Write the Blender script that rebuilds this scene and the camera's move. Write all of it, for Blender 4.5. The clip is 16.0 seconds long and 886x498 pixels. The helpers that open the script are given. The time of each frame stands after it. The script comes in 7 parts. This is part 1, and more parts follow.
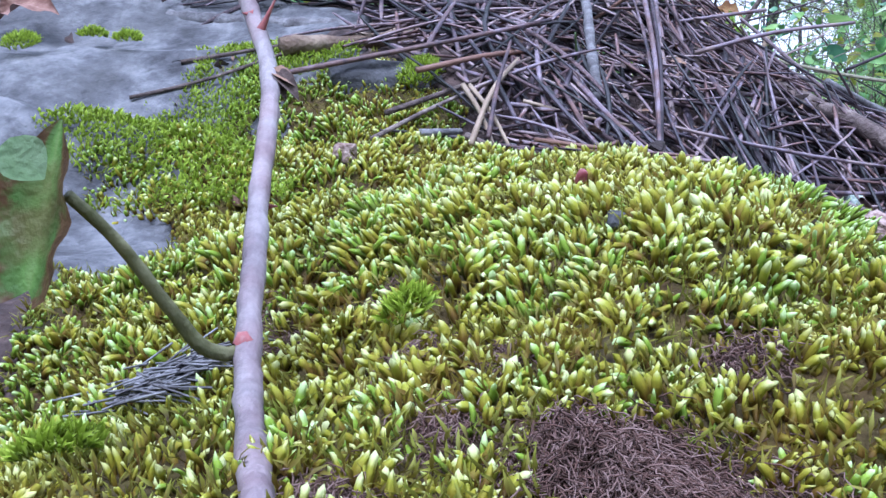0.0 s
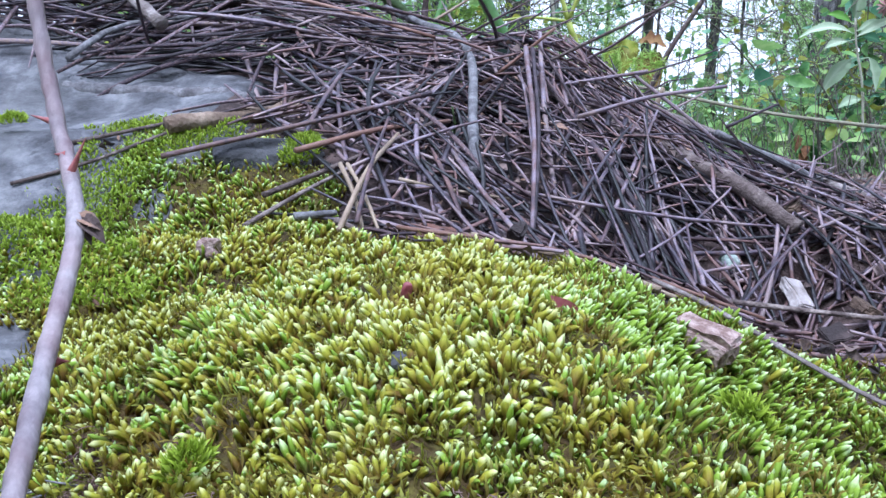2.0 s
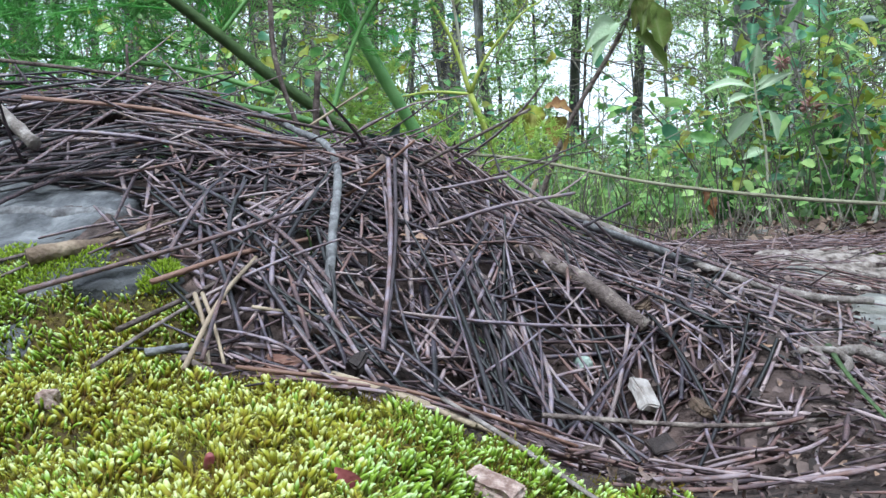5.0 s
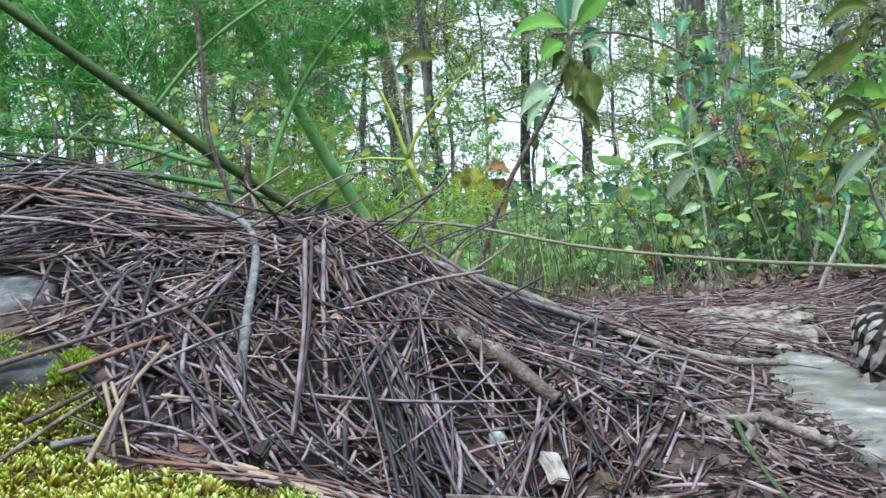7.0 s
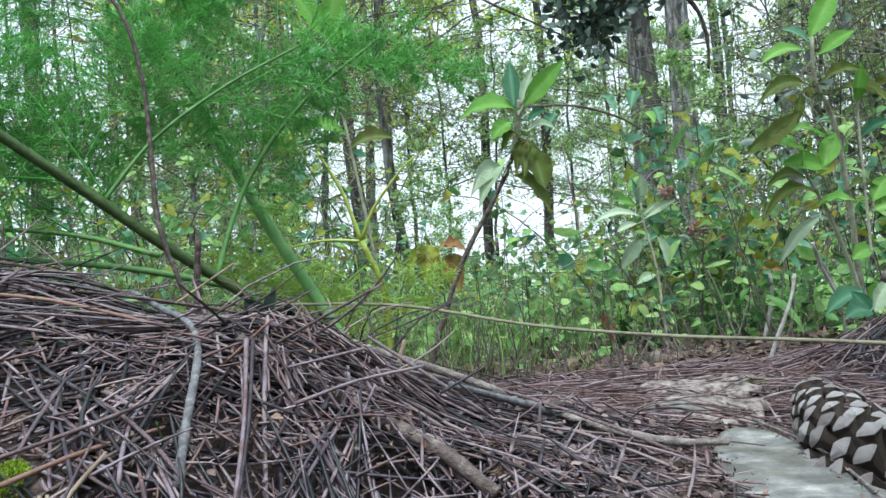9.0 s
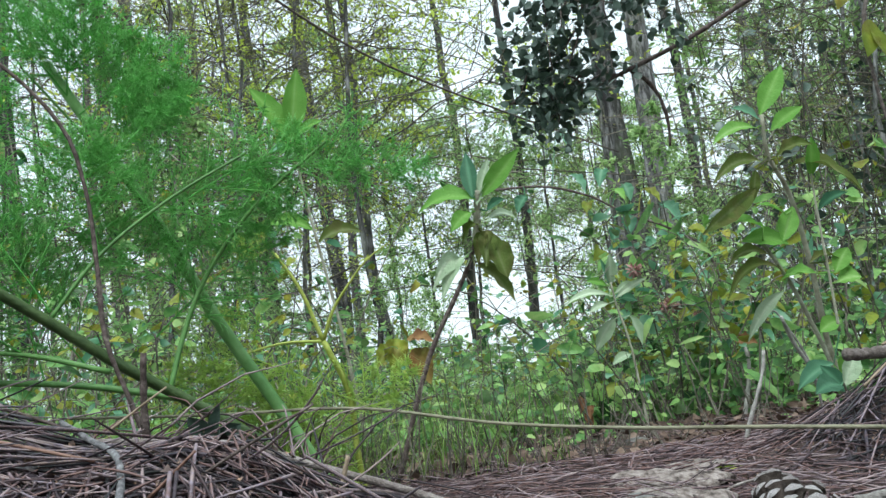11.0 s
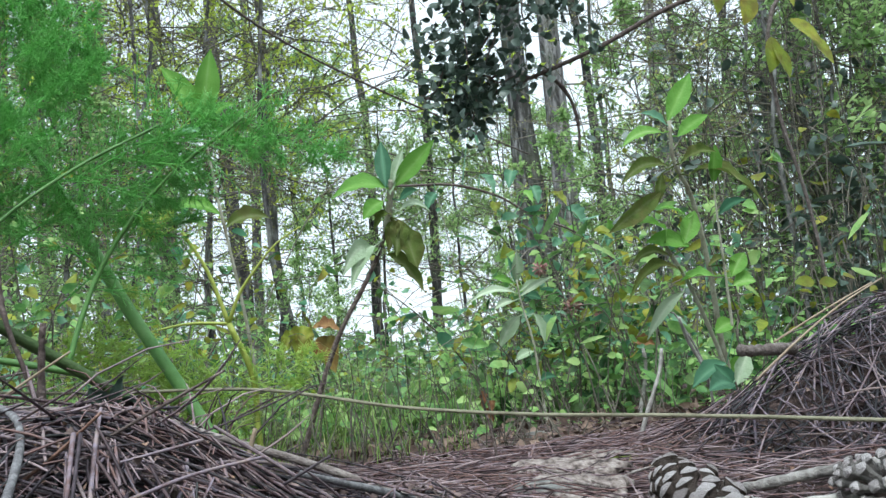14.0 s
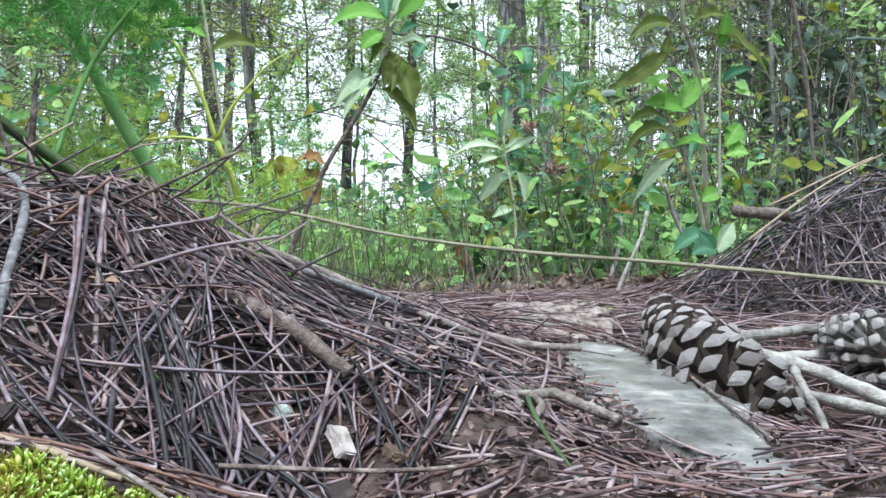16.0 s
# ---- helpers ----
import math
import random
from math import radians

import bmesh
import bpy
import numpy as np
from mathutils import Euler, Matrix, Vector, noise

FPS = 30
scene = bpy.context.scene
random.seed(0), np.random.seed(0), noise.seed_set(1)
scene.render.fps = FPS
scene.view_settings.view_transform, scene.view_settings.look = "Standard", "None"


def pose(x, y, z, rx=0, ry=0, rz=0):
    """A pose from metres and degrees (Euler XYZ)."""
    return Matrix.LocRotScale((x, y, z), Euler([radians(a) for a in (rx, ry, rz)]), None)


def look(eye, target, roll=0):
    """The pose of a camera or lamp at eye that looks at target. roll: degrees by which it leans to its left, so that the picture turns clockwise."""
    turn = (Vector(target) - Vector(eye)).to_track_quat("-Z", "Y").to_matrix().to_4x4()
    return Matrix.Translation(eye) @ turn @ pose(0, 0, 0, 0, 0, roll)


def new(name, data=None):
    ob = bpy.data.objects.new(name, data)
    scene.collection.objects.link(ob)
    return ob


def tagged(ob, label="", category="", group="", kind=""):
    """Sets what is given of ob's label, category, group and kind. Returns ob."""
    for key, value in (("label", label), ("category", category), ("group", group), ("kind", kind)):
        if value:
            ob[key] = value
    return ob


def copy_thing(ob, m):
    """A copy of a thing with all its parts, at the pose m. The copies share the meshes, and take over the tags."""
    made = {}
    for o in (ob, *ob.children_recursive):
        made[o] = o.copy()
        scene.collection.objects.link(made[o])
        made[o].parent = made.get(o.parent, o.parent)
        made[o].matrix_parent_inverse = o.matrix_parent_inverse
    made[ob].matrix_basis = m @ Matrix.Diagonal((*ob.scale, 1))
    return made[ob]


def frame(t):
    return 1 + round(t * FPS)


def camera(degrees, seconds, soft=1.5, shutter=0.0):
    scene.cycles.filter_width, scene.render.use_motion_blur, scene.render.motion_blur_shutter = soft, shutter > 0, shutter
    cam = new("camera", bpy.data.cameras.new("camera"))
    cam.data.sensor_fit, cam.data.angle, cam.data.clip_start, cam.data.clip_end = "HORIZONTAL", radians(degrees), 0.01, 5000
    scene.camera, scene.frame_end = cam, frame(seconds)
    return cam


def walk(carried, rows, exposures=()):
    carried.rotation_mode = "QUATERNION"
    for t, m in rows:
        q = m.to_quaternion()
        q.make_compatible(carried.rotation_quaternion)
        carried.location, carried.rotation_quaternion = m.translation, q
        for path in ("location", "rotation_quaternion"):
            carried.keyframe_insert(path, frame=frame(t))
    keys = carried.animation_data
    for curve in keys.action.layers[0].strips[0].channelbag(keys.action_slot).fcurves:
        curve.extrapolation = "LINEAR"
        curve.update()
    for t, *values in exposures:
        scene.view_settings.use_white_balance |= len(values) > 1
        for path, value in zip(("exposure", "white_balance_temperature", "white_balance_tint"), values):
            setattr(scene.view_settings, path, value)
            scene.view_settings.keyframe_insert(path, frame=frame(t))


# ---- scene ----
# ------------------------------------------------------------ camera
PATH = (
    (0.0, 0.0000, -0.0000, 0.0300, 82.63, -2.75, 0.44),
    (0.5, 0.0043, 0.0001, 0.0333, 82.68, -2.51, -0.10),
    (1.0, 0.0088, -0.0029, 0.0379, 83.02, -2.28, -0.74),
    (1.5, 0.0178, -0.0043, 0.0448, 83.40, -1.85, -1.54),
    (2.0, 0.0215, -0.0038, 0.0474, 83.88, -1.20, -2.32),
    (2.5, 0.0249, -0.0038, 0.0508, 84.40, -0.62, -3.02),
    (3.0, 0.0303, -0.0047, 0.0541, 84.98, -0.26, -3.79),
    (3.5, 0.0340, -0.0095, 0.0574, 85.44, -0.12, -4.46),
    (4.0, 0.0410, -0.0111, 0.0630, 85.79, 0.50, -4.92),
    (6.5, 0.0555, -0.0228, 0.0756, 89.00, 1.72, -7.90),
    (7.0, 0.0625, -0.0243, 0.0787, 89.95, 2.31, -8.65),
    (7.5, 0.0656, -0.0251, 0.0815, 90.88, 2.75, -9.38),
    (8.0, 0.0672, -0.0254, 0.0824, 91.73, 2.96, -10.08),
    (8.5, 0.0705, -0.0295, 0.0859, 92.66, 3.36, -10.48),
    (9.0, 0.0722, -0.0344, 0.0887, 93.93, 3.91, -10.67),
    (9.5, 0.0785, -0.0373, 0.0937, 95.64, 4.89, -10.82),
    (10.0, 0.0839, -0.0361, 0.0952, 97.10, 5.52, -10.99),
    (12.5, 0.1126, -0.0330, 0.1083, 101.25, 8.79, -11.16),
    (13.0, 0.1086, -0.0333, 0.1057, 102.31, 8.66, -11.83),
    (13.5, 0.1004, -0.0333, 0.0975, 101.69, 7.23, -14.91),
    (14.0, 0.0910, -0.0334, 0.0898, 98.10, 5.30, -17.22),
    (14.5, 0.0890, -0.0296, 0.0850, 95.03, 4.01, -18.57),
    (15.0, 0.0872, -0.0250, 0.0787, 93.32, 2.74, -19.32),
    (15.5, 0.0786, -0.0176, 0.0696, 91.26, 1.19, -19.67),
    (16.0, 0.0729, -0.0128, 0.0656, 90.00, 0.00, -19.60),
)
cam = camera(50.16, 16.0, soft=1.5)
walk(cam, [(t, pose(x, y, z, rx, ry, rz)) for t, x, y, z, rx, ry, rz in PATH],
     exposures=((0.0, 1.20, 5250, 28), (2.5, 1.10, 5500, 23), (4.0, 1.05, 5800, 15), (6.5, 1.08, 6000, 9), (8.0, 1.03, 6050, 9), (10.0, 0.80, 6200, 8), (12.5, 0.68, 6400, 10), (14.0, 0.84, 6250, 11), (14.5, 0.86, 6300, 11), (16.0, 1.24, 6150, 12)))

# ------------------------------------------------------------ light: overcast woodland sky
world = bpy.data.worlds.new("overcast_sky")
scene.world = world
world.use_nodes = True
wn = world.node_tree
wn.nodes.clear()
w_out = wn.nodes.new("ShaderNodeOutputWorld")
w_bg = wn.nodes.new("ShaderNodeBackground")
w_sky = wn.nodes.new("ShaderNodeTexSky")
w_sky.sky_type = "NISHITA"
w_sky.sun_disc = False
w_sky.sun_elevation = radians(58)
w_sky.sun_rotation = radians(200)
w_sky.air_density, w_sky.dust_density, w_sky.ozone_density = 1.0, 6.0, 0.3
w_mix = wn.nodes.new("ShaderNodeMix")
w_mix.data_type = "RGBA"
w_mix.inputs[0].default_value = 0.75
w_mix.inputs[7].default_value = (7.9, 9.2, 9.7, 1)
wn.links.new(w_sky.outputs[0], w_mix.inputs[6])
wn.links.new(w_mix.outputs[2], w_bg.inputs[0])
w_bg.inputs[1].default_value = 0.11
wn.links.new(w_bg.outputs[0], w_out.inputs[0])

sun_data = bpy.data.lights.new("sun", "SUN")
sun_data.energy, sun_data.angle, sun_data.color = 2.2, radians(26), (0.90, 1.0, 0.97)
sun = new("sun", sun_data)
sun.matrix_world = look((-0.6, -1.5, 3.0), (0, 0, 0))

# ------------------------------------------------------------ mesh helpers
RNG = np.random.default_rng(7)


def unit(v):
    return v / np.maximum(np.linalg.norm(v, axis=-1, keepdims=True), 1e-9)


def lattice(x, y, scale, seed=0):
    """Smooth value noise, 0 to 1."""
    x, y = np.asarray(x, float) / scale, np.asarray(y, float) / scale
    i, j = np.floor(x).astype(np.int64), np.floor(y).astype(np.int64)
    fx, fy = x - i, y - j
    fx, fy = fx * fx * (3 - 2 * fx), fy * fy * (3 - 2 * fy)

    def rnd(a, b):
        h = (a * 374761393 + b * 668265263 + seed * 974711) & 0x7FFFFFFF
        h = ((h ^ (h >> 13)) * 1274126177) & 0x7FFFFFFF
        return ((h ^ (h >> 16)) & 0xFFFF) / 65535.0
    top = rnd(i, j) * (1 - fx) + rnd(i + 1, j) * fx
    low = rnd(i, j + 1) * (1 - fx) + rnd(i + 1, j + 1) * fx
    return top * (1 - fy) + low * fy


def step01(v, a, b):
    s = np.clip((v - a) / (b - a), 0, 1)
    return s * s * (3 - 2 * s)


class Buf:
    """Collects quads with two numbers a vertex: tone (along the piece) and tint (a number a piece)."""

    def __init__(self):
        self.v, self.q, self.tone, self.tint, self.n = [], [], [], [], 0

    def add(self, v, q, tone, tint):
        self.v.append(v.reshape(-1, 3))
        self.q.append(q.reshape(-1, 4) + self.n)
        self.tone.append(tone.ravel())
        self.tint.append(tint.ravel())
        self.n += len(self.v[-1])
        return self

    def tubes(self, paths, radii, k=5, flat=1.0, tint=None):
        paths, radii = np.asarray(paths, float), np.asarray(radii, float)
        num, n = paths.shape[:2]
        radii = np.broadcast_to(radii, (num, n))
        tan = unit(np.gradient(paths, axis=1))
        mean = unit(tan.mean(1))
        ref = np.where(np.abs(mean[:, 2:3]) < 0.8, [[0.0, 0, 1]], [[1.0, 0, 0]])[:, None]
        a = unit(np.cross(tan, ref))
        b = np.cross(a, tan)
        ang = np.arange(k) * 2 * math.pi / k
        ring = a[:, :, None] * np.cos(ang)[:, None] + b[:, :, None] * np.sin(ang)[:, None] * flat
        v = paths[:, :, None] + ring * radii[:, :, None, None]
        i, j = np.arange(n - 1)[:, None] * k, np.arange(k)[None]
        q = np.stack([i + j, i + (j + 1) % k, i + k + (j + 1) % k, i + k + j], -1).reshape(-1, 4)
        q = q[None] + (np.arange(num) * n * k)[:, None, None]
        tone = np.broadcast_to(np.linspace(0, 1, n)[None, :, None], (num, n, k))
        tint = RNG.random(num) if tint is None else np.asarray(tint, float)
        return self.add(v, q, tone, np.broadcast_to(tint[:, None, None], (num, n, k)))

    def leaves(self, base, way, normal, length, width, bend=0.2, fold=0.2, rows=5, shape="ovate", tint=None, wave=0.0):
        base, way = np.asarray(base, float).reshape(-1, 3), unit(np.asarray(way, float).reshape(-1, 3))
        num = len(base)
        normal = np.broadcast_to(np.asarray(normal, float), (num, 3))
        side = unit(np.cross(way, normal))
        normal = np.cross(side, way)
        length, width = np.broadcast_to(length, (num,)), np.broadcast_to(width, (num,))
        bend = np.broadcast_to(bend, (num,))
        u = np.linspace(0, 1, rows)
        if shape == "ovate":
            w = np.sin(math.pi * np.clip(u, 0.02, 0.985) ** 0.75) ** 0.85
        elif shape == "heart":
            w = np.clip(np.sin(math.pi * np.clip(u * 0.93 + 0.06, 0, 1) ** 0.6) ** 0.7, 0.02, 1)
        elif shape == "lance":
            w = np.sin(math.pi * np.clip(u, 0.03, 0.98) ** 0.85)
        else:
            w = np.clip(1 - u ** 1.6, 0.04, 1) * np.clip(u * 6 + 0.5, 0, 1)
        mid = base[:, None] + (way * length[:, None])[:, None] * (u * (1 - 0.12 * u))[:, None] - normal[:, None] * (bend * length)[:, None, None] * (u ** 2)[:, None]
        half = (width[:, None] * w * 0.5)[..., None]
        lift = fold + (wave * np.sin(u * 14))[:, None]
        left = mid + side[:, None] * half + normal[:, None] * half * lift
        right = mid - side[:, None] * half + normal[:, None] * half * (lift if wave == 0 else fold - (wave * np.cos(u * 12))[:, None])
        v = np.stack([left, mid, right], 2)
        i = np.arange(rows - 1)[:, None] * 3
        j = np.arange(2)[None]
        q = np.stack([i + j, i + j + 1, i + 3 + j + 1, i + 3 + j], -1).reshape(-1, 4)
        q = q[None] + (np.arange(num) * rows * 3)[:, None, None]
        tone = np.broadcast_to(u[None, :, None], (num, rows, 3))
        tint = RNG.random(num) if tint is None else np.asarray(tint, float)
        return self.add(v, q, tone, np.broadcast_to(tint[:, None, None], (num, rows, 3)))

    def mesh(self, name, material, smooth=True):
        v, q = np.concatenate(self.v), np.concatenate(self.q)
        me = bpy.data.meshes.new(name)
        me.vertices.add(len(v))
        me.vertices.foreach_set("co", v.astype(np.float32).ravel())
        me.loops.add(q.size)
        me.loops.foreach_set("vertex_index", q.astype(np.int32).ravel())
        me.polygons.add(len(q))
        me.polygons.foreach_set("loop_start", np.arange(len(q), dtype=np.int32) * 4)
        me.polygons.foreach_set("use_smooth", np.full(len(q), smooth))
        for key, data in (("tone", self.tone), ("tint", self.tint)):
            me.attributes.new(key, "FLOAT", "POINT").data.foreach_set("value", np.concatenate(data).astype(np.float32))
        me.materials.append(material)
        me.update(calc_edges=True)
        return me


def part(name, shape, material, parent=None, label=""):
    """Links a Buf, bmesh or mesh as one mesh object, under a thing if one is given."""
    if isinstance(shape, Buf):
        me = shape.mesh(name, material)
    elif isinstance(shape, bmesh.types.BMesh):
        me = bpy.data.meshes.new(name)
        shape.to_mesh(me)
        shape.free()
        me.materials.append(material)
        for p in me.polygons:
            p.use_smooth = True
    else:
        me = shape
    ob = new(name, me)
    if parent is not None:
        ob.parent = parent
        ob.matrix_parent_inverse = parent.matrix_basis.inverted()
    if label:
        ob["label"] = label
    return ob


def thing(name, at, label, category, group="", kind=""):
    ob = new(name)
    ob.empty_display_size = 0.01
    ob.matrix_basis = Matrix.Translation(at)
    return tagged(ob, label, category, group, kind)


def spline(points, n):
    """n points on a smooth line through the given ones."""
    p = np.asarray(points, float)
    s = np.r_[0, np.cumsum(np.linalg.norm(np.diff(p, axis=0), axis=1))]
    m = np.gradient(p, s, axis=0)
    out = []
    for t in np.linspace(0, s[-1], n):
        i = min(np.searchsorted(s, t, "right") - 1, len(p) - 2)
        h = s[i + 1] - s[i]
        u = (t - s[i]) / h
        out.append((2 * u**3 - 3 * u**2 + 1) * p[i] + (u**3 - 2 * u**2 + u) * h * m[i] + (3 * u**2 - 2 * u**3) * p[i + 1] + (u**3 - u**2) * h * m[i + 1])
    return np.array(out)


def rod(buf, points, r0, r1, n=16, k=8, rough=0.0, seed=1, flat=1.0, capped=True):
    """A tapered, slightly knobbly rod along a smooth line, with closed ends."""
    p = spline(points, n)
    g = np.random.default_rng(seed)
    r = np.linspace(r0, r1, n) * (1 + rough * (g.random(n) - 0.5) * 2)
    p = p + g.normal(0, 1, p.shape) * rough * min(r0, r1) * 0.5
    if capped:
        p = np.concatenate([p[:1], p, p[-1:]])
        r = np.r_[r0 * 0.05, r, r1 * 0.05]
    return buf.tubes(p[None], r[None], k, flat)


# ------------------------------------------------------------ materials
def material(name, colours, scale=60.0, rough=0.8, bump=0.3, bump_scale=400.0, by_tone=False, spread=0.15, obj_random=False,
             patch=None, patch_scale=20.0, translucent=0.0, stretch=(1, 1, 1), spec=0.3, detail=6.0):
    """colours: (place, (r, g, b)) of a ramp read by noise, or by the tone along the piece. patch: a second colour in large blotches."""
    m = bpy.data.materials.new(name)
    m.use_nodes = True
    nt = m.node_tree
    bsdf = nt.nodes["Principled BSDF"]
    bsdf.inputs["Roughness"].default_value = rough
    bsdf.inputs["Specular IOR Level"].default_value = spec
    co = nt.nodes.new("ShaderNodeTexCoord")
    mp = nt.nodes.new("ShaderNodeMapping")
    mp.inputs["Scale"].default_value = stretch
    nt.links.new(co.outputs["Object"], mp.inputs[0])
    no = nt.nodes.new("ShaderNodeTexNoise")
    no.inputs["Scale"].default_value, no.inputs["Detail"].default_value, no.inputs["Roughness"].default_value = scale, detail, 0.65
    nt.links.new(mp.outputs[0], no.inputs["Vector"])
    ramp = nt.nodes.new("ShaderNodeValToRGB")
    els = ramp.color_ramp.elements
    while len(els) < len(colours):
        els.new(0.5)
    for e, (p, c) in zip(els, colours):
        e.position, e.color = p, (*c, 1)

    def math_node(op, a, b):
        n = nt.nodes.new("ShaderNodeMath")
        n.operation = op
        for s, v in zip(n.inputs, (a, b)):
            if isinstance(v, (int, float)):
                s.default_value = v
            else:
                nt.links.new(v, s)
        return n.outputs[0]
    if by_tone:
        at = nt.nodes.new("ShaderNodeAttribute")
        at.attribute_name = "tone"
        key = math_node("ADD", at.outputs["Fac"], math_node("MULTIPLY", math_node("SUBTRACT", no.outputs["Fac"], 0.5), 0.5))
    else:
        key = math_node("ADD", math_node("MULTIPLY", math_node("SUBTRACT", no.outputs["Fac"], 0.5), 1.7), 0.5)
    if obj_random:
        oi = nt.nodes.new("ShaderNodeObjectInfo")
        vary = oi.outputs["Random"]
    else:
        ti = nt.nodes.new("ShaderNodeAttribute")
        ti.attribute_name = "tint"
        vary = ti.outputs["Fac"]
    key = math_node("ADD", key, math_node("MULTIPLY", math_node("SUBTRACT", vary, 0.5), spread * 2))
    nt.links.new(key, ramp.inputs[0])
    colour = ramp.outputs[0]
    if patch is not None:
        big = nt.nodes.new("ShaderNodeTexNoise")
        big.inputs["Scale"].default_value, big.inputs["Detail"].default_value = patch_scale, 4.0
        nt.links.new(co.outputs["Object"], big.inputs["Vector"])
        sharp = nt.nodes.new("ShaderNodeMapRange")
        sharp.inputs[1].default_value, sharp.inputs[2].default_value = 0.45, 0.65
        nt.links.new(big.outputs["Fac"], sharp.inputs[0])
        mx = nt.nodes.new("ShaderNodeMix")
        mx.data_type = "RGBA"
        mx.blend_type = patch[0]
        nt.links.new(math_node("MULTIPLY", sharp.outputs[0], patch[1]), mx.inputs[0])
        nt.links.new(colour, mx.inputs[6])
        mx.inputs[7].default_value = (*patch[2], 1)
        colour = mx.outputs[2]
    nt.links.new(colour, bsdf.inputs["Base Color"])
    if bump:
        bn = nt.nodes.new("ShaderNodeTexNoise")
        bn.inputs["Scale"].default_value, bn.inputs["Detail"].default_value = bump_scale, 6.0
        nt.links.new(mp.outputs[0], bn.inputs["Vector"])
        bp = nt.nodes.new("ShaderNodeBump")
        bp.inputs["Strength"].default_value, bp.inputs["Distance"].default_value = bump, 1.0 / bump_scale
        nt.links.new(bn.outputs["Fac"], bp.inputs["Height"])
        nt.links.new(bp.outputs[0], bsdf.inputs["Normal"])
    if translucent:
        tr = nt.nodes.new("ShaderNodeBsdfTranslucent")
        nt.links.new(colour, tr.inputs[0])
        ms = nt.nodes.new("ShaderNodeMixShader")
        ms.inputs[0].default_value = translucent
        nt.links.new(bsdf.outputs[0], ms.inputs[1])
        nt.links.new(tr.outputs[0], ms.inputs[2])
        nt.links.new(ms.outputs[0], nt.nodes["Material Output"].inputs[0])
    return m


M_SOIL = material("soil", ((0.2, (0.015, 0.010, 0.010)), (0.5, (0.047, 0.032, 0.030)), (0.8, (0.115, 0.079, 0.073))), 120, 0.95, 0.8, 500,
                  patch=("MIX", 0.5, (0.10, 0.066, 0.060)), patch_scale=9)
M_NEEDLE = material("dry_needle", ((0.07, (0.004, 0.0035, 0.0045)), (0.38, (0.021, 0.0155, 0.022)), (0.58, (0.060, 0.045, 0.065)), (0.71, (0.105, 0.062, 0.064)), (0.87, (0.20, 0.160, 0.208)), (0.99, (0.25, 0.185, 0.185))), 90, 0.42, 0.35, 900, spread=0.48, spec=0.5)
M_NEEDLE_ONE = material("dry_needle_single", ((0.05, (0.018, 0.013, 0.017)), (0.38, (0.065, 0.047, 0.060)), (0.58, (0.135, 0.080, 0.078)), (0.77, (0.20, 0.160, 0.200)), (0.95, (0.26, 0.19, 0.175))), 90, 0.5, 0.35, 900, spread=0.48, obj_random=True)
M_NEEDLE_RED = material("red_needle", ((0.2, (0.13, 0.065, 0.05)), (0.8, (0.26, 0.15, 0.12))), 70, 0.5, 0.3, 900)
M_NEEDLE_PALE = material("pale_needle", ((0.2, (0.22, 0.16, 0.115)), (0.8, (0.38, 0.295, 0.22))), 70, 0.5, 0.3, 900)
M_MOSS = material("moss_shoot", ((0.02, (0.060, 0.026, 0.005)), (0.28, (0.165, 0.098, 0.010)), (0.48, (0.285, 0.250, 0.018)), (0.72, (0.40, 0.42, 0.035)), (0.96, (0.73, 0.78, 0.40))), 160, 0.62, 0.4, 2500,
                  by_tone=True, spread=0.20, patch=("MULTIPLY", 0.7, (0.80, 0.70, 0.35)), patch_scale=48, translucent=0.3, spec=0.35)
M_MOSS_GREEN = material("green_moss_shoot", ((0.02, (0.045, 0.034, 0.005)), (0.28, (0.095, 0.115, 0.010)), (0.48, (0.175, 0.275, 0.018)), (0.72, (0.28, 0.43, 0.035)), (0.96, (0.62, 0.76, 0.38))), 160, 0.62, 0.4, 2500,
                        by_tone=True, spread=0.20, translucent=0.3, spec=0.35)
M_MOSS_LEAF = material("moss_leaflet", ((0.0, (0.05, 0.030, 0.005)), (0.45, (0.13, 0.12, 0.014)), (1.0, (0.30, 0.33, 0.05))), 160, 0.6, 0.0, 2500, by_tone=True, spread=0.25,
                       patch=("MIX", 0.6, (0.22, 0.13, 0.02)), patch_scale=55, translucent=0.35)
M_MOSS_MAT = material("moss_mat", ((0.2, (0.02, 0.012, 0.005)), (0.5, (0.055, 0.04, 0.012)), (0.8, (0.11, 0.10, 0.02))), 300, 0.9, 0.9, 1500, patch=("MIX", 0.5, (0.11, 0.06, 0.02)), patch_scale=70)
M_FIBRE = material("dead_moss_fibre", ((0.05, (0.035, 0.018, 0.012)), (0.45, (0.10, 0.052, 0.042)), (0.9, (0.22, 0.145, 0.13))), 200, 0.9, 0.4, 900, spread=0.4)
M_MOSS_BRIGHT = material("bright_moss", ((0.0, (0.08, 0.10, 0.008)), (0.6, (0.22, 0.32, 0.018)), (1.0, (0.42, 0.54, 0.06))), 100, 0.5, 0.0, 2500, by_tone=True, spread=0.2, translucent=0.3)
M_STONE = material("grey_stone", ((0.3, (0.04, 0.04, 0.046)), (0.5, (0.095, 0.096, 0.108)), (0.72, (0.20, 0.20, 0.215))), 60, 0.85, 0.6, 260,
                   patch=("MIX", 0.55, (0.09, 0.09, 0.095)), patch_scale=26, detail=10)
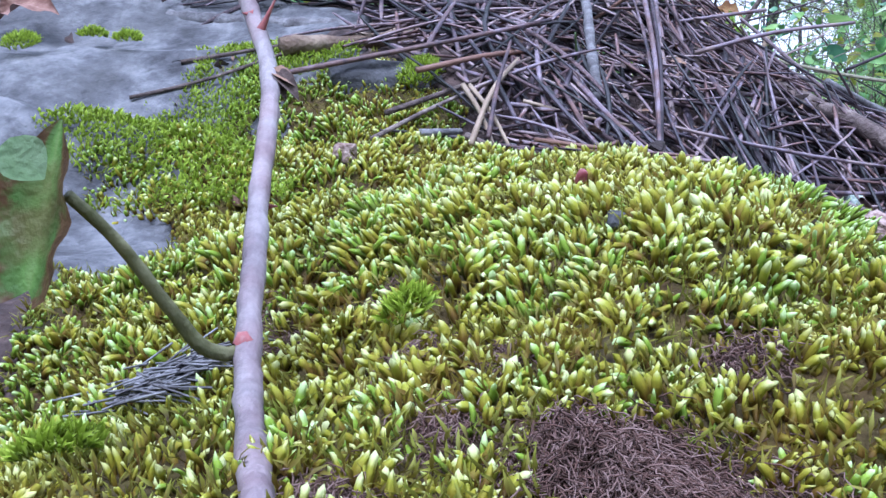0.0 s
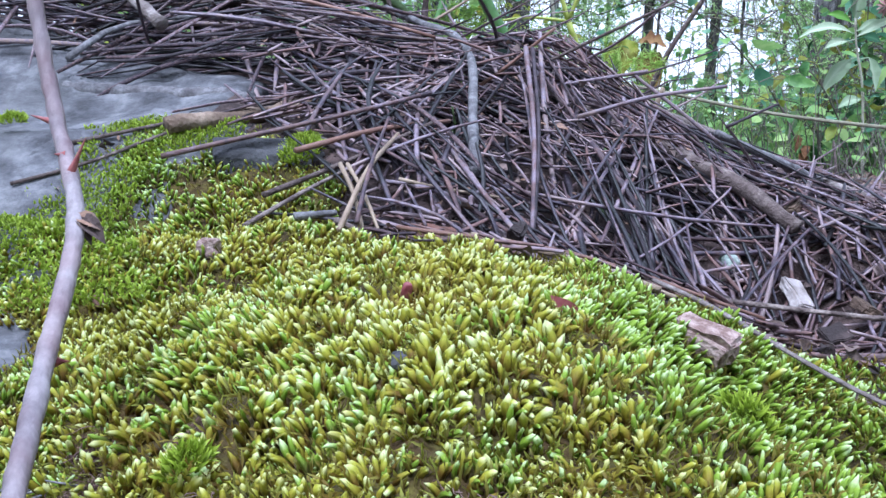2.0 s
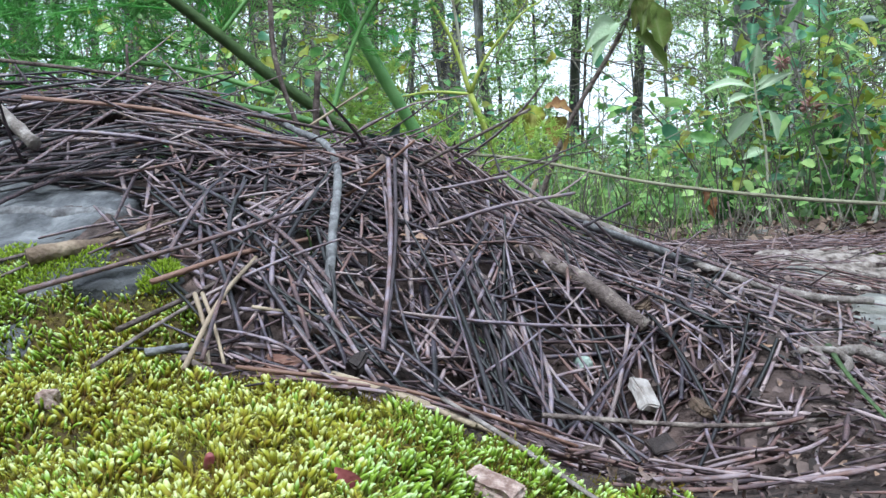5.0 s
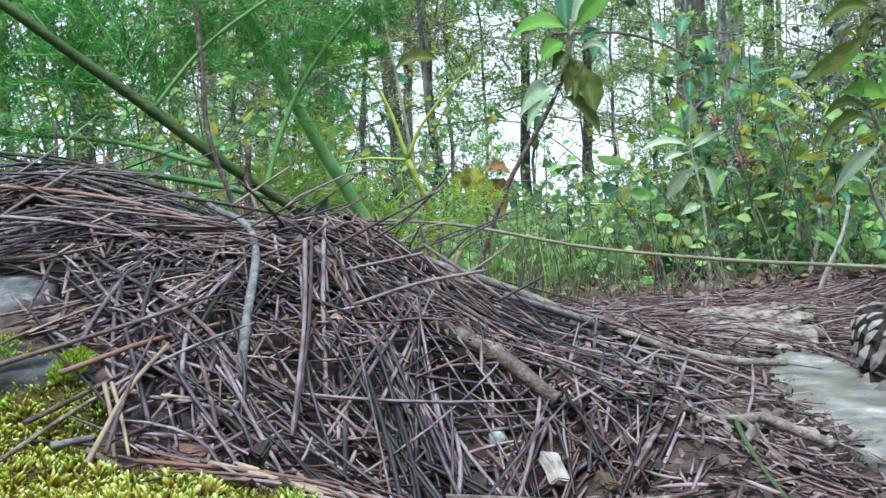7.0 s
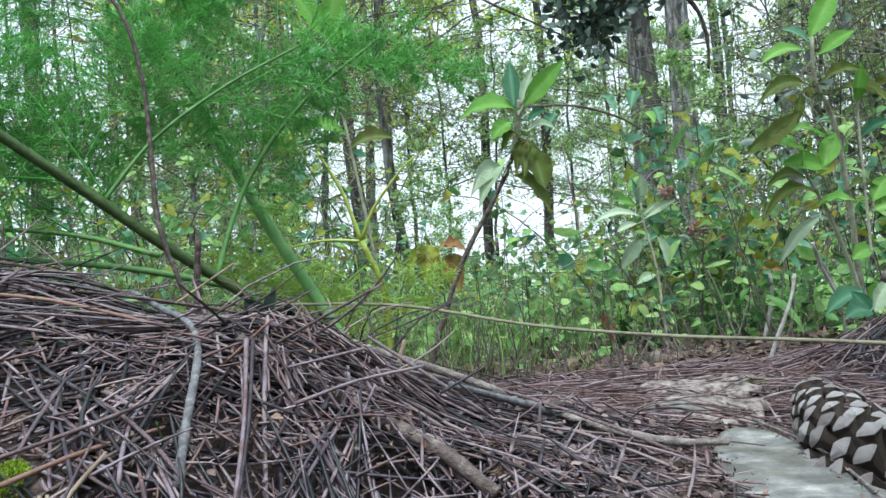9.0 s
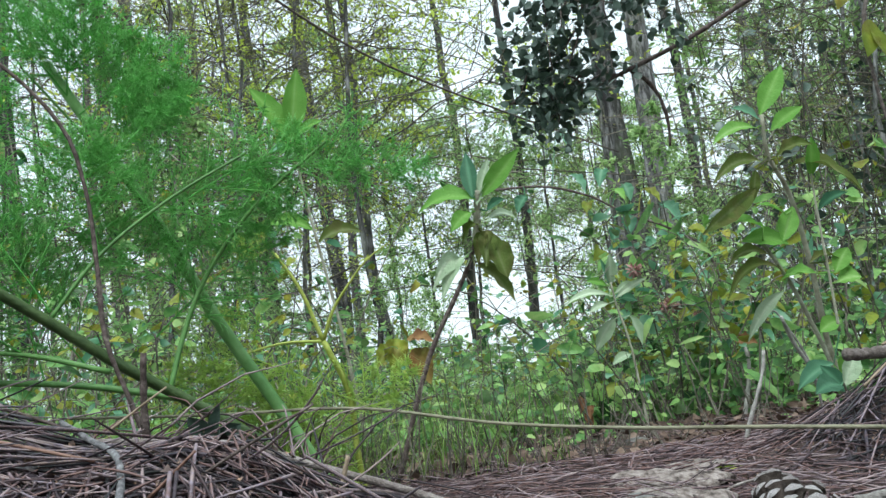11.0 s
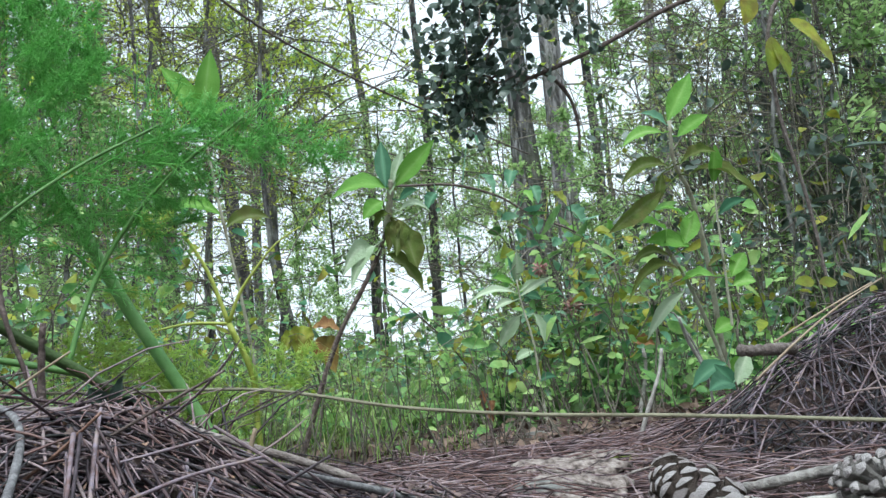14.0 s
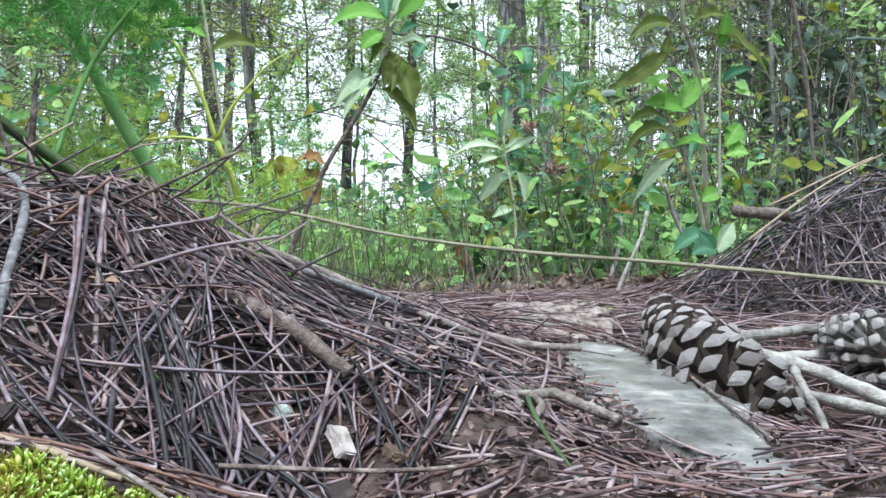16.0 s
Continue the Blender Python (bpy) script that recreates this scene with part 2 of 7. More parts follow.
M_STONE_LICHEN = material("lichen_stone", ((0.18, (0.055, 0.05, 0.047)), (0.40, (0.125, 0.121, 0.119)), (0.58, (0.20, 0.196, 0.192)), (0.72, (0.30, 0.28, 0.26)), (0.9, (0.44, 0.43, 0.41))), 48, 0.9, 0.45, 500,
                          patch=("MIX", 0.65, (0.095, 0.088, 0.072)), patch_scale=30, detail=12)
M_BARK_GREY = material("grey_twig_bark", ((0.22, (0.07, 0.064, 0.07)), (0.5, (0.135, 0.13, 0.14)), (0.8, (0.25, 0.245, 0.26))), 260, 0.8, 0.6, 900, detail=8)
M_BARK_DARK = material("dark_twig_bark", ((0.2, (0.05, 0.035, 0.032)), (0.55, (0.12, 0.09, 0.085)), (0.85, (0.27, 0.22, 0.20))), 180, 0.85, 0.8, 700, detail=8)
M_BARK_BROWN = material("brown_twig_bark", ((0.2, (0.085, 0.066, 0.06)), (0.55, (0.175, 0.145, 0.138)), (0.85, (0.33, 0.29, 0.28))), 180, 0.85, 0.8, 700, detail=8)
M_WOOD = material("broken_wood", ((0.2, (0.075, 0.048, 0.036)), (0.5, (0.17, 0.118, 0.088)), (0.85, (0.32, 0.245, 0.185))), 90, 0.8, 0.6, 500, stretch=(1, 1, 1))
M_PALE_BARK = material("pale_branch_bark", ((0.2, (0.14, 0.125, 0.12)), (0.5, (0.28, 0.26, 0.25)), (0.85, (0.44, 0.42, 0.40))), 120, 0.8, 0.7, 500, detail=8)
M_TRUNK = material("tree_bark", ((0.32, (0.028, 0.026, 0.027)), (0.46, (0.095, 0.092, 0.095)), (0.60, (0.19, 0.187, 0.193)), (0.8, (0.36, 0.355, 0.365))), 32, 0.9, 1.0, 55, stretch=(1, 1, 0.25), patch=("MIX", 0.4, (0.10, 0.12, 0.07)), patch_scale=3, detail=9)
M_PLATE = material("pale_bark_plate", ((0.28, (0.045, 0.033, 0.030)), (0.42, (0.15, 0.118, 0.108)), (0.58, (0.25, 0.208, 0.195)), (0.85, (0.38, 0.335, 0.32))), 190, 0.9, 1.0, 420, stretch=(1, 0.35, 1), detail=9)
M_TWIG = material("fine_twig", ((0.2, (0.07, 0.062, 0.052)), (0.8, (0.20, 0.18, 0.15))), 20, 0.9, 0.3, 100, spread=0.3)
M_CHIP_RED = material("reddish_bark_chip", ((0.2, (0.14, 0.065, 0.05)), (0.5, (0.24, 0.135, 0.11)), (0.85, (0.38, 0.27, 0.23))), 150, 0.8, 0.6, 700)
M_CHIP_PINK = material("greyish_pink_bark_chip", ((0.2, (0.19, 0.12, 0.105)), (0.45, (0.36, 0.265, 0.24)), (0.85, (0.54, 0.45, 0.42))), 420, 0.85, 0.8, 900, detail=9)
M_CRUMB = material("bark_crumb", ((0.05, (0.03, 0.022, 0.022)), (0.4, (0.085, 0.06, 0.057)), (0.75, (0.16, 0.115, 0.105)), (0.98, (0.28, 0.17, 0.12))), 150, 0.9, 0.5, 700, spread=0.45)
M_FLAKE = material("bark_flake", ((0.05, (0.03, 0.022, 0.021)), (0.4, (0.075, 0.052, 0.05)), (0.75, (0.15, 0.105, 0.10)), (0.98, (0.27, 0.20, 0.185))), 150, 0.9, 0.5, 700, spread=0.45)
M_WHITE = material("white_pebble", ((0.2, (0.26, 0.22, 0.21)), (0.5, (0.42, 0.375, 0.37)), (0.8, (0.56, 0.52, 0.52))), 150, 0.6, 0.4, 600)
M_LICHEN = material("grey_green_lichen", ((0.2, (0.24, 0.30, 0.27)), (0.8, (0.55, 0.62, 0.58))), 200, 0.9, 0.6, 900)
M_DRY_STEM = material("dry_olive_stem", ((0.2, (0.11, 0.10, 0.065)), (0.8, (0.24, 0.225, 0.16))), 90, 0.7, 0.5, 500)
M_CANE = material("bramble_cane", ((0.2, (0.11, 0.085, 0.098)), (0.5, (0.19, 0.16, 0.178)), (0.85, (0.32, 0.285, 0.30))), 160, 0.55, 0.4, 900, stretch=(1, 1, 0.3), patch=("MIX", 0.4, (0.20, 0.11, 0.12)), patch_scale=90)
M_THORN = material("crimson_thorn", ((0.2, (0.18, 0.035, 0.045)), (0.8, (0.34, 0.13, 0.125))), 300, 0.4, 0.2, 900)
M_DARK_STEM = material("dark_green_stem", ((0.2, (0.022, 0.042, 0.014)), (0.8, (0.07, 0.115, 0.040))), 60, 0.5, 0.3, 400)
M_OLIVE_STEM = material("olive_stem", ((0.2, (0.10, 0.10, 0.045)), (0.8, (0.26, 0.25, 0.14))), 60, 0.6, 0.4, 400)
M_SHIELD = material("cone_shield", ((0.15, (0.11, 0.085, 0.082)), (0.38, (0.30, 0.262, 0.266)), (0.60, (0.47, 0.43, 0.44)), (0.9, (0.63, 0.60, 0.62))), 230, 0.8, 0.8, 700, obj_random=True, spread=0.2)
M_NEEDLE_RUST = material("rusty_needle", ((0.05, (0.034, 0.022, 0.028)), (0.35, (0.10, 0.062, 0.068)), (0.55, (0.17, 0.095, 0.085)), (0.75, (0.21, 0.158, 0.182)), (0.97, (0.33, 0.25, 0.255))), 90, 0.6, 0.35, 900, spread=0.42)
M_CONE = material("cone_scale", ((0.15, (0.022, 0.015, 0.012)), (0.5, (0.060, 0.044, 0.038)), (0.85, (0.13, 0.10, 0.09))), 120, 0.8, 0.6, 600, obj_random=True, spread=0.12)
M_CONE_DARK = material("cone_core", ((0.2, (0.03, 0.022, 0.02)), (0.8, (0.09, 0.065, 0.055))), 120, 0.9, 0.5, 600)
M_FENNEL = material("fennel_thread", ((0.0, (0.14, 0.44, 0.10)), (1.0, (0.36, 0.74, 0.26))), 30, 0.5, 0.0, 100, by_tone=True, spread=0.3, translucent=0.6)
M_FENNEL_YELLOW = material("yellowing_fennel_thread", ((0.0, (0.42, 0.60, 0.14)), (1.0, (0.68, 0.82, 0.30))), 30, 0.5, 0.0, 100, by_tone=True, spread=0.3, translucent=0.65)
M_YELLOW_STEM = material("yellow_green_stem", ((0.2, (0.24, 0.28, 0.05)), (0.8, (0.42, 0.47, 0.11))), 60, 0.5, 0.3, 400)
M_FENNEL_STEM = material("fennel_stem", ((0.2, (0.06, 0.15, 0.04)), (0.8, (0.13, 0.28, 0.08))), 40, 0.45, 0.2, 300)
M_SAGE = material("woolly_leaf", ((0.1, (0.09, 0.16, 0.07)), (0.5, (0.17, 0.27, 0.13)), (0.9, (0.32, 0.42, 0.27))), 70, 0.85, 0.5, 300, spread=0.25, translucent=0.3)
M_LEAF = material("green_leaf", ((0.0, (0.025, 0.075, 0.025)), (0.40, (0.10, 0.25, 0.075)), (0.75, (0.25, 0.48, 0.14)), (1.0, (0.42, 0.60, 0.22))), 40, 0.36, 0.3, 200, spread=0.55, translucent=0.45, patch=("MIX", 0.45, (0.20, 0.30, 0.09)), patch_scale=11)
M_LEAF_YELLOW = material("yellowing_leaf", ((0.0, (0.14, 0.20, 0.03)), (0.6, (0.30, 0.36, 0.05)), (1.0, (0.46, 0.40, 0.06))), 40, 0.5, 0.3, 200, spread=0.3, translucent=0.45, patch=("MIX", 0.7, (0.16, 0.11, 0.03)), patch_scale=55)
M_LEAF_GOLD = material("golden_leaf", ((0.0, (0.50, 0.48, 0.03)), (0.7, (0.62, 0.52, 0.04)), (1.0, (0.30, 0.10, 0.03))), 60, 0.5, 0.3, 300, by_tone=True, spread=0.1, translucent=0.5, patch=("MIX", 0.5, (0.40, 0.44, 0.06)), patch_scale=50)
M_LEAF_SPOT = material("blotched_leaf", ((0.12, (0.04, 0.018, 0.012)), (0.22, (0.10, 0.055, 0.025)), (0.30, (0.075, 0.15, 0.035)), (0.6, (0.12, 0.23, 0.055)), (0.9, (0.20, 0.30, 0.10))), 260, 0.5, 0.4, 900, by_tone=True, spread=0.0, translucent=0.35, patch=("MIX", 0.6, (0.12, 0.06, 0.03)), patch_scale=210)
M_LEAF_DARK = material("dark_evergreen_leaf", ((0.0, (0.028, 0.046, 0.036)), (1.0, (0.105, 0.15, 0.125))), 40, 0.30, 0.2, 200, spread=0.35, translucent=0.1)
M_LEAF_DRY = material("dry_leaf", ((0.1, (0.12, 0.05, 0.025)), (0.5, (0.25, 0.13, 0.06)), (0.9, (0.36, 0.27, 0.10))), 60, 0.8, 0.4, 300, spread=0.3, translucent=0.2)
M_LEAF_DEAD = material("dead_leaf", ((0.1, (0.045, 0.028, 0.022)), (0.5, (0.12, 0.078, 0.060)), (0.9, (0.24, 0.17, 0.135))), 60, 0.8, 0.4, 300, spread=0.4, translucent=0.1)
M_LEAF_AGED = material("aged_olive_leaf", ((0.1, (0.13, 0.10, 0.03)), (0.5, (0.22, 0.20, 0.05)), (0.9, (0.32, 0.24, 0.08))), 60, 0.8, 0.4, 300, spread=0.2, translucent=0.25, patch=("MIX", 0.7, (0.20, 0.08, 0.03)), patch_scale=45)
M_LEAF_FAR = material("tree_leaf", ((0.0, (0.11, 0.20, 0.09)), (0.5, (0.24, 0.37, 0.16)), (1.0, (0.40, 0.54, 0.23))), 6, 0.6, 0.0, 100, spread=0.4, translucent=0.6)
M_LEAF_FRESH = material("fresh_sapling_leaf", ((0.0, (0.13, 0.24, 0.08)), (0.5, (0.28, 0.46, 0.16)), (1.0, (0.52, 0.68, 0.32))), 6, 0.5, 0.0, 100, spread=0.45, translucent=0.55)
M_LEAF_PINE = material("conifer_needles", ((0.0, (0.035, 0.052, 0.040)), (0.6, (0.085, 0.115, 0.085)), (1.0, (0.16, 0.19, 0.14))), 6, 0.6, 0.0, 100, spread=0.4, translucent=0.3)
M_LEAF_OLIVE = material("small_olive_leaf", ((0.0, (0.10, 0.10, 0.035)), (0.5, (0.22, 0.22, 0.08)), (1.0, (0.40, 0.42, 0.16))), 6, 0.6, 0.0, 100, spread=0.4, translucent=0.4)
M_LEAF_LIME = material("lime_tree_leaf", ((0.0, (0.34, 0.46, 0.05)), (1.0, (0.58, 0.70, 0.13))), 6, 0.6, 0.0, 100, spread=0.4, translucent=0.5)
M_WOOL_BRIGHT = material("bright_woolly_leaf", ((0.0, (0.13, 0.32, 0.05)), (0.55, (0.19, 0.40, 0.08)), (1.0, (0.32, 0.50, 0.18))), 90, 0.6, 0.4, 350, by_tone=True, spread=0.2, translucent=0.4)
M_WOOL_OLIVE = material("olive_woolly_leaf", ((0.0, (0.07, 0.10, 0.02)), (0.5, (0.12, 0.17, 0.04)), (1.0, (0.22, 0.26, 0.12))), 90, 0.85, 0.5, 350, by_tone=True, spread=0.2, translucent=0.4, patch=("MIX", 0.5, (0.14, 0.11, 0.045)), patch_scale=60)
M_WOOL_PALE = material("silvery_woolly_leaf", ((0.0, (0.30, 0.41, 0.26)), (0.55, (0.44, 0.54, 0.38)), (1.0, (0.62, 0.69, 0.55))), 90, 0.9, 0.5, 350, by_tone=True, spread=0.2, translucent=0.3)
M_WOOL_STEM = material("woolly_stem", ((0.2, (0.20, 0.18, 0.13)), (0.8, (0.42, 0.42, 0.34))), 60, 0.9, 0.5, 400)
M_LEAF_BLUE = material("blue_green_leaf", ((0.0, (0.07, 0.19, 0.11)), (0.5, (0.14, 0.34, 0.20)), (1.0, (0.28, 0.48, 0.33))), 40, 0.5, 0.3, 200, by_tone=True, spread=0.4, translucent=0.5)
M_FENNEL_BRIGHT = material("bright_fennel_stem", ((0.2, (0.11, 0.27, 0.075)), (0.8, (0.22, 0.42, 0.15))), 40, 0.45, 0.2, 300)
M_GRASS = material("grass_blade", ((0.0, (0.10, 0.155, 0.035)), (0.6, (0.22, 0.36, 0.085)), (1.0, (0.40, 0.45, 0.17))), 60, 0.5, 0.0, 100, by_tone=True, spread=0.3, translucent=0.3)
M_PINK = material("withered_pink_flower", ((0.2, (0.24, 0.11, 0.10)), (0.8, (0.42, 0.27, 0.25))), 90, 0.8, 0.2, 300, spread=0.3)

# ------------------------------------------------------------ ground
HILLS = (
    (0.035, 0.123, 0.062, 0.053, 0.0205),
    (-0.132, 0.304, 0.135, 0.041, 0.0319),
    (-0.025, 0.425, 0.082, 0.092, 0.0702),
    (-0.228, 0.455, 0.168, 0.097, 0.1196),
    (0.094, 0.412, 0.056, 0.064, 0.0638),
    (0.203, 0.448, 0.066, 0.056, 0.0305),
    (0.028, 0.550, 0.172, 0.101, 0.0261),
    (0.800, 0.634, 0.111, 0.110, 0.1169),
    (0.649, 0.662, 0.107, 0.061, 0.0817),
    (1.055, 0.825, 0.050, 0.122, 0.0115),
    (0.042, 0.276, 0.077, 0.097, 0.0543),
    (-0.120, 0.230, 0.094, 0.022, 0.0267),
    (0.108, 0.262, 0.136, 0.054, -0.0387),
    (0.091, 0.132, 0.025, 0.025, -0.0247),
    (0.062, 0.365, 0.040, 0.022, 0.0141),
    (-0.105, 0.109, 0.096, 0.033, -0.0231),
    (0.182, 0.284, 0.038, 0.071, 0.0388),
    (-0.265, 0.631, 0.199, 0.134, 0.0391),
    (0.828, 0.828, 0.171, 0.095, 0.0412),
    (0.123, 0.323, 0.042, 0.034, 0.0234),
    (0.420, 0.340, 0.080, 0.095, -0.0560),
    (0.045, 0.240, 0.034, 0.022, -0.0060),
    (-0.110, 0.490, 0.150, 0.060, 0.0090),
)


def land(x, y):
    """Height of the smooth ground."""
    z = 0.012 - 0.014 * np.exp(-((x - 0.1) / 0.5) ** 2 - ((y - 0.1) / 0.35) ** 2)
    for a, b, c, d, h in HILLS:
        z = z + h * np.exp(-((x - a) / c) ** 2 - ((y - b) / d) ** 2)
    far = step01(np.hypot(x - 0.2, y - 0.4), 2.0, 9.0)
    return z + far * 0.25 * (lattice(x, y, 3.0, 3) - 0.4)


def slope_normal(x, y, e=0.004):
    gx, gy = (land(x + e, y) - land(x - e, y)) / (2 * e), (land(x, y + e) - land(x, y - e)) / (2 * e)
    return unit(np.stack([-gx, -gy, np.ones_like(gx)], -1))


def inside(x, y, poly):
    """Signed distance to a polygon, positive inside."""
    p = np.asarray(poly, float)
    a, b = p, np.roll(p, -1, 0)
    pt = np.stack([x, y], -1)[..., None, :]
    ab = b - a
    t = np.clip(((pt - a) * ab).sum(-1) / (ab * ab).sum(-1), 0, 1)
    dist = np.linalg.norm(pt - a - ab * t[..., None], axis=-1).min(-1)
    yy, xx = pt[..., 1], pt[..., 0]
    cross = ((a[:, 1] > yy) != (b[:, 1] > yy)) & (xx < (b[:, 0] - a[:, 0]) * (yy - a[:, 1]) / np.where(b[:, 1] == a[:, 1], 1e-9, b[:, 1] - a[:, 1]) + a[:, 0])
    return np.where(cross.sum(-1) % 2 == 1, dist, -dist)


MOSS_EDGE = ((-0.07, 0.03), (-0.062, 0.09), (-0.066, 0.150), (-0.061, 0.168), (-0.055, 0.184), (-0.060, 0.199), (-0.076, 0.204), (-0.082, 0.216), (-0.088, 0.268), (-0.074, 0.299), (-0.055, 0.318), (-0.010, 0.300), (0.005, 0.272), (0.014, 0.238), (0.036, 0.214),
             (0.056, 0.201), (0.075, 0.191), (0.096, 0.187), (0.113, 0.176), (0.122, 0.152), (0.112, 0.11), (0.09, 0.03))
PILE_EDGE = ((-0.60, 0.385), (-0.20, 0.40), (-0.06, 0.366), (-0.03, 0.335), (0.0, 0.305), (0.025, 0.276), (0.06, 0.272), (0.09, 0.280), (0.15, 0.298), (0.20, 0.325), (0.245, 0.37), (0.30, 0.43), (0.24, 0.52),
             (0.12, 0.57), (0.0, 0.62), (-0.60, 0.70))
MOUND_EDGE = ((0.50, 0.57), (0.58, 0.515), (0.72, 0.47), (1.2, 0.45), (1.3, 0.95), (0.8, 1.0), (0.60, 0.80), (0.52, 0.70))

axis_x = np.concatenate([-np.geomspace(90, 0.5, 36), np.arange(-0.45, 1.15, 0.008), 1.15 + np.geomspace(0.05, 90, 36)])
axis_y = np.concatenate([-np.geomspace(90, 0.25, 30), np.arange(-0.2, 1.4, 0.008), 1.4 + np.geomspace(0.05, 140, 40)])
gx, gy = np.meshgrid(axis_x, axis_y, indexing="ij")
near = np.exp(-(np.hypot(gx - 0.3, gy - 0.4) / 1.2) ** 2)
gz = land(gx, gy) - 0.036 * step01(inside(gx, gy, PILE_EDGE), 0, 0.05) - 0.024 * step01(inside(gx, gy, MOUND_EDGE), 0, 0.06) - 0.007 * step01(inside(gx, gy, MOSS_EDGE), 0, 0.02) + near * (0.004 * (lattice(gx, gy, 0.03, 1) - 0.5) + 0.003 * (lattice(gx, gy, 0.012, 2) - 0.5)) - 0.0015
ground_buf = Buf()
ni, nj = gx.shape
ids = np.arange(ni * nj).reshape(ni, nj)
ground_buf.add(np.stack([gx, gy, gz], -1), np.stack([ids[:-1, :-1], ids[1:, :-1], ids[1:, 1:], ids[:-1, 1:]], -1), np.zeros(ni * nj), np.full(ni * nj, 0.5))
tagged(part("ground", ground_buf, M_SOIL), "dark brown forest soil under needle litter", "ground", kind="structure")


# ------------------------------------------------------------ stones and slabs
def slab_mesh(edge, top, thick, seed, rings=22, segs=96, lump=0.004, lump_scale=0.03, power=9):
    """A stone plate over an outline: its top follows a height function, its rim rounds down."""
    c = np.mean(np.asarray(edge), 0)
    p = np.asarray(edge, float) - c
    ang = np.arctan2(p[:, 1], p[:, 0])
    order = np.argsort(ang)
    ang, rad = ang[order], np.hypot(p[:, 0], p[:, 1])[order]
    th = np.arange(segs) * 2 * math.pi / segs - math.pi
    r = np.interp(th, np.r_[ang - 2 * math.pi, ang, ang + 2 * math.pi], np.tile(rad, 3))
    r = r * (1 + 0.05 * (lattice(th * 3, th * 0 + seed, 0.5, seed) - 0.5))
    rho = np.r_[np.linspace(0.02, 1, rings) ** 0.8, [1.02, 1.0]]
    x, y = c[0] + np.cos(th)[None] * r * rho[:, None], c[1] + np.sin(th)[None] * r * rho[:, None]
    z = top(x, y) + lump * (lattice(x, y, lump_scale, seed) - 0.5) + lump * 0.5 * (lattice(x, y, lump_scale * 0.3, seed + 1) - 0.5) - thick * 0.35 * rho[:, None] ** power
    z[-2] -= thick * 0.35
    z[-1] -= thick
    buf = Buf()
    n = len(rho)
    i, j = np.arange(n - 1)[:, None] * segs, np.arange(segs)[None]
    q = np.stack([i + j, i + segs + j, i + segs + (j + 1) % segs, i + (j + 1) % segs], -1)
    buf.add(np.stack([x, y, z], -1), q, np.broadcast_to(rho[:, None], x.shape).copy(), np.full(x.shape, 0.5))
    ctr = np.array([[c[0], c[1], z[0].mean()]])
    fan = np.stack([np.zeros(segs // 2, int), 1 + np.arange(0, segs, 2), 1 + np.arange(1, segs, 2), 1 + np.arange(2, segs + 1, 2) % segs], -1)
    buf.add(np.concatenate([ctr, np.stack([x[0], y[0], z[0]], -1)]), fan, np.zeros(segs + 1), np.full(segs + 1, 0.5))
    return buf


def stone(name, at, size, mat, label, category, seed=1, turn=0.0, sub=3, rough=0.25, lean=0.0):
    """A small lumpy stone or chip."""
    bm = bmesh.new()
    bmesh.ops.create_icosphere(bm, subdivisions=sub, radius=0.5)
    off = Vector((seed * 3.1, seed * 1.7, 0))
    for v in bm.verts:
        f = 1 + rough * (noise.noise(v.co * 2.2 + off) + 0.5 * noise.noise(v.co * 5 + off))
        p = v.co * f
        p = Vector([math.copysign(min(abs(a) * 1.25, 0.46 + 0.1 * abs(a)), a) for a in p])
        v.co = Vector((p.x * size[0], p.y * size[1], p.z * size[2]))
    ob = part(name, bm, mat)
    ob.matrix_basis = pose(*at, lean, lean * 0.6, turn)
    return tagged(ob, label, category)


stone("dark_stone", (-0.018, 0.298, 0.0415), (0.040, 0.020, 0.015), M_STONE, "dark mossy stone under the needle heap", "stone", 2, 12, sub=4, rough=0.35)

SLAB_LEFT = ((-0.30, 0.30), (-0.22, 0.22), (-0.13, 0.150), (-0.070, 0.135), (-0.050, 0.165), (-0.048, 0.200), (-0.066, 0.235), (-0.086, 0.265), (-0.08, 0.307), (-0.05, 0.322), (-0.02, 0.324), (-0.01, 0.34), (-0.03, 0.37), (-0.10, 0.40), (-0.22, 0.42), (-0.30, 0.38))
tagged(part("stone_slab", slab_mesh(SLAB_LEFT, lambda x, y: land(x, y) + 0.0015, 0.03, 5, lump=0.006, lump_scale=0.03), M_STONE),
       "weathered grey stone slab with small moss tufts", "stone")
SLAB_RIGHT = ((0.315, 0.462), (0.332, 0.492), (0.352, 0.498), (0.358, 0.480), (0.346, 0.420), (0.330, 0.358), (0.312, 0.306), (0.295, 0.260), (0.278, 0.215), (0.266, 0.175), (0.256, 0.165), (0.257, 0.215), (0.264, 0.262), (0.268, 0.312), (0.270, 0.362), (0.288, 0.415))
tagged(part("stone_slab", slab_mesh(SLAB_RIGHT, lambda x, y: -0.008 + 0.068 * np.clip(y - 0.2, 0, 0.5) + 0.0, 0.045, 8, lump=0.0018, lump_scale=0.03, power=34), M_STONE_LICHEN),
       "flat pale grey-green stone beside the pine cone", "stone")
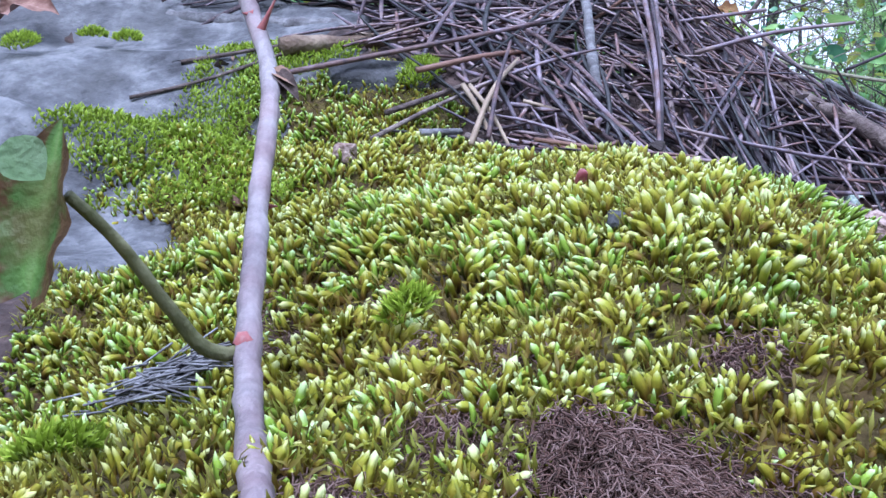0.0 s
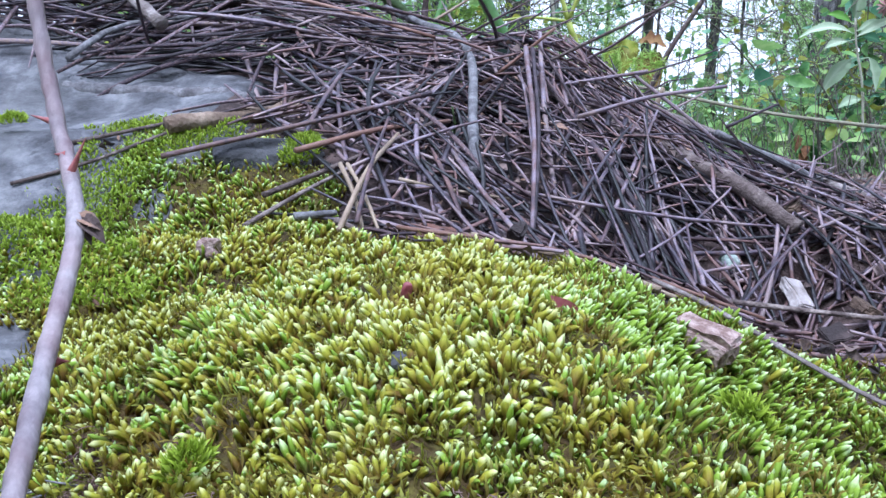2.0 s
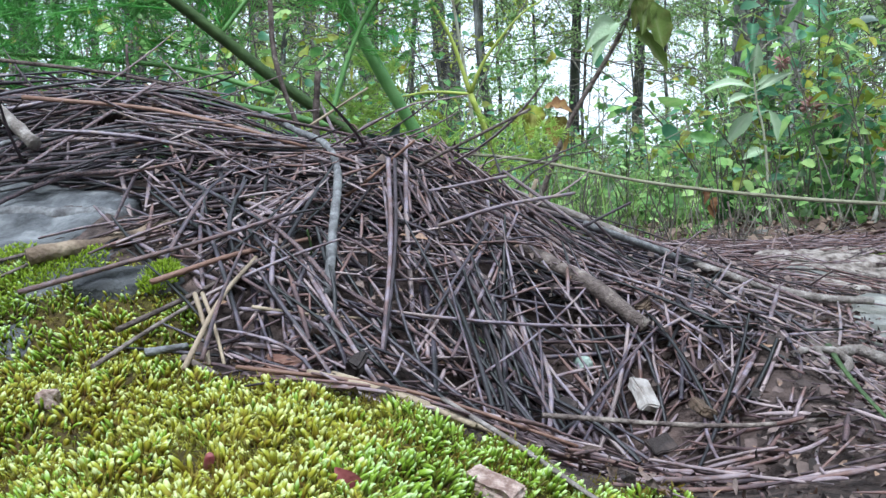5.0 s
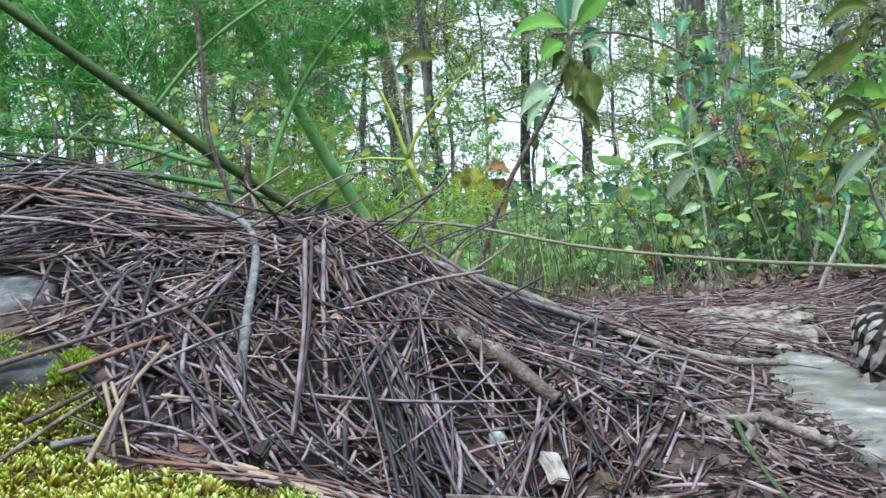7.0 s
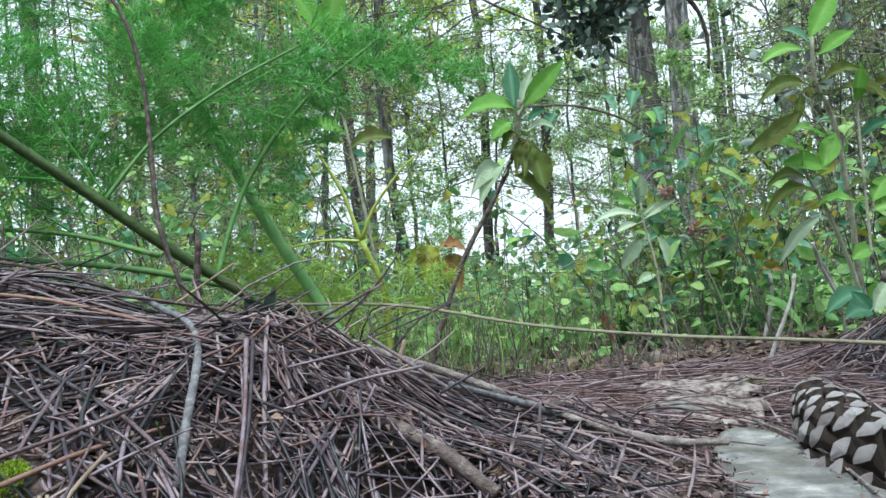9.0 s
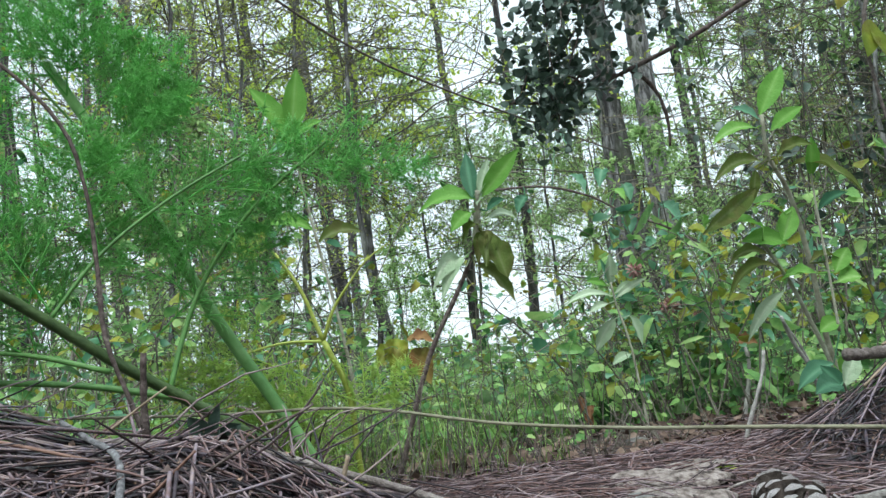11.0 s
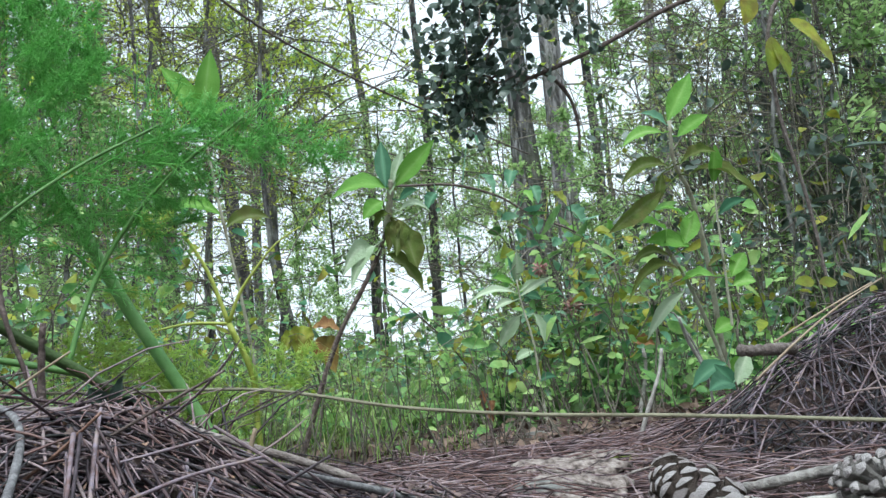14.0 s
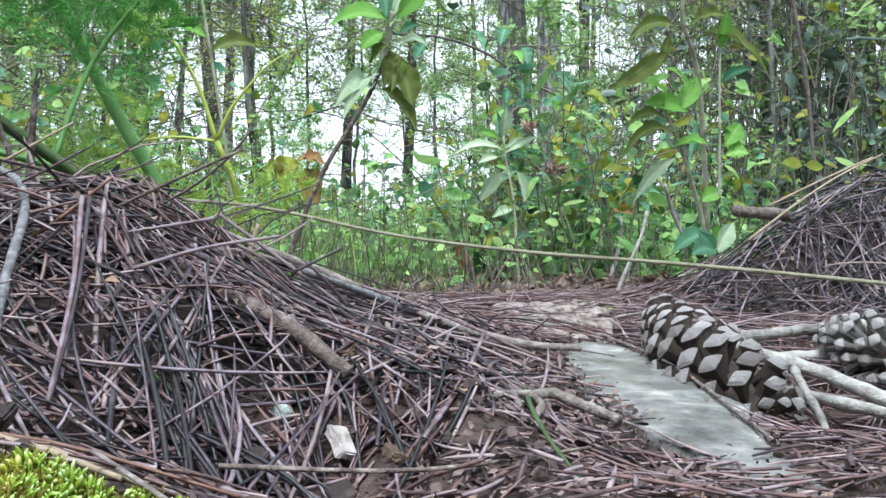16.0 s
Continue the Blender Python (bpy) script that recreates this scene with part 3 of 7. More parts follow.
for i, (edge, rise) in enumerate(((((0.334, 0.500), (0.347, 0.560), (0.372, 0.625), (0.398, 0.640), (0.394, 0.585), (0.378, 0.525), (0.356, 0.495)), 0.0160), (((0.386, 0.610), (0.404, 0.690), (0.436, 0.745), (0.460, 0.735), (0.446, 0.660), (0.420, 0.605)), 0.0185),
                                  (((0.362, 0.640), (0.372, 0.700), (0.398, 0.735), (0.408, 0.700), (0.388, 0.640)), 0.0165))):
    tagged(part("bark_plate", slab_mesh(edge, lambda x, y: rise + 0.004 * np.sin((x - 0.4) * 95 + y * 30), 0.006, 11 + i, rings=26, segs=110, lump=0.0026, lump_scale=0.014), M_PLATE),
           "pale cracked bark plate lying on the needles", "bark", group="bark plates")
tagged(part("flat_stone", slab_mesh(((0.325, 0.56), (0.333, 0.60), (0.355, 0.61), (0.362, 0.57), (0.345, 0.545)), lambda x, y: 0.017 + 0 * x, 0.010, 12, lump=0.003), M_STONE_LICHEN),
       "small flat greenish stone in the needle litter", "stone")

# ------------------------------------------------------------ moss


def moss_height(x, y):
    return land(x, y) + 0.0075 * (lattice(x, y, 0.012, 21) - 0.5) + 0.002 * (lattice(x, y, 0.005, 22) - 0.5)


def scatter(x0, x1, y0, y1, gap, seed):
    g = np.random.default_rng(seed)
    x, y = np.meshgrid(np.arange(x0, x1, gap), np.arange(y0, y1, gap))
    x, y = x.ravel(), y.ravel()
    return x + g.uniform(-0.6, 0.6, len(x)) * gap, y + g.uniform(-0.6, 0.6, len(y)) * gap, g


BARE = ((0.0150, 0.066, 0.0058), (0.0205, 0.0665, 0.0055), (0.011, 0.0715, 0.003), (0.0175, 0.074, 0.0025), (-0.0025, 0.100, 0.0030), (0.0010, 0.081, 0.0025), (0.0075, 0.0945, 0.0022),
        (-0.018, 0.156, 0.0028), (-0.0225, 0.131, 0.0026), (-0.019, 0.119, 0.0024), (0.028, 0.086, 0.0022), (-0.0075, 0.0665, 0.0022), (-0.006, 0.125, 0.002))


def moss_cover(x, y):
    d = inside(x, y, MOSS_EDGE) + 0.012 * (lattice(x, y, 0.02, 31) - 0.5)
    thin = lattice(x, y, 0.009, 33)
    keep = (d > 0) & (thin > 0.04)
    for a, b, r in BARE:
        keep &= np.hypot(x - a, y - b) > r * (0.6 + 0.8 * lattice(x, y, 0.004, 35))
    return keep, d


def tuft_centre(x, y, gap=0.0075):
    """The jittered centre of the tuft to which a shoot belongs."""
    i, j = np.floor(x / gap), np.floor(y / gap)
    return (i + 0.5 + 0.6 * (lattice(i * 7.0, j * 7.0, 1.0, 44) - 0.5)) * gap, (j + 0.5 + 0.6 * (lattice(i * 7.0, j * 7.0, 1.0, 45) - 0.5)) * gap


def fresh(x, y):
    """How green the moss is, 0 to 1: fresh towards the slab and at the outer flank, golden in the middle."""
    return np.clip(0.16 + 0.95 * step01(x, 0.040, 0.070) * (1 - step01(y, 0.17, 0.20) * 0.5) + 0.75 * step01(-x, 0.045, 0.075) + 0.45 * step01(y, 0.235, 0.29) + 1.1 * (lattice(x, y, 0.016, 46) - 0.5), 0, 1)


def moss_shoots(gap, y0, y1, seed, golden, green, fat=1.0):
    x, y, g = scatter(-0.10, 0.135, y0, y1, gap, seed)
    keep, d = moss_cover(x, y)
    keep &= (lattice(x, y, 0.014, 37) > 0.03) & (lattice(x, y, 0.0065, 38) > 0.12 * g.random(len(x)) + 0.05)
    cx, cy = tuft_centre(x, y)
    far = np.hypot(x - cx, y - cy) / 0.0045
    keep &= g.random(len(x)) > 0.45 * step01(far, 0.75, 1.2)
    x, y, d, far, cx, cy = (a[keep] for a in (x, y, d, far, cx, cy))
    n = len(x)
    nrm = unit(slope_normal(x, y) + (0, 0, 0.5))
    comb = 6.3 * lattice(cx, cy, 0.011, 47) - 2.2
    out = np.where(g.random(n) < 0.5, comb + g.normal(0, 0.45, n), np.arctan2(y - cy, x - cx) + g.normal(0, 0.5, n))
    lean = np.stack([np.cos(out), np.sin(out), np.zeros(n)], -1)
    size = (0.66 + 0.5 * g.random(n)) * (0.78 + 0.32 * lattice(x, y, 0.006, 43))
    length = 0.0044 * fat * (0.72 + 0.28 * step01(y, 0.06, 0.12)) * size * (0.55 + 0.45 * step01(d, 0, 0.01)) * (1.08 - 0.25 * np.clip(far, 0, 1.2))
    start = np.stack([x, y, moss_height(x, y) - 0.0012 - 0.0012 * np.clip(far, 0, 1.2) ** 2], -1)
    u = np.array([0, 0.25, 0.48, 0.70, 0.88, 1.0])
    first = 0.05 + 0.40 * g.random(n) * np.clip(far, 0.35, 1.2)
    curl = 0.2 + 1.7 * g.random(n) ** 1.3 * np.clip(0.3 + far, 0, 1.1)
    turn = first[:, None] + curl[:, None] * u
    seg = np.diff(u, prepend=0.0)
    rise, run = np.cumsum(np.cos(turn) * seg, 1), np.cumsum(np.sin(turn) * seg, 1)
    path = start[:, None] + nrm[:, None] * (length[:, None] * rise)[..., None] + lean[:, None] * (length[:, None] * run)[..., None] + np.cumsum(g.normal(0, 0.00008, (n, 6, 3)), 1)
    prof = np.array([0.60, 0.95, 1.12, 1.06, 0.78, 0.08])
    rad = 0.00047 * fat * (0.75 + 0.25 * step01(y, 0.06, 0.12))[:, None] * size[:, None] * (0.75 + 0.45 * g.random(n))[:, None] * prof * (1 + 0.20 * g.normal(0, 1, (n, 6)).clip(-1.5, 1.5))
    pick = g.random(n) < fresh(x, y)
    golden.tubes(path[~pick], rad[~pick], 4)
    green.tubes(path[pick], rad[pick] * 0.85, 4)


def moss_leaflets(gap, y0, y1, seed, buf, size=0.0022):
    x, y, g = scatter(-0.10, 0.13, y0, y1, gap, seed)
    keep, d = moss_cover(x, y)
    x, y = x[keep], y[keep]
    n = len(x)
    way = unit(slope_normal(x, y) + g.normal(0, 0.75, (n, 3)) * (1, 1, 0.5))
    base = np.stack([x, y, moss_height(x, y) - 0.0008 + 0.0014 * g.random(n)], -1)
    buf.leaves(base, way, g.normal(0, 1, (n, 3)), size * (0.6 + 0.8 * g.random(n)), size * 0.20, bend=0.35, fold=0.4, rows=3, shape="lance")


moss = thing("moss_cushion", (0.02, 0.16, 0.0), "thick golden-green feather moss cushion over a low rock", "moss", kind="stuff")
b, b2 = Buf(), Buf()
moss_shoots(0.00092, 0.028, 0.19, 51, b, b2)
moss_shoots(0.00118, 0.19, 0.315, 52, b, b2, 1.05)
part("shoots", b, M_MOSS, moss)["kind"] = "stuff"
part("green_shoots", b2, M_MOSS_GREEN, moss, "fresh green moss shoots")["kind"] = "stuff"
b = Buf()
moss_leaflets(0.00090, 0.03, 0.20, 53, b, 0.0022)
moss_leaflets(0.0013, 0.20, 0.315, 54, b, 0.0024)
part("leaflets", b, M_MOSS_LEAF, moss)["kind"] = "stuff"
# low bright moss that creeps from the cushion onto the slab
x, y, g = scatter(-0.125, -0.03, 0.202, 0.325, 0.00070, 55)
rim = inside(x, y, MOSS_EDGE) + 0.030 * (lattice(x, y, 0.016, 56) - 0.5) + 0.016 * (lattice(x, y, 0.006, 59) - 0.5)
keep = (rim > -0.009) & (rim < 0.020) & (x < -0.035 - 0.25 * (0.2 - y)) & (g.random(len(x)) < 0.9 * step01(rim, -0.010, 0.0))
x, y, rim = x[keep], y[keep], rim[keep]
n = len(x)
base = np.stack([x, y, np.maximum(moss_height(x, y), land(x, y) + 0.0025) - 0.0005 + 0.0022 * g.random(n) * step01(rim, -0.008, 0.004)], -1)
b = Buf().leaves(base, unit(np.array([0, 0, 0.9]) + g.normal(0, 0.6, (n, 3))), g.normal(0, 1, (n, 3)), 0.0019 * (0.5 + 0.9 * g.random(n)), 0.0008, bend=0.3, fold=0.4, rows=3, shape="lance")
part("creeping_moss", b, M_MOSS_BRIGHT, moss, "low bright green creeping moss")["kind"] = "stuff"
mx, my = np.meshgrid(np.arange(-0.104, 0.13, 0.002), np.arange(0.0, 0.316, 0.002), indexing="ij")
mi, mj = mx.shape
mid = np.arange(mi * mj).reshape(mi, mj)
mq = np.stack([mid[:-1, :-1], mid[1:, :-1], mid[1:, 1:], mid[:-1, 1:]], -1)
md = inside(mx, my, MOSS_EDGE) + 0.012 * (lattice(mx, my, 0.02, 31) - 0.5)
mz = moss_height(mx, my) - 0.0010 + 0.0016 * (lattice(mx, my, 0.003, 57) - 0.5) - 0.006 * (1 - step01(md, -0.002, 0.006))
mat_buf = Buf().add(np.stack([mx, my, mz], -1), mq.reshape(-1, 4)[(md[:-1, :-1] > -0.002).ravel()], np.zeros(mi * mj), np.full(mi * mj, 0.5))
part("mat", mat_buf, M_MOSS_MAT, moss)
# dead brown fibres where the moss has worn away
g = np.random.default_rng(58)
n = 12000
spot = np.array(BARE)
spot = spot[g.choice(len(BARE), n, p=spot[:, 2] ** 2 / (spot[:, 2] ** 2).sum())]
fx, fy = spot[:, 0] + g.normal(0, 0.8, n) * spot[:, 2], spot[:, 1] + g.normal(0, 0.8, n) * spot[:, 2]
fs = np.stack([fx, fy, moss_height(fx, fy) - 0.001 + 0.0012 * g.random(n)], -1)
fw = unit(g.normal(0, 0.55, (n, 3)) * (1, 1, 0.12) + (0.1, -0.8, -0.25))
fl = 0.0015 + 0.0022 * g.random(n)
fp = fs[:, None] + (fw * fl[:, None])[:, None] * np.linspace(0, 1, 5)[:, None] + np.cumsum(g.normal(0, 0.00035, (n, 5, 3)), 1)
part("dead_fibres", Buf().tubes(fp, np.full((n, 5), 0.000075) * np.array([1, 1, 1, 0.8, 0.4]), 4), M_FIBRE, moss)["kind"] = "stuff"
# bright fresh green tufts among the moss and along the slab
TUFTS = ((-0.036, 0.087, 0.004), (-0.004, 0.107, 0.0025), (-0.010, 0.289, 0.006), (0.066, 0.112, 0.003), (-0.105, 0.31, 0.004), (-0.118, 0.315, 0.004), (-0.135, 0.30, 0.005),
         (-0.10, 0.27, 0.003))
for i, (a, c, r) in enumerate(TUFTS):
    g = np.random.default_rng(100 + i)
    n = int(1500 * (r / 0.01) ** 1.6) + 60
    rr, tt = r * np.sqrt(g.random(n)), g.random(n) * 2 * math.pi
    x, y = a + rr * np.cos(tt), c + rr * np.sin(tt)
    base = np.stack([x, y, land(x, y) + 0.003 + 0.002 * (1 - (rr / r) ** 2)], -1)
    base[:, 2] += np.where(inside(x, y, SLAB_LEFT) > 0, 0.003, 0)
    b = Buf().leaves(base, unit(np.stack([np.cos(tt) * rr / r, np.sin(tt) * rr / r, np.ones(n)], -1) + g.normal(0, 0.4, (n, 3))), g.normal(0, 1, (n, 3)),
                     0.0020 * (0.5 + 0.9 * g.random(n)), 0.0006, bend=0.3, fold=0.4, rows=3, shape="lance")
    tagged(part("moss_tuft", b, M_MOSS_BRIGHT), "small bright green moss tuft", "moss", kind="stuff")

# ------------------------------------------------------------ needles


def needle_paths(x, y, ang, length, rise, g, n=6, dip=0.0, bow=0.04, fit=0.75):
    """Stiff needles that rest on the ground: a straight line laid over the land, a little bowed."""
    s = np.linspace(-0.5, 0.5, n)
    px = x[:, None] + np.cos(ang)[:, None] * length[:, None] * s
    py = y[:, None] + np.sin(ang)[:, None] * length[:, None] * s
    z = land(px, py)
    slope = (z * s).sum(1) / (s * s).sum()
    line = z.mean(1)[:, None] + slope[:, None] * s
    z = line * fit + z * (1 - fit) + (np.maximum(z - line, 0).max(1) * 0.3 + rise)[:, None] + g.normal(0, 0.10, len(x))[:, None] * length[:, None] * s
    z = z + (bow * g.normal(0, 1, len(x)) * length)[:, None] * (0.25 - s * s) * 2
    side = (bow * g.normal(0, 1, len(x)) * length)[:, None] * (0.25 - s * s) * 2
    px, py = px - np.sin(ang)[:, None] * side, py + np.cos(ang)[:, None] * side
    return np.stack([px, py, z], -1)


def clear_of(paths, g):
    """Which needles lie clear of the moss and the stones; a few may cross."""
    x, y = paths[..., 0], paths[..., 1]
    bad = ((inside(x, y, SLAB_RIGHT) > 0.004).any(1) & (g.random(len(x)) > 0.04)) | ((inside(x, y, SLAB_LEFT) > 0.006).sum(1) > 1) & (g.random(len(x)) > 0.22)
    for a, b, c, d, p in ((-0.12, -0.045, 0.30, 0.350, 0.25), (-0.115, -0.045, 0.345, 0.374, 0.15), (-0.045, 0.0, 0.275, 0.310, 0.3), (0.034, 0.054, 0.27, 0.39, 0.15), (0.105, 0.155, 0.295, 0.35, 0.5), (0.165, 0.235, 0.235, 0.345, 0.25), (0.225, 0.275, 0.28, 0.42, 0.15), (0.06, 0.25, 0.17, 0.272, 0.3)):
        bad |= ((x > a) & (x < b) & (y > c) & (y < d)).any(1) & (g.random(len(x)) > p)
    return ~(bad | ((inside(x, y, MOSS_EDGE) > 0.004).any(1) & (g.random(len(x)) > 0.12)))


def pile_angle(x, y, g):
    """Needles lie along the ridge on top, and point down the slope at the front."""
    n = len(x)
    nrm = slope_normal(x, y, 0.02)
    down = np.arctan2(nrm[:, 1], nrm[:, 0])
    steep = np.hypot(nrm[:, 0], nrm[:, 1])
    along = np.where(x > 0.1, -0.45, 0.05) + g.normal(0, 0.45, n) * np.where(x < -0.01, 0.5, 1.0)
    free = g.random(n)
    return np.where(free < np.where(x < -0.01, 0.08, 0.25), g.random(n) * math.pi, np.where((free < 0.25 + 0.55 * np.clip((y < 0.36) * steep * 1.0, 0, 1)), down + g.normal(0, 0.6, n), along))


def needle_bed(edge, count, seed, lengths, rise, along=None, cap=0.004):
    g = np.random.default_rng(seed)
    e = np.asarray(edge)
    x, y = g.uniform(e[:, 0].min(), e[:, 0].max(), count * 3), g.uniform(e[:, 1].min(), e[:, 1].max(), count * 3)
    d = inside(x, y, edge)
    k = np.where(d > 0.004)[0][:count]
    x, y, d = x[k], y[k], d[k]
    n = len(x)
    ang = pile_angle(x, y, g) if along is None else along + g.normal(0, 1.1, n)
    length = g.uniform(*lengths, n)
    length = np.where(y < 0.33, length * 0.75, length)
    lift = rise * g.random(n) ** 1.3 * step01(d, 0, 0.05) - (rise - 0.009) * step01(d, 0, 0.04)
    paths = needle_paths(x, y, ang, length, lift + 0.001, g, fit=0.6)
    # what bridges a hollow or overshoots the ridge sinks back among the others
    over = (paths[..., 2] - land(paths[..., 0], paths[..., 1])).max(1)
    stand = cap + 0.007 * g.random(n) ** 3 + 0.010 * (1 - step01(x, -0.05, 0.03)) * (edge is PILE_EDGE)
    paths[..., 2] -= np.maximum(over - stand, 0)[:, None]
    rad = 0.00100 * (0.55 + 0.75 * g.random(n))[:, None] * np.array([0.75, 1, 1, 1, 0.9, 0.35])
    keep = clear_of(paths, g)
    return Buf().tubes(paths[keep], rad[keep], 5, 0.7)


pile = thing("pine_needle_pile", (0.0, 0.42, 0.0), "heaped dry grey-brown pine needles and twigs", "needle pile")
bed = part("needle_bed", needle_bed(PILE_EDGE, 2250, 61, (0.06, 0.165), 0.031), M_NEEDLE, pile)
bed["kind"] = "stuff"
FRONT_EDGE = ((-0.03, 0.35), (0.0, 0.288), (0.025, 0.250), (0.06, 0.243), (0.10, 0.25), (0.15, 0.262), (0.20, 0.29), (0.20, 0.36), (0.05, 0.365))
bed = part("front_bed", needle_bed(FRONT_EDGE, 80, 65, (0.05, 0.11), 0.016), M_NEEDLE, pile)
bed["kind"] = "stuff"
mound = thing("pine_needle_pile", (0.75, 0.68, 0.0), "second heap of dark dry pine needles beside the cones", "needle pile")
bed = part("needle_bed", needle_bed(MOUND_EDGE, 2600, 62, (0.06, 0.14), 0.03, along=-2.3, cap=0.000), M_NEEDLE, mound)
bed["kind"] = "stuff"

# loose litter over the open ground
g = np.random.default_rng(63)
x = np.concatenate([g.uniform(-0.3, 0.75, 4500), g.uniform(-0.5, 2.2, 4500), g.uniform(0.07, 0.46, 1500)])
y = np.concatenate([g.uniform(0.16, 0.95, 4500), g.uniform(0.5, 2.6, 4500), g.uniform(0.15, 0.5, 1500)])
keep = (inside(x, y, MOSS_EDGE) < -0.004) & (inside(x, y, SLAB_LEFT) < 0.0) & (inside(x, y, SLAB_RIGHT) < 0.006) & (inside(x, y, PILE_EDGE) < 0.01) & (inside(x, y, MOUND_EDGE) < 0.02)
x, y = x[keep], y[keep]
n = len(x)
length = g.uniform(0.012, 0.11, n) * np.where(y < 0.4, 0.45, 1.0)
ang = np.where((g.random(n) < 0.35) & (y > 0.4), g.normal(-0.6, 0.5, n), g.random(n) * math.pi)
paths = needle_paths(x, y, ang, length, 0.001 + 0.006 * g.random(n), g)
keep = clear_of(paths, g)
paths, n = paths[keep], int(keep.sum())
far = paths[:, 0, 1] > 0.55
tagged(part("needle_litter", Buf().tubes(paths[far], 0.00080 * (0.6 + 0.7 * g.random(int(far.sum())))[:, None] * np.array([0.75, 1, 1, 1, 0.9, 0.35]), 5, 0.7), M_NEEDLE_RUST), "rust-brown pine needles strewn over the clearing", "needle litter", kind="stuff")
paths, n = paths[~far], int((~far).sum())
litter = Buf().tubes(paths, 0.00075 * (0.6 + 0.7 * g.random(n))[:, None] * np.array([0.75, 1, 1, 1, 0.9, 0.35]), 5, 0.7)
tagged(part("needle_litter", litter, M_NEEDLE_RUST), "scattered dry pine needles on the soil", "needle litter", kind="stuff")

# crumbs of bark and earth
g = np.random.default_rng(64)
n = 20000
x, y = g.uniform(-0.12, 0.62, n), 0.12 + 0.63 * g.random(n) ** 1.4
keep = (inside(x, y, MOSS_EDGE) < 0.002) & (inside(x, y, SLAB_RIGHT) < 0.014 * g.random(n) ** 2) & (inside(x, y, SLAB_LEFT) < 0)
x, y = x[keep], y[keep]
n = len(x)
crumbs = Buf().leaves(np.stack([x, y, np.where(inside(x, y, SLAB_RIGHT) > 0.002, -0.0065 + 0.068 * (y - 0.2), land(x, y)) + 0.001 + 0.003 * g.random(n)], -1), g.normal(0, 1, (n, 3)) * (1, 1, 0.35), unit(np.array([0, 0, 1.0]) + g.normal(0, 0.5, (n, 3))),
                      0.0055 * (0.2 + g.random(n) ** 3), 0.0038 * (0.25 + g.random(n) ** 3), bend=0.25, fold=0.5, rows=4, shape="ovate")
tagged(part("bark_crumbs", crumbs, M_CRUMB), "crumbled bark flakes and leaf bits on the soil", "litter", kind="stuff")


# ------------------------------------------------------------ twigs and sticks on the heaps
def stick(name, points, r0, r1, mat, label, category="twig", n=18, k=10, rough=0.12, seed=1, flat=1.0):
    ob = part(name, rod(Buf(), points, r0, r1, n, k, rough, seed, flat), mat)
    return tagged(ob, label, category)


def chip(name, at, size, turn, lean, mat, label, category, seed):
    """An angular broken piece with slightly worn edges."""
    g = np.random.default_rng(seed)
    bm = bmesh.new()
    bmesh.ops.create_cube(bm, size=1.0)
    for v in bm.verts:
        v.co = Vector([c * (1 + g.uniform(-0.25, 0.18)) * s for c, s in zip(v.co, size)])
    bmesh.ops.bevel(bm, geom=bm.edges[:], offset=min(size) * 0.16, segments=2, affect="EDGES")
    bmesh.ops.subdivide_edges(bm, edges=bm.edges[:], cuts=3, use_grid_fill=True)
    off = Vector((seed * 1.3, seed * 0.7, 0))
    for v in bm.verts:
        q = Vector([c / max(size) for c in v.co])
        v.co += Vector((noise.noise(q * 3 + off) * size[0] * 0.10, noise.noise(q * 3.3 - off) * size[1] * 0.12, noise.noise(q * 4 + off * 2) * size[2] * 0.16))
        v.co += v.co.normalized() * min(size) * (0.10 * noise.noise(v.co * 900 + off) + 0.08 * noise.noise(v.co * 2200 + off))
    ob = part(name, bm, mat)
    for p in ob.data.polygons:
        p.use_smooth = False
    ob.matrix_basis = pose(*at, lean[0], lean[1], turn)
    return tagged(ob, label, category)


def blade(base, tip, width, arch, seed, heart=False, crumple=1.0):
    """One leaf from its base to its tip: hollow across, waved at the margin, with a sunk midrib."""
    g = np.random.default_rng(seed)
    a, c = np.asarray(base, float), np.asarray(tip, float)
    ln = float(np.linalg.norm(c - a))
    way = (c - a) / ln
    face = unit(np.array([0.35 * g.normal(), -0.75, 0.65 + 0.3 * g.normal()]))
    side = unit(np.cross(way, face))
    face = np.cross(side, way)
    rows, cols = 15, 7
    u, v = np.linspace(0, 1, rows)[:, None], np.linspace(-1, 1, cols)[None]
    prof = np.sin(math.pi * np.clip(u, 0.015, 0.99) ** (0.62 if heart else 0.9)) ** (0.75 if heart else 0.95)
    if heart:
        u = np.maximum(u, 0) - 0.10 * np.abs(v) * (u < 0.12)
    line = a + (c - a) * u[..., None] + np.array([0, 0, 1.0]) * (arch * ln * 4 * u * (1 - u))[..., None]
    wav = 0.10 * crumple * np.sin(u * (16 + 5 * g.random()) + 3 * np.sign(v) + 6 * g.random()) * np.abs(v) ** 2 + 0.10 * math.copysign(1, g.normal()) * u * v
    p = line + side * (width * 0.5 * prof * v)[..., None] + face * (width * 0.5 * prof * (0.42 * crumple ** 0.5 * np.abs(v) ** 1.4 + wav))[..., None]
    ids = np.arange(rows * cols).reshape(rows, cols)
    q = np.stack([ids[:-1, :-1], ids[1:, :-1], ids[1:, 1:], ids[:-1, 1:]], -1)
    return Buf().add(p, q, np.broadcast_to(0.6 * (1 - np.abs(v)) ** 3 + 0.2, (rows, cols)).copy(), np.full((rows, cols), g.random()))


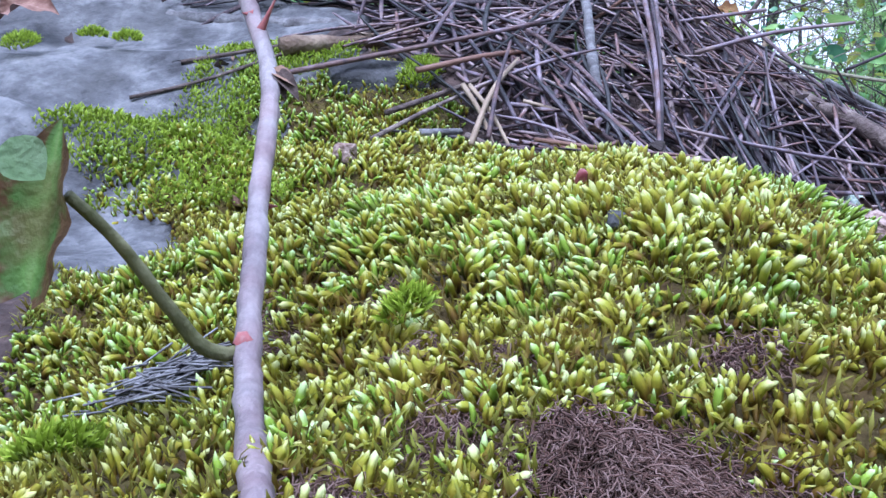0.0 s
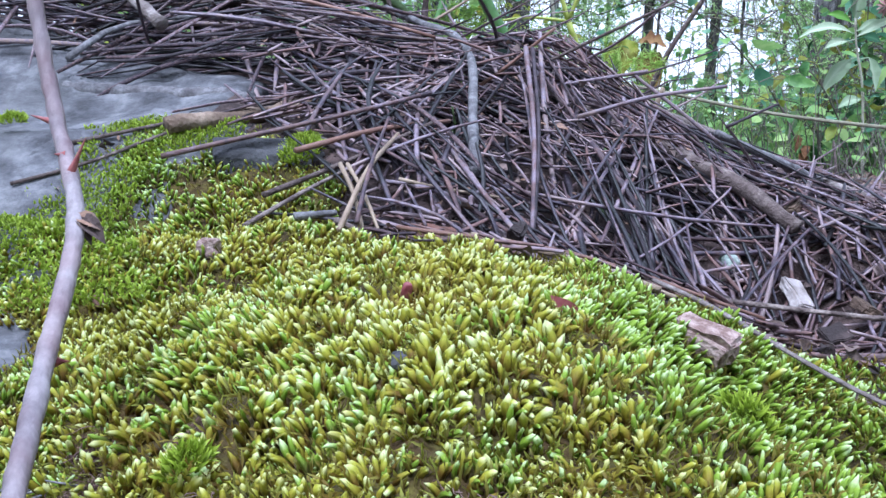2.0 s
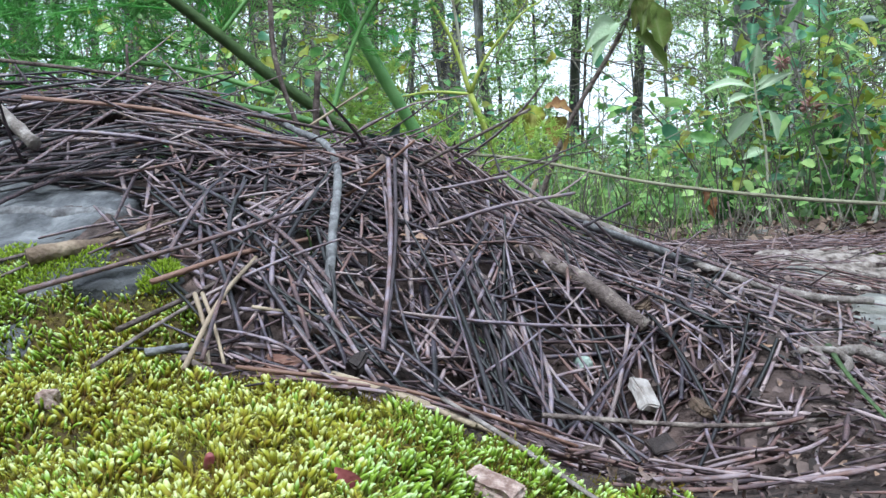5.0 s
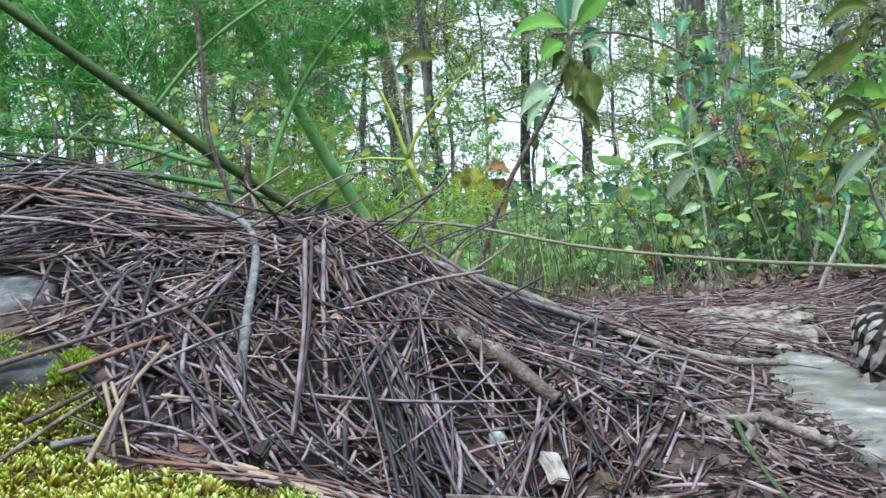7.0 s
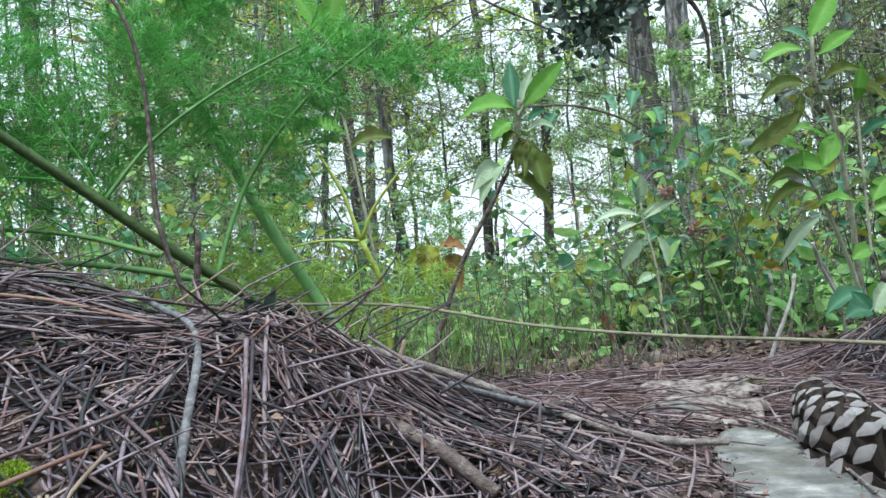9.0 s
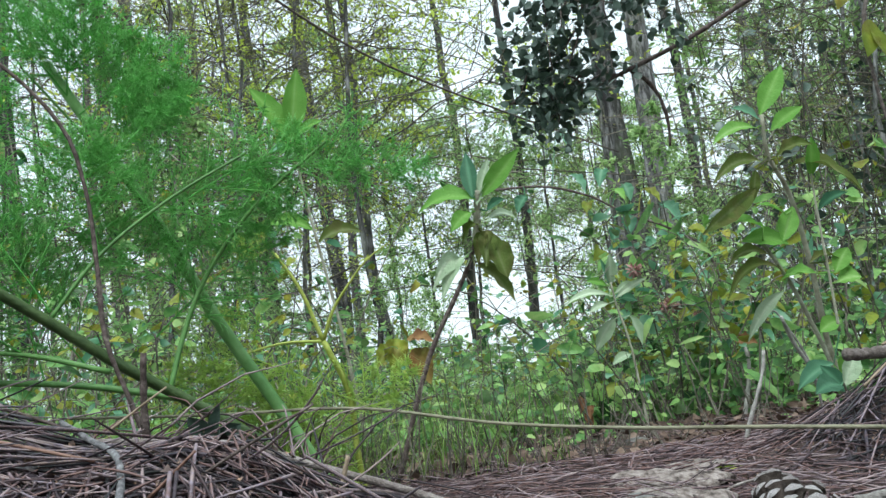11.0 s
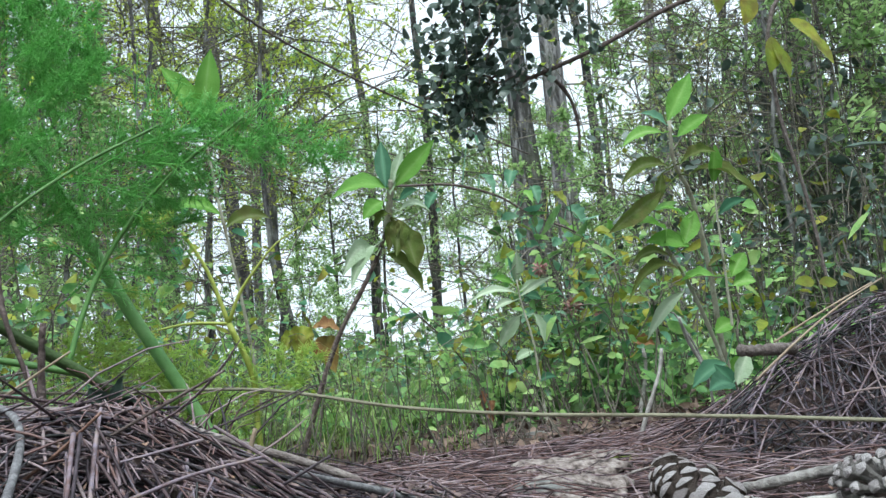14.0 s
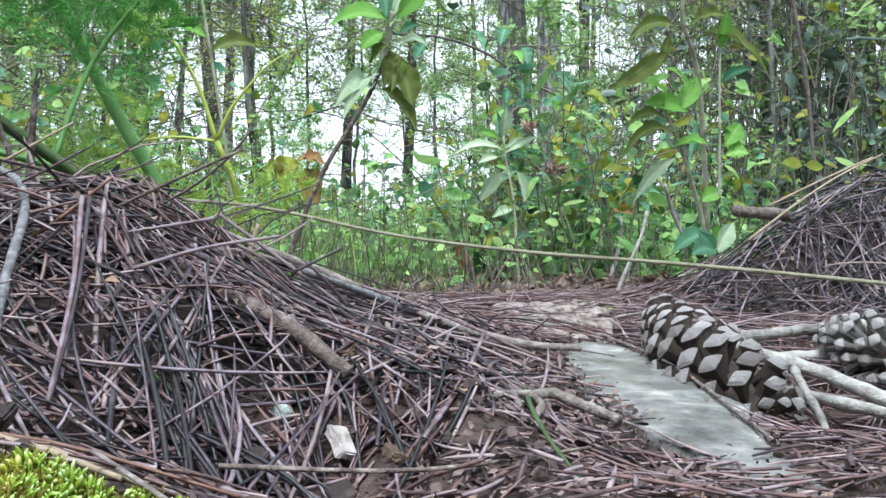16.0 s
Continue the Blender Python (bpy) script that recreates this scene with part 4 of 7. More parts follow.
stick("bent_twig", ((0.012, 0.428, 0.109), (0.027, 0.406, 0.100), (0.041, 0.382, 0.092), (0.0455, 0.358, 0.082), (0.044, 0.314, 0.060), (0.0425, 0.279, 0.040)), 0.0014, 0.0018, M_BARK_GREY, "bent grey twig hanging down the needle pile", n=26, seed=3)
stick("branch_piece", ((-0.113, 0.382, 0.0672), (-0.088, 0.374, 0.0660), (-0.063, 0.367, 0.0648), (-0.036, 0.359, 0.0636)), 0.0032, 0.0035, M_BARK_GREY, "short grey branch piece with a cut end", "branch", n=20, k=12, seed=4)
stick("broken_stick", ((-0.054, 0.303, 0.0525), (-0.045, 0.309, 0.0545), (-0.033, 0.318, 0.056), (-0.012, 0.331, 0.060), (0.02, 0.352, 0.068)), 0.0026, 0.0042, M_WOOD, "broken brown stick with a splintered end", "stick", n=20, k=12, seed=5, rough=0.2)
stick("long_needle", ((-0.087, 0.407, 0.115), (-0.026, 0.402, 0.108), (0.033, 0.380, 0.091)), 0.0011, 0.0008, M_NEEDLE_RED, "long reddish pine needle across the heap", "pine needle", n=10, k=6, rough=0.03)
stick("dark_twig", ((0.07, 0.40, 0.078), (0.113, 0.346, 0.050), (0.126, 0.329, 0.043), (0.139, 0.312, 0.034), (0.150, 0.300, 0.023)), 0.0028, 0.0031, M_BARK_DARK, "dark rotting twig with yellow wood showing", n=24, seed=6, rough=0.18)
stick("long_twig", ((0.02, 0.48, 0.098), (0.095, 0.46, 0.086), (0.129, 0.452, 0.072), (0.171, 0.44, 0.055), (0.206, 0.428, 0.039), (0.237, 0.408, 0.0265), (0.262, 0.40, 0.02), (0.29, 0.398, 0.0175)), 0.0017, 0.0021, M_BARK_BROWN, "long brown twig lying down the heap's flank", n=34, seed=7)
stick("pale_needle", ((0.038, 0.222, 0.0265), (0.058, 0.207, 0.0235), (0.076, 0.192, 0.0185)), 0.0010, 0.0007, M_NEEDLE_PALE, "straw-coloured pine needle at the moss edge", "pine needle", n=10, k=6, rough=0.03)
stick("pale_needle", ((0.044, 0.224, 0.0255), (0.061, 0.209, 0.0225), (0.080, 0.194, 0.0165)), 0.0009, 0.0006, M_NEEDLE_PALE, "straw-coloured pine needle at the moss edge", "pine needle", n=10, k=6, rough=0.03)
stick("grey_stalk", ((0.070, 0.206, 0.022), (0.084, 0.180, 0.0165), (0.096, 0.166, 0.0095), (0.107, 0.156, 0.004), (0.122, 0.140, 0.001)), 0.0007, 0.0008, M_BARK_BROWN, "thin flat grey stalk along the moss", n=16, k=8, seed=9, flat=0.6)
stick("leaning_needle", ((0.085, 0.318, 0.050), (0.097, 0.300, 0.030), (0.108, 0.284, 0.008)), 0.0011, 0.0008, M_NEEDLE_ONE, "stout brown needle leaning on the heap", "pine needle", n=8, k=6, rough=0.03)
stick("branch_stub", ((0.506, 0.565, 0.0935), (0.53, 0.572, 0.0925), (0.566, 0.585, 0.092)), 0.0042, 0.0045, M_BARK_BROWN, "broken brown branch stub out of the heap", "branch", n=14, seed=10, rough=0.18)
# pale branches by the cones
stick("pale_branch", ((0.375, 0.425, 0.018), (0.397, 0.403, 0.011), (0.418, 0.384, 0.003), (0.438, 0.356, -0.009), (0.47, 0.32, -0.018)), 0.0034, 0.0042, M_PALE_BARK, "forked pale dead branch by the cone", "branch", n=26, k=12, seed=11)
stick("pale_twig", ((0.410, 0.390, 0.004), (0.404, 0.376, -0.004), (0.399, 0.360, -0.013), (0.392, 0.345, -0.022)), 0.0024, 0.0020, M_PALE_BARK, "pale side twig of the dead branch", n=16, seed=12)
stick("pale_branch", ((0.41, 0.405, -0.010), (0.430, 0.390, -0.014), (0.46, 0.368, -0.020), (0.50, 0.34, -0.022)), 0.0034, 0.0036, M_PALE_BARK, "pale dead branch half buried in needles", "branch", n=18, seed=13)
stick("pale_branch", ((0.435, 0.478, 0.010), (0.462, 0.464, 0.0145), (0.49, 0.449, 0.018), (0.53, 0.432, 0.021)), 0.0030, 0.0036, M_PALE_BARK, "knotty pale dead branch behind the cone", "branch", n=18, seed=14, rough=0.2)
stick("pale_branch", ((0.43, 0.455, 0.000), (0.47, 0.44, 0.003), (0.52, 0.42, 0.005)), 0.0034, 0.0036, M_PALE_BARK, "pale dead branch behind the cone", "branch", n=14, seed=15)
stick("long_needle", ((0.353, 0.489, 0.014), (0.346, 0.417, 0.0085), (0.3295, 0.357, 0.0040), (0.311, 0.306, 0.0005), (0.295, 0.260, -0.003)), 0.0008, 0.0009, M_BARK_BROWN, "pale curved needle along the stone edge", "pine needle", n=20, k=6, rough=0.05)
stick("upright_twig", ((0.392, 0.79, 0.012), (0.389, 0.79, 0.035), (0.384, 0.788, 0.06)), 0.0016, 0.0009, M_BARK_DARK, "short dark twig standing in the litter", n=10, seed=16)
stick("long_needle", ((0.497, 0.540, 0.072), (0.550, 0.555, 0.0985), (0.597, 0.565, 0.1205), (0.646, 0.570, 0.140)), 0.0009, 0.0007, M_NEEDLE_PALE, "long straw-coloured needle leaning on the second heap", "pine needle", n=14, k=6, rough=0.04)
stick("long_needle", ((0.531, 0.560, 0.0975), (0.585, 0.570, 0.1175), (0.640, 0.575, 0.1375)), 0.0009, 0.0007, M_NEEDLE_PALE, "long straw-coloured needle leaning on the second heap", "pine needle", n=12, k=6, rough=0.04)
for pts in (((0.5738, 0.8600, 0.0093), (0.5811, 0.8550, 0.0348), (0.5923, 0.8500, 0.0627), (0.6041, 0.8500, 0.0908), (0.6068, 0.8500, 0.1051)), ((0.6935, 0.9500, 0.1411), (0.7090, 0.9600, 0.1116), (0.7228, 0.9600, 0.0845), (0.7363, 0.9700, 0.0542), (0.7445, 0.9800, 0.0138))):
    stick("dead_stalk", pts, 0.0024, 0.0017, M_PALE_BARK, "bare pale dead stalk standing before the bushes", "stalk", n=18, k=8, rough=0.15, seed=75)
# the long thin stem that crosses in front of the plants
stick("trailing_stem", ((-0.05, 0.80, 0.118), (0.06, 0.755, 0.107), (0.175, 0.706, 0.098), (0.27, 0.635, 0.075), (0.346, 0.566, 0.063), (0.40, 0.508, 0.0575), (0.495, 0.411, 0.0455), (0.60, 0.31, 0.03)), 0.0012, 0.0013, M_DRY_STEM, "long thin olive plant stem trailing over the ground", "stem", n=44, k=8, rough=0.06, seed=17)

# needles and twigs that stand out of the heap or hang over the moss
for pts, r, m in ((((-0.095, 0.282, 0.034), (-0.079, 0.289, 0.039), (-0.048, 0.308, 0.053), (-0.01, 0.335, 0.066)), 0.0007, M_BARK_DARK), (((-0.051, 0.283, 0.043), (-0.02, 0.289, 0.051), (0.003, 0.294, 0.057), (0.03, 0.305, 0.065)), 0.0010, M_NEEDLE_ONE),
                  (((-0.085, 0.300, 0.046), (-0.05, 0.315, 0.055), (0.0, 0.335, 0.066)), 0.0008, M_BARK_DARK), (((-0.018, 0.264, 0.033), (0.003, 0.278, 0.042), (0.03, 0.295, 0.055)), 0.0009, M_BARK_DARK),
                  (((-0.020, 0.244, 0.026), (-0.007, 0.263, 0.034), (0.02, 0.29, 0.048)), 0.0007, M_BARK_DARK), (((0.003, 0.273, 0.042), (0.008, 0.256, 0.034), (0.011, 0.241, 0.026)), 0.0008, M_NEEDLE_PALE), (((0.005, 0.274, 0.042), (0.011, 0.255, 0.034), (0.015, 0.241, 0.026)), 0.0007, M_NEEDLE_PALE),
                  (((0.004, 0.242, 0.028), (0.014, 0.236, 0.024)), 0.0011, M_BARK_DARK), (((-0.008, 0.253, 0.028), (0.003, 0.257, 0.029)), 0.0013, M_BARK_GREY),
                  (((-0.106, 0.365, 0.078), (-0.095, 0.391, 0.093), (-0.076, 0.405, 0.099), (-0.03, 0.41, 0.10)), 0.0014, M_BARK_GREY), (((-0.104, 0.430, 0.134), (-0.048, 0.435, 0.127), (-0.010, 0.431, 0.117), (0.021, 0.418, 0.103)), 0.0010, M_BARK_DARK),
                  (((0.070, 0.365, 0.078), (0.084, 0.361, 0.085), (0.121, 0.350, 0.103)), 0.0008, M_BARK_DARK), (((0.033, 0.417, 0.102), (0.060, 0.416, 0.119)), 0.0007, M_NEEDLE_PALE), (((0.082, 0.329, 0.059), (0.105, 0.322, 0.066), (0.130, 0.316, 0.070)), 0.0009, M_NEEDLE_ONE),
                  (((0.045, 0.357, 0.068), (0.054, 0.353, 0.074), (0.075, 0.342, 0.091)), 0.0008, M_NEEDLE_RED), (((0.140, 0.344, 0.057), (0.159, 0.344, 0.066)), 0.0007, M_NEEDLE_ONE), (((0.111, 0.348, 0.077), (0.076, 0.351, 0.071)), 0.0008, M_NEEDLE_ONE),
                  (((0.065, 0.345, 0.084), (0.063, 0.300, 0.052), (0.058, 0.262, 0.024)), 0.0010, M_NEEDLE_ONE), (((0.0675, 0.345, 0.084), (0.0645, 0.300, 0.052), (0.0585, 0.262, 0.024)), 0.0008, M_NEEDLE_ONE),
                  (((0.135, 0.435, 0.060), (0.140, 0.433, 0.077)), 0.0016, M_NEEDLE_PALE), (((0.194, 0.395, 0.026), (0.196, 0.394, 0.045)), 0.0009, M_NEEDLE_ONE), (((0.214, 0.362, 0.004), (0.212, 0.362, 0.028)), 0.0009, M_BARK_DARK),
                  (((0.02, 0.225, 0.028), (0.06, 0.21, 0.024), (0.10, 0.195, 0.012)), 0.0006, M_NEEDLE_RED), (((0.10, 0.235, 0.010), (0.15, 0.23, 0.006), (0.21, 0.24, 0.006)), 0.0008, M_BARK_DARK),
                  (((0.0052, 0.2360, 0.0259), (0.0114, 0.2660, 0.0410), (0.0195, 0.2920, 0.0514)), 0.0009, M_NEEDLE_PALE), (((0.0318, 0.3000, 0.0528), (0.0432, 0.2680, 0.0362), (0.0558, 0.2320, 0.0200)), 0.0009, M_NEEDLE_ONE), (((-0.0104, 0.2760, 0.0456), (0.0126, 0.2900, 0.0524), (0.0363, 0.3100, 0.0562)), 0.001, M_NEEDLE_RED), (((0.0201, 0.2680, 0.0382), (0.0356, 0.2720, 0.0351), (0.0526, 0.2750, 0.0328)), 0.0006, M_NEEDLE_PALE), (((0.0096, 0.2380, 0.0278), (0.0117, 0.2550, 0.0395), (0.0166, 0.2850, 0.0561)), 0.0007, M_NEEDLE_ONE), (((0.0234, 0.2850, 0.0472), (0.0233, 0.2620, 0.0306), (0.0276, 0.2250, 0.0236)), 0.0007, M_NEEDLE_ONE)):
    stick("stray_needle", pts, r, r * 0.7, m, "single dry pine needle standing out of the heap", "pine needle", n=9, k=6, rough=0.05)
stick("dead_twig", ((-0.114, 0.430, 0.121), (-0.10, 0.412, 0.112), (-0.076, 0.385, 0.094)), 0.0022, 0.0029, M_BARK_BROWN, "short grey-brown dead twig on the heap", n=14, seed=71)
stick("dead_twig", ((0.155, 0.40, 0.056), (0.198, 0.419, 0.041), (0.252, 0.433, 0.020)), 0.0016, 0.0024, M_BARK_GREY, "grey dead twig at the foot of the heap", n=14, seed=72)
stick("dead_twig", ((0.032, 0.585, 0.085), (0.032, 0.583, 0.120), (0.034, 0.581, 0.148)), 0.0030, 0.0018, M_BARK_DARK, "dark broken stub standing behind the heap", n=10, seed=73)
stick("dead_twig", ((-0.074, 0.552, 0.12), (-0.074, 0.551, 0.16)), 0.0014, 0.0008, M_BARK_DARK, "dark broken stub standing behind the heap", n=8, seed=74)
for p, sz, t, sd in (((-0.054, 0.424, 0.108), (0.016, 0.007, 0.010), 20, 1), ((0.151, 0.314, 0.028), (0.012, 0.007, 0.004), -50, 2), ((0.143, 0.309, 0.025), (0.009, 0.006, 0.004), -30, 3), ((0.227, 0.379, 0.012), (0.010, 0.007, 0.003), 10, 4), ((0.115, 0.27, 0.004), (0.008, 0.006, 0.003), 60, 5),
                     ((0.155, 0.26, 0.004), (0.009, 0.006, 0.003), 100, 6), ((0.05, 0.232, 0.026), (0.008, 0.004, 0.006), 70, 7), ((0.19, 0.31, 0.012), (0.011, 0.008, 0.003), 30, 8), ((0.13, 0.225, 0.003), (0.007, 0.006, 0.002), 15, 9)):
    chip("bark_flake", p, sz, t, (25, -15), M_CRUMB if sd % 2 else M_WOOD, "brown bark flake lying in the needles", "bark chip", 90 + sd)

# single needles on the front of the heap
ONE = []
for i in range(8):
    g = np.random.default_rng(300 + i)
    s = np.linspace(-0.5, 0.5, 7)
    p = np.stack([s, 0.05 * g.normal() * (0.25 - s * s) * 2, 0.06 * g.normal() * (0.25 - s * s) * 2], -1)
    ONE.append(Buf().tubes(p[None], 0.0085 * np.array([[0.8, 1, 1, 1, 1, 0.8, 0.3]]), 6, 0.6).mesh("needle", M_NEEDLE_ONE))


def single_needles(parent, count, seed, area, lengths, rise):
    g = np.random.default_rng(seed)
    made = 0
    while made < count:
        x, y = g.uniform(area[0], area[1]), g.uniform(area[2], area[3])
        edge = PILE_EDGE if parent is pile else MOUND_EDGE
        if inside(np.array([x]), np.array([y]), edge)[0] < 0.006:
            continue
        ang = pile_angle(np.array([x]), np.array([y]), g)[0]
        length = g.uniform(*lengths)
        ends = needle_paths(np.array([x]), np.array([y]), np.array([ang]), np.array([length]), np.array([rise * g.random() - 0.004]), g, fit=0.6)[0]
        ends[:, 2] -= max(0.0, (ends[:, 2] - land(ends[:, 0], ends[:, 1])).max() - (0.008 if x > 0.0 else 0.016))
        a, c = Vector(ends[0]), Vector(ends[-1])
        turn = (c - a).to_track_quat("X", "Z").to_matrix().to_4x4()
        thick = g.uniform(0.085, 0.125)
        ob = part("needle", ONE[int(g.integers(8))], M_NEEDLE_ONE, parent)
        ob.matrix_parent_inverse = Matrix.Identity(4)
        ob.matrix_basis = parent.matrix_basis.inverted() @ Matrix.Translation((a + c) / 2) @ turn @ Matrix.Rotation(g.random() * 6.3, 4, "X") @ Matrix.Diagonal((length, thick, thick, 1))
        made += 1


single_needles(pile, 190, 71, (-0.20, 0.28, 0.27, 0.46), (0.04, 0.11), 0.014)
# a fan of needles leaning on the front, their feet on the soil
g = np.random.default_rng(66)
n = 180
fx = g.uniform(-0.012, 0.235, n)
fy = np.interp(fx, (-0.012, 0.025, 0.09, 0.15, 0.235), (0.285, 0.238, 0.225, 0.235, 0.29)) + 0.055 * g.random(n)
run, drift = g.uniform(0.018, 0.075, n), g.normal(0, 0.030, n)
run = np.where((fx > 0.028) & (fx < 0.058), run * 0.35, run)
hx, hy = fx + drift, fy + run
foot, head = np.stack([fx, fy, land(fx, fy) + 0.001 + 0.004 * g.random(n)], -1), np.stack([hx, hy, land(hx, hy) + 0.003 + 0.010 * g.random(n) ** 2], -1)
u = np.linspace(0, 1, 6)
fan = foot[:, None] + (head - foot)[:, None] * u[:, None] + (g.normal(0, 0.0022, (n, 1, 3)) * (u * (1 - u) * 4)[None, :, None])
sink = np.maximum((land(fan[..., 0], fan[..., 1]) + 0.0008 - fan[..., 2]).max(1), 0)
fan[..., 2] += np.minimum(sink, 0.012)[:, None]
bed = part("leaning_needles", Buf().tubes(fan, 0.00080 * (0.55 + 0.7 * g.random(n))[:, None] * np.array([0.8, 1, 1, 1, 0.9, 0.5]), 5, 0.7), M_NEEDLE, pile)
bed["kind"] = "stuff"
# short broken bits between them
n = 1500
x, y = g.uniform(-0.03, 0.29, n), g.uniform(0.19, 0.40, n)
keep = (inside(x, y, MOSS_EDGE) < 0.0) & (inside(x, y, SLAB_RIGHT) < 0.004) & (inside(x, y, SLAB_LEFT) < 0.0)
x, y = x[keep], y[keep]
bits = needle_paths(x, y, g.random(len(x)) * math.pi, g.uniform(0.006, 0.030, len(x)), 0.001 + 0.004 * g.random(len(x)), g)
bed = part("broken_needles", Buf().tubes(bits, 0.00070 * (0.5 + 0.8 * g.random(len(x)))[:, None] * np.array([0.8, 1, 1, 1, 0.9, 0.6]), 4, 0.7), M_NEEDLE_RUST, pile)
bed["kind"] = "stuff"
for _ in range(36):
    x, y = g.uniform(-0.15, 0.22), g.uniform(0.37, 0.47)
    z, a = float(land(np.array([x]), np.array([y]))[0]), g.choice([0.0, math.pi], p=[0.75, 0.25]) + g.normal(0, 0.55)
    ln, up = g.uniform(0.035, 0.075), g.uniform(0.0, 0.75)
    way = Vector((math.cos(a) * math.cos(up), math.sin(a) * math.cos(up), math.sin(up)))
    ob = part("needle", ONE[int(g.integers(8))], M_NEEDLE_ONE, pile)
    thick = g.uniform(0.07, 0.10)
    ob.matrix_parent_inverse = Matrix.Identity(4)
    ob.matrix_basis = pile.matrix_basis.inverted() @ Matrix.Translation(Vector((x, y, z + 0.004)) + way * ln * 0.35) @ way.to_track_quat("X", "Z").to_matrix().to_4x4() @ Matrix.Diagonal((ln, thick, thick, 1))
single_needles(mound, 60, 72, (0.5, 0.8, 0.5, 0.72), (0.05, 0.12), 0.02)


# ------------------------------------------------------------ pine cones
def scale_mesh():
    """One woody scale along x: a dark tapering body that ends in a pale thick rhombic shield with a boss."""
    bm = bmesh.new()

    def ring(x, w, h, lift):
        return [bm.verts.new((x, w * c, h * d + lift)) for c, d in ((1, 0), (0.52, 0.56), (0, 1), (-0.52, 0.56), (-1, 0), (-0.52, -0.56), (0, -1), (0.52, -0.56))]
    rings = [ring(*r) for r in ((0.0, 0.08, 0.05, 0.0), (0.45, 0.15, 0.045, 0.01), (0.74, 0.23, 0.07, 0.03), (0.86, 0.34, 0.19, 0.06), (0.93, 0.28, 0.15, 0.08), (0.985, 0.10, 0.06, 0.10), (1.0, 0.05, 0.03, 0.115))]
    for k, (p, q) in enumerate(zip(rings, rings[1:])):
        for i in range(8):
            bm.faces.new((p[i], p[(i + 1) % 8], q[(i + 1) % 8], q[i])).material_index = 1 if k >= 3 else 0
    bm.faces.new(rings[-1]).material_index = 1
    bmesh.ops.recalc_face_normals(bm, faces=bm.faces)
    me = bpy.data.meshes.new("scale")
    bm.to_mesh(me)
    bm.free()
    me.materials.append(M_CONE)
    me.materials.append(M_SHIELD)
    return me


SCALE = scale_mesh()
SCALE_GREY = SCALE.copy()
for i, m in enumerate((M_PALE_BARK, M_SHIELD)):
    SCALE_GREY.materials[i] = m


def pine_cone(base, tip, radius, label, rows=112, spin=0.0, openness=1.0):
    a, c = Vector(base), Vector(tip)
    length = (c - a).length
    cone = thing("pine_cone", tuple(a), label, "pine cone", group="fallen cones")
    cone.matrix_basis = Matrix.Translation(a) @ (c - a).to_track_quat("Z", "Y").to_matrix().to_4x4()
    core = Buf()
    zs = np.linspace(0, 1, 9)
    core.tubes(np.stack([zs * 0, zs * 0, zs * length * 0.93], -1)[None], (radius * 0.42 * np.sin(math.pi * np.clip(0.12 + 0.83 * zs, 0, 1)) ** 0.7)[None], 10)
    part("core", core, M_CONE_DARK, cone).matrix_parent_inverse = Matrix.Identity(4)
    for i in range(rows):
        f = (i + 0.5) / rows
        z = length * f ** 1.25 * 0.92
        env = math.sin(math.pi * min(1, 0.16 + 0.80 * f ** 0.8)) ** 0.65
        size = radius * (0.4 + 0.6 * env) * 0.88
        tilt = -18 + 78 * f ** 1.3 if openness > 0.5 else 20 + 50 * f
        if f < 0.22:
            tilt, size = -30 + 30 * f, size * (0.62 + 1.7 * f)
        tilt, size = tilt + 9 * math.sin(i * 12.9), size * (1 + 0.10 * math.sin(i * 7.7))
        ob = part("scale", SCALE_GREY if openness < 0.9 else SCALE, M_CONE, cone)
        ob.matrix_parent_inverse = Matrix.Identity(4)
        ob.matrix_basis = Matrix.Translation((0, 0, z)) @ Matrix.Rotation(i * 2.39996 + spin, 4, "Z") @ Matrix.Translation((radius * 0.16 * env, 0, 0)) @ Matrix.Rotation(radians(-tilt), 4, "Y") @ Matrix.Diagonal((size, size * (0.76 if openness > 0.9 else 0.5), size * 0.84, 1))
    return cone


pine_cone((0.3505, 0.337, -0.0165), (0.3605, 0.4445, 0.0320), 0.028, "open grey-brown pine cone lying against the flat stone", rows=118)
pine_cone((0.50, 0.37, -0.006), (0.478, 0.44, 0.016), 0.029, "weathered grey pine cone with open scales", rows=120, spin=1.0, openness=0.8)

# ------------------------------------------------------------ small things on moss and soil
chip("bark_chip", (0.0738, 0.1560, 0.0150), (0.0118, 0.0072, 0.0062), -40, (20, 14), M_CHIP_PINK, "blocky greyish-pink bark chip on the moss", "bark chip", 3)
chip("stone_flake", (0.1432, 0.2800, 0.0045), (0.0068, 0.0118, 0.0034), 22, (38, 12), M_WHITE, "small angular pinkish-white stone flake in the litter", "stone flake", 4)
stone("lichen_bit", (0.127, 0.295, 0.0125), (0.0055, 0.005, 0.005), M_LICHEN, "grey-green lichen lump on the soil", "lichen", 5, 10, rough=0.6)
stone("seed_husk", (-0.0240, 0.2195, 0.0226), (0.0052, 0.0036, 0.0050), M_CHIP_PINK, "crumpled pinkish seed husk on the moss", "husk", 6, rough=0.7)
stone("red_bit", (0.0222, 0.1590, 0.0222), (0.0018, 0.0014, 0.0038), M_THORN, "tiny crimson bit stuck in the moss", "plant bit", 7, lean=25)
chip("bark_chip", (0.112, 0.157, 0.0040), (0.0045, 0.0034, 0.0010), 20, (14, -8), M_CHIP_RED, "flat reddish bark flake at the moss edge", "bark chip", 8)
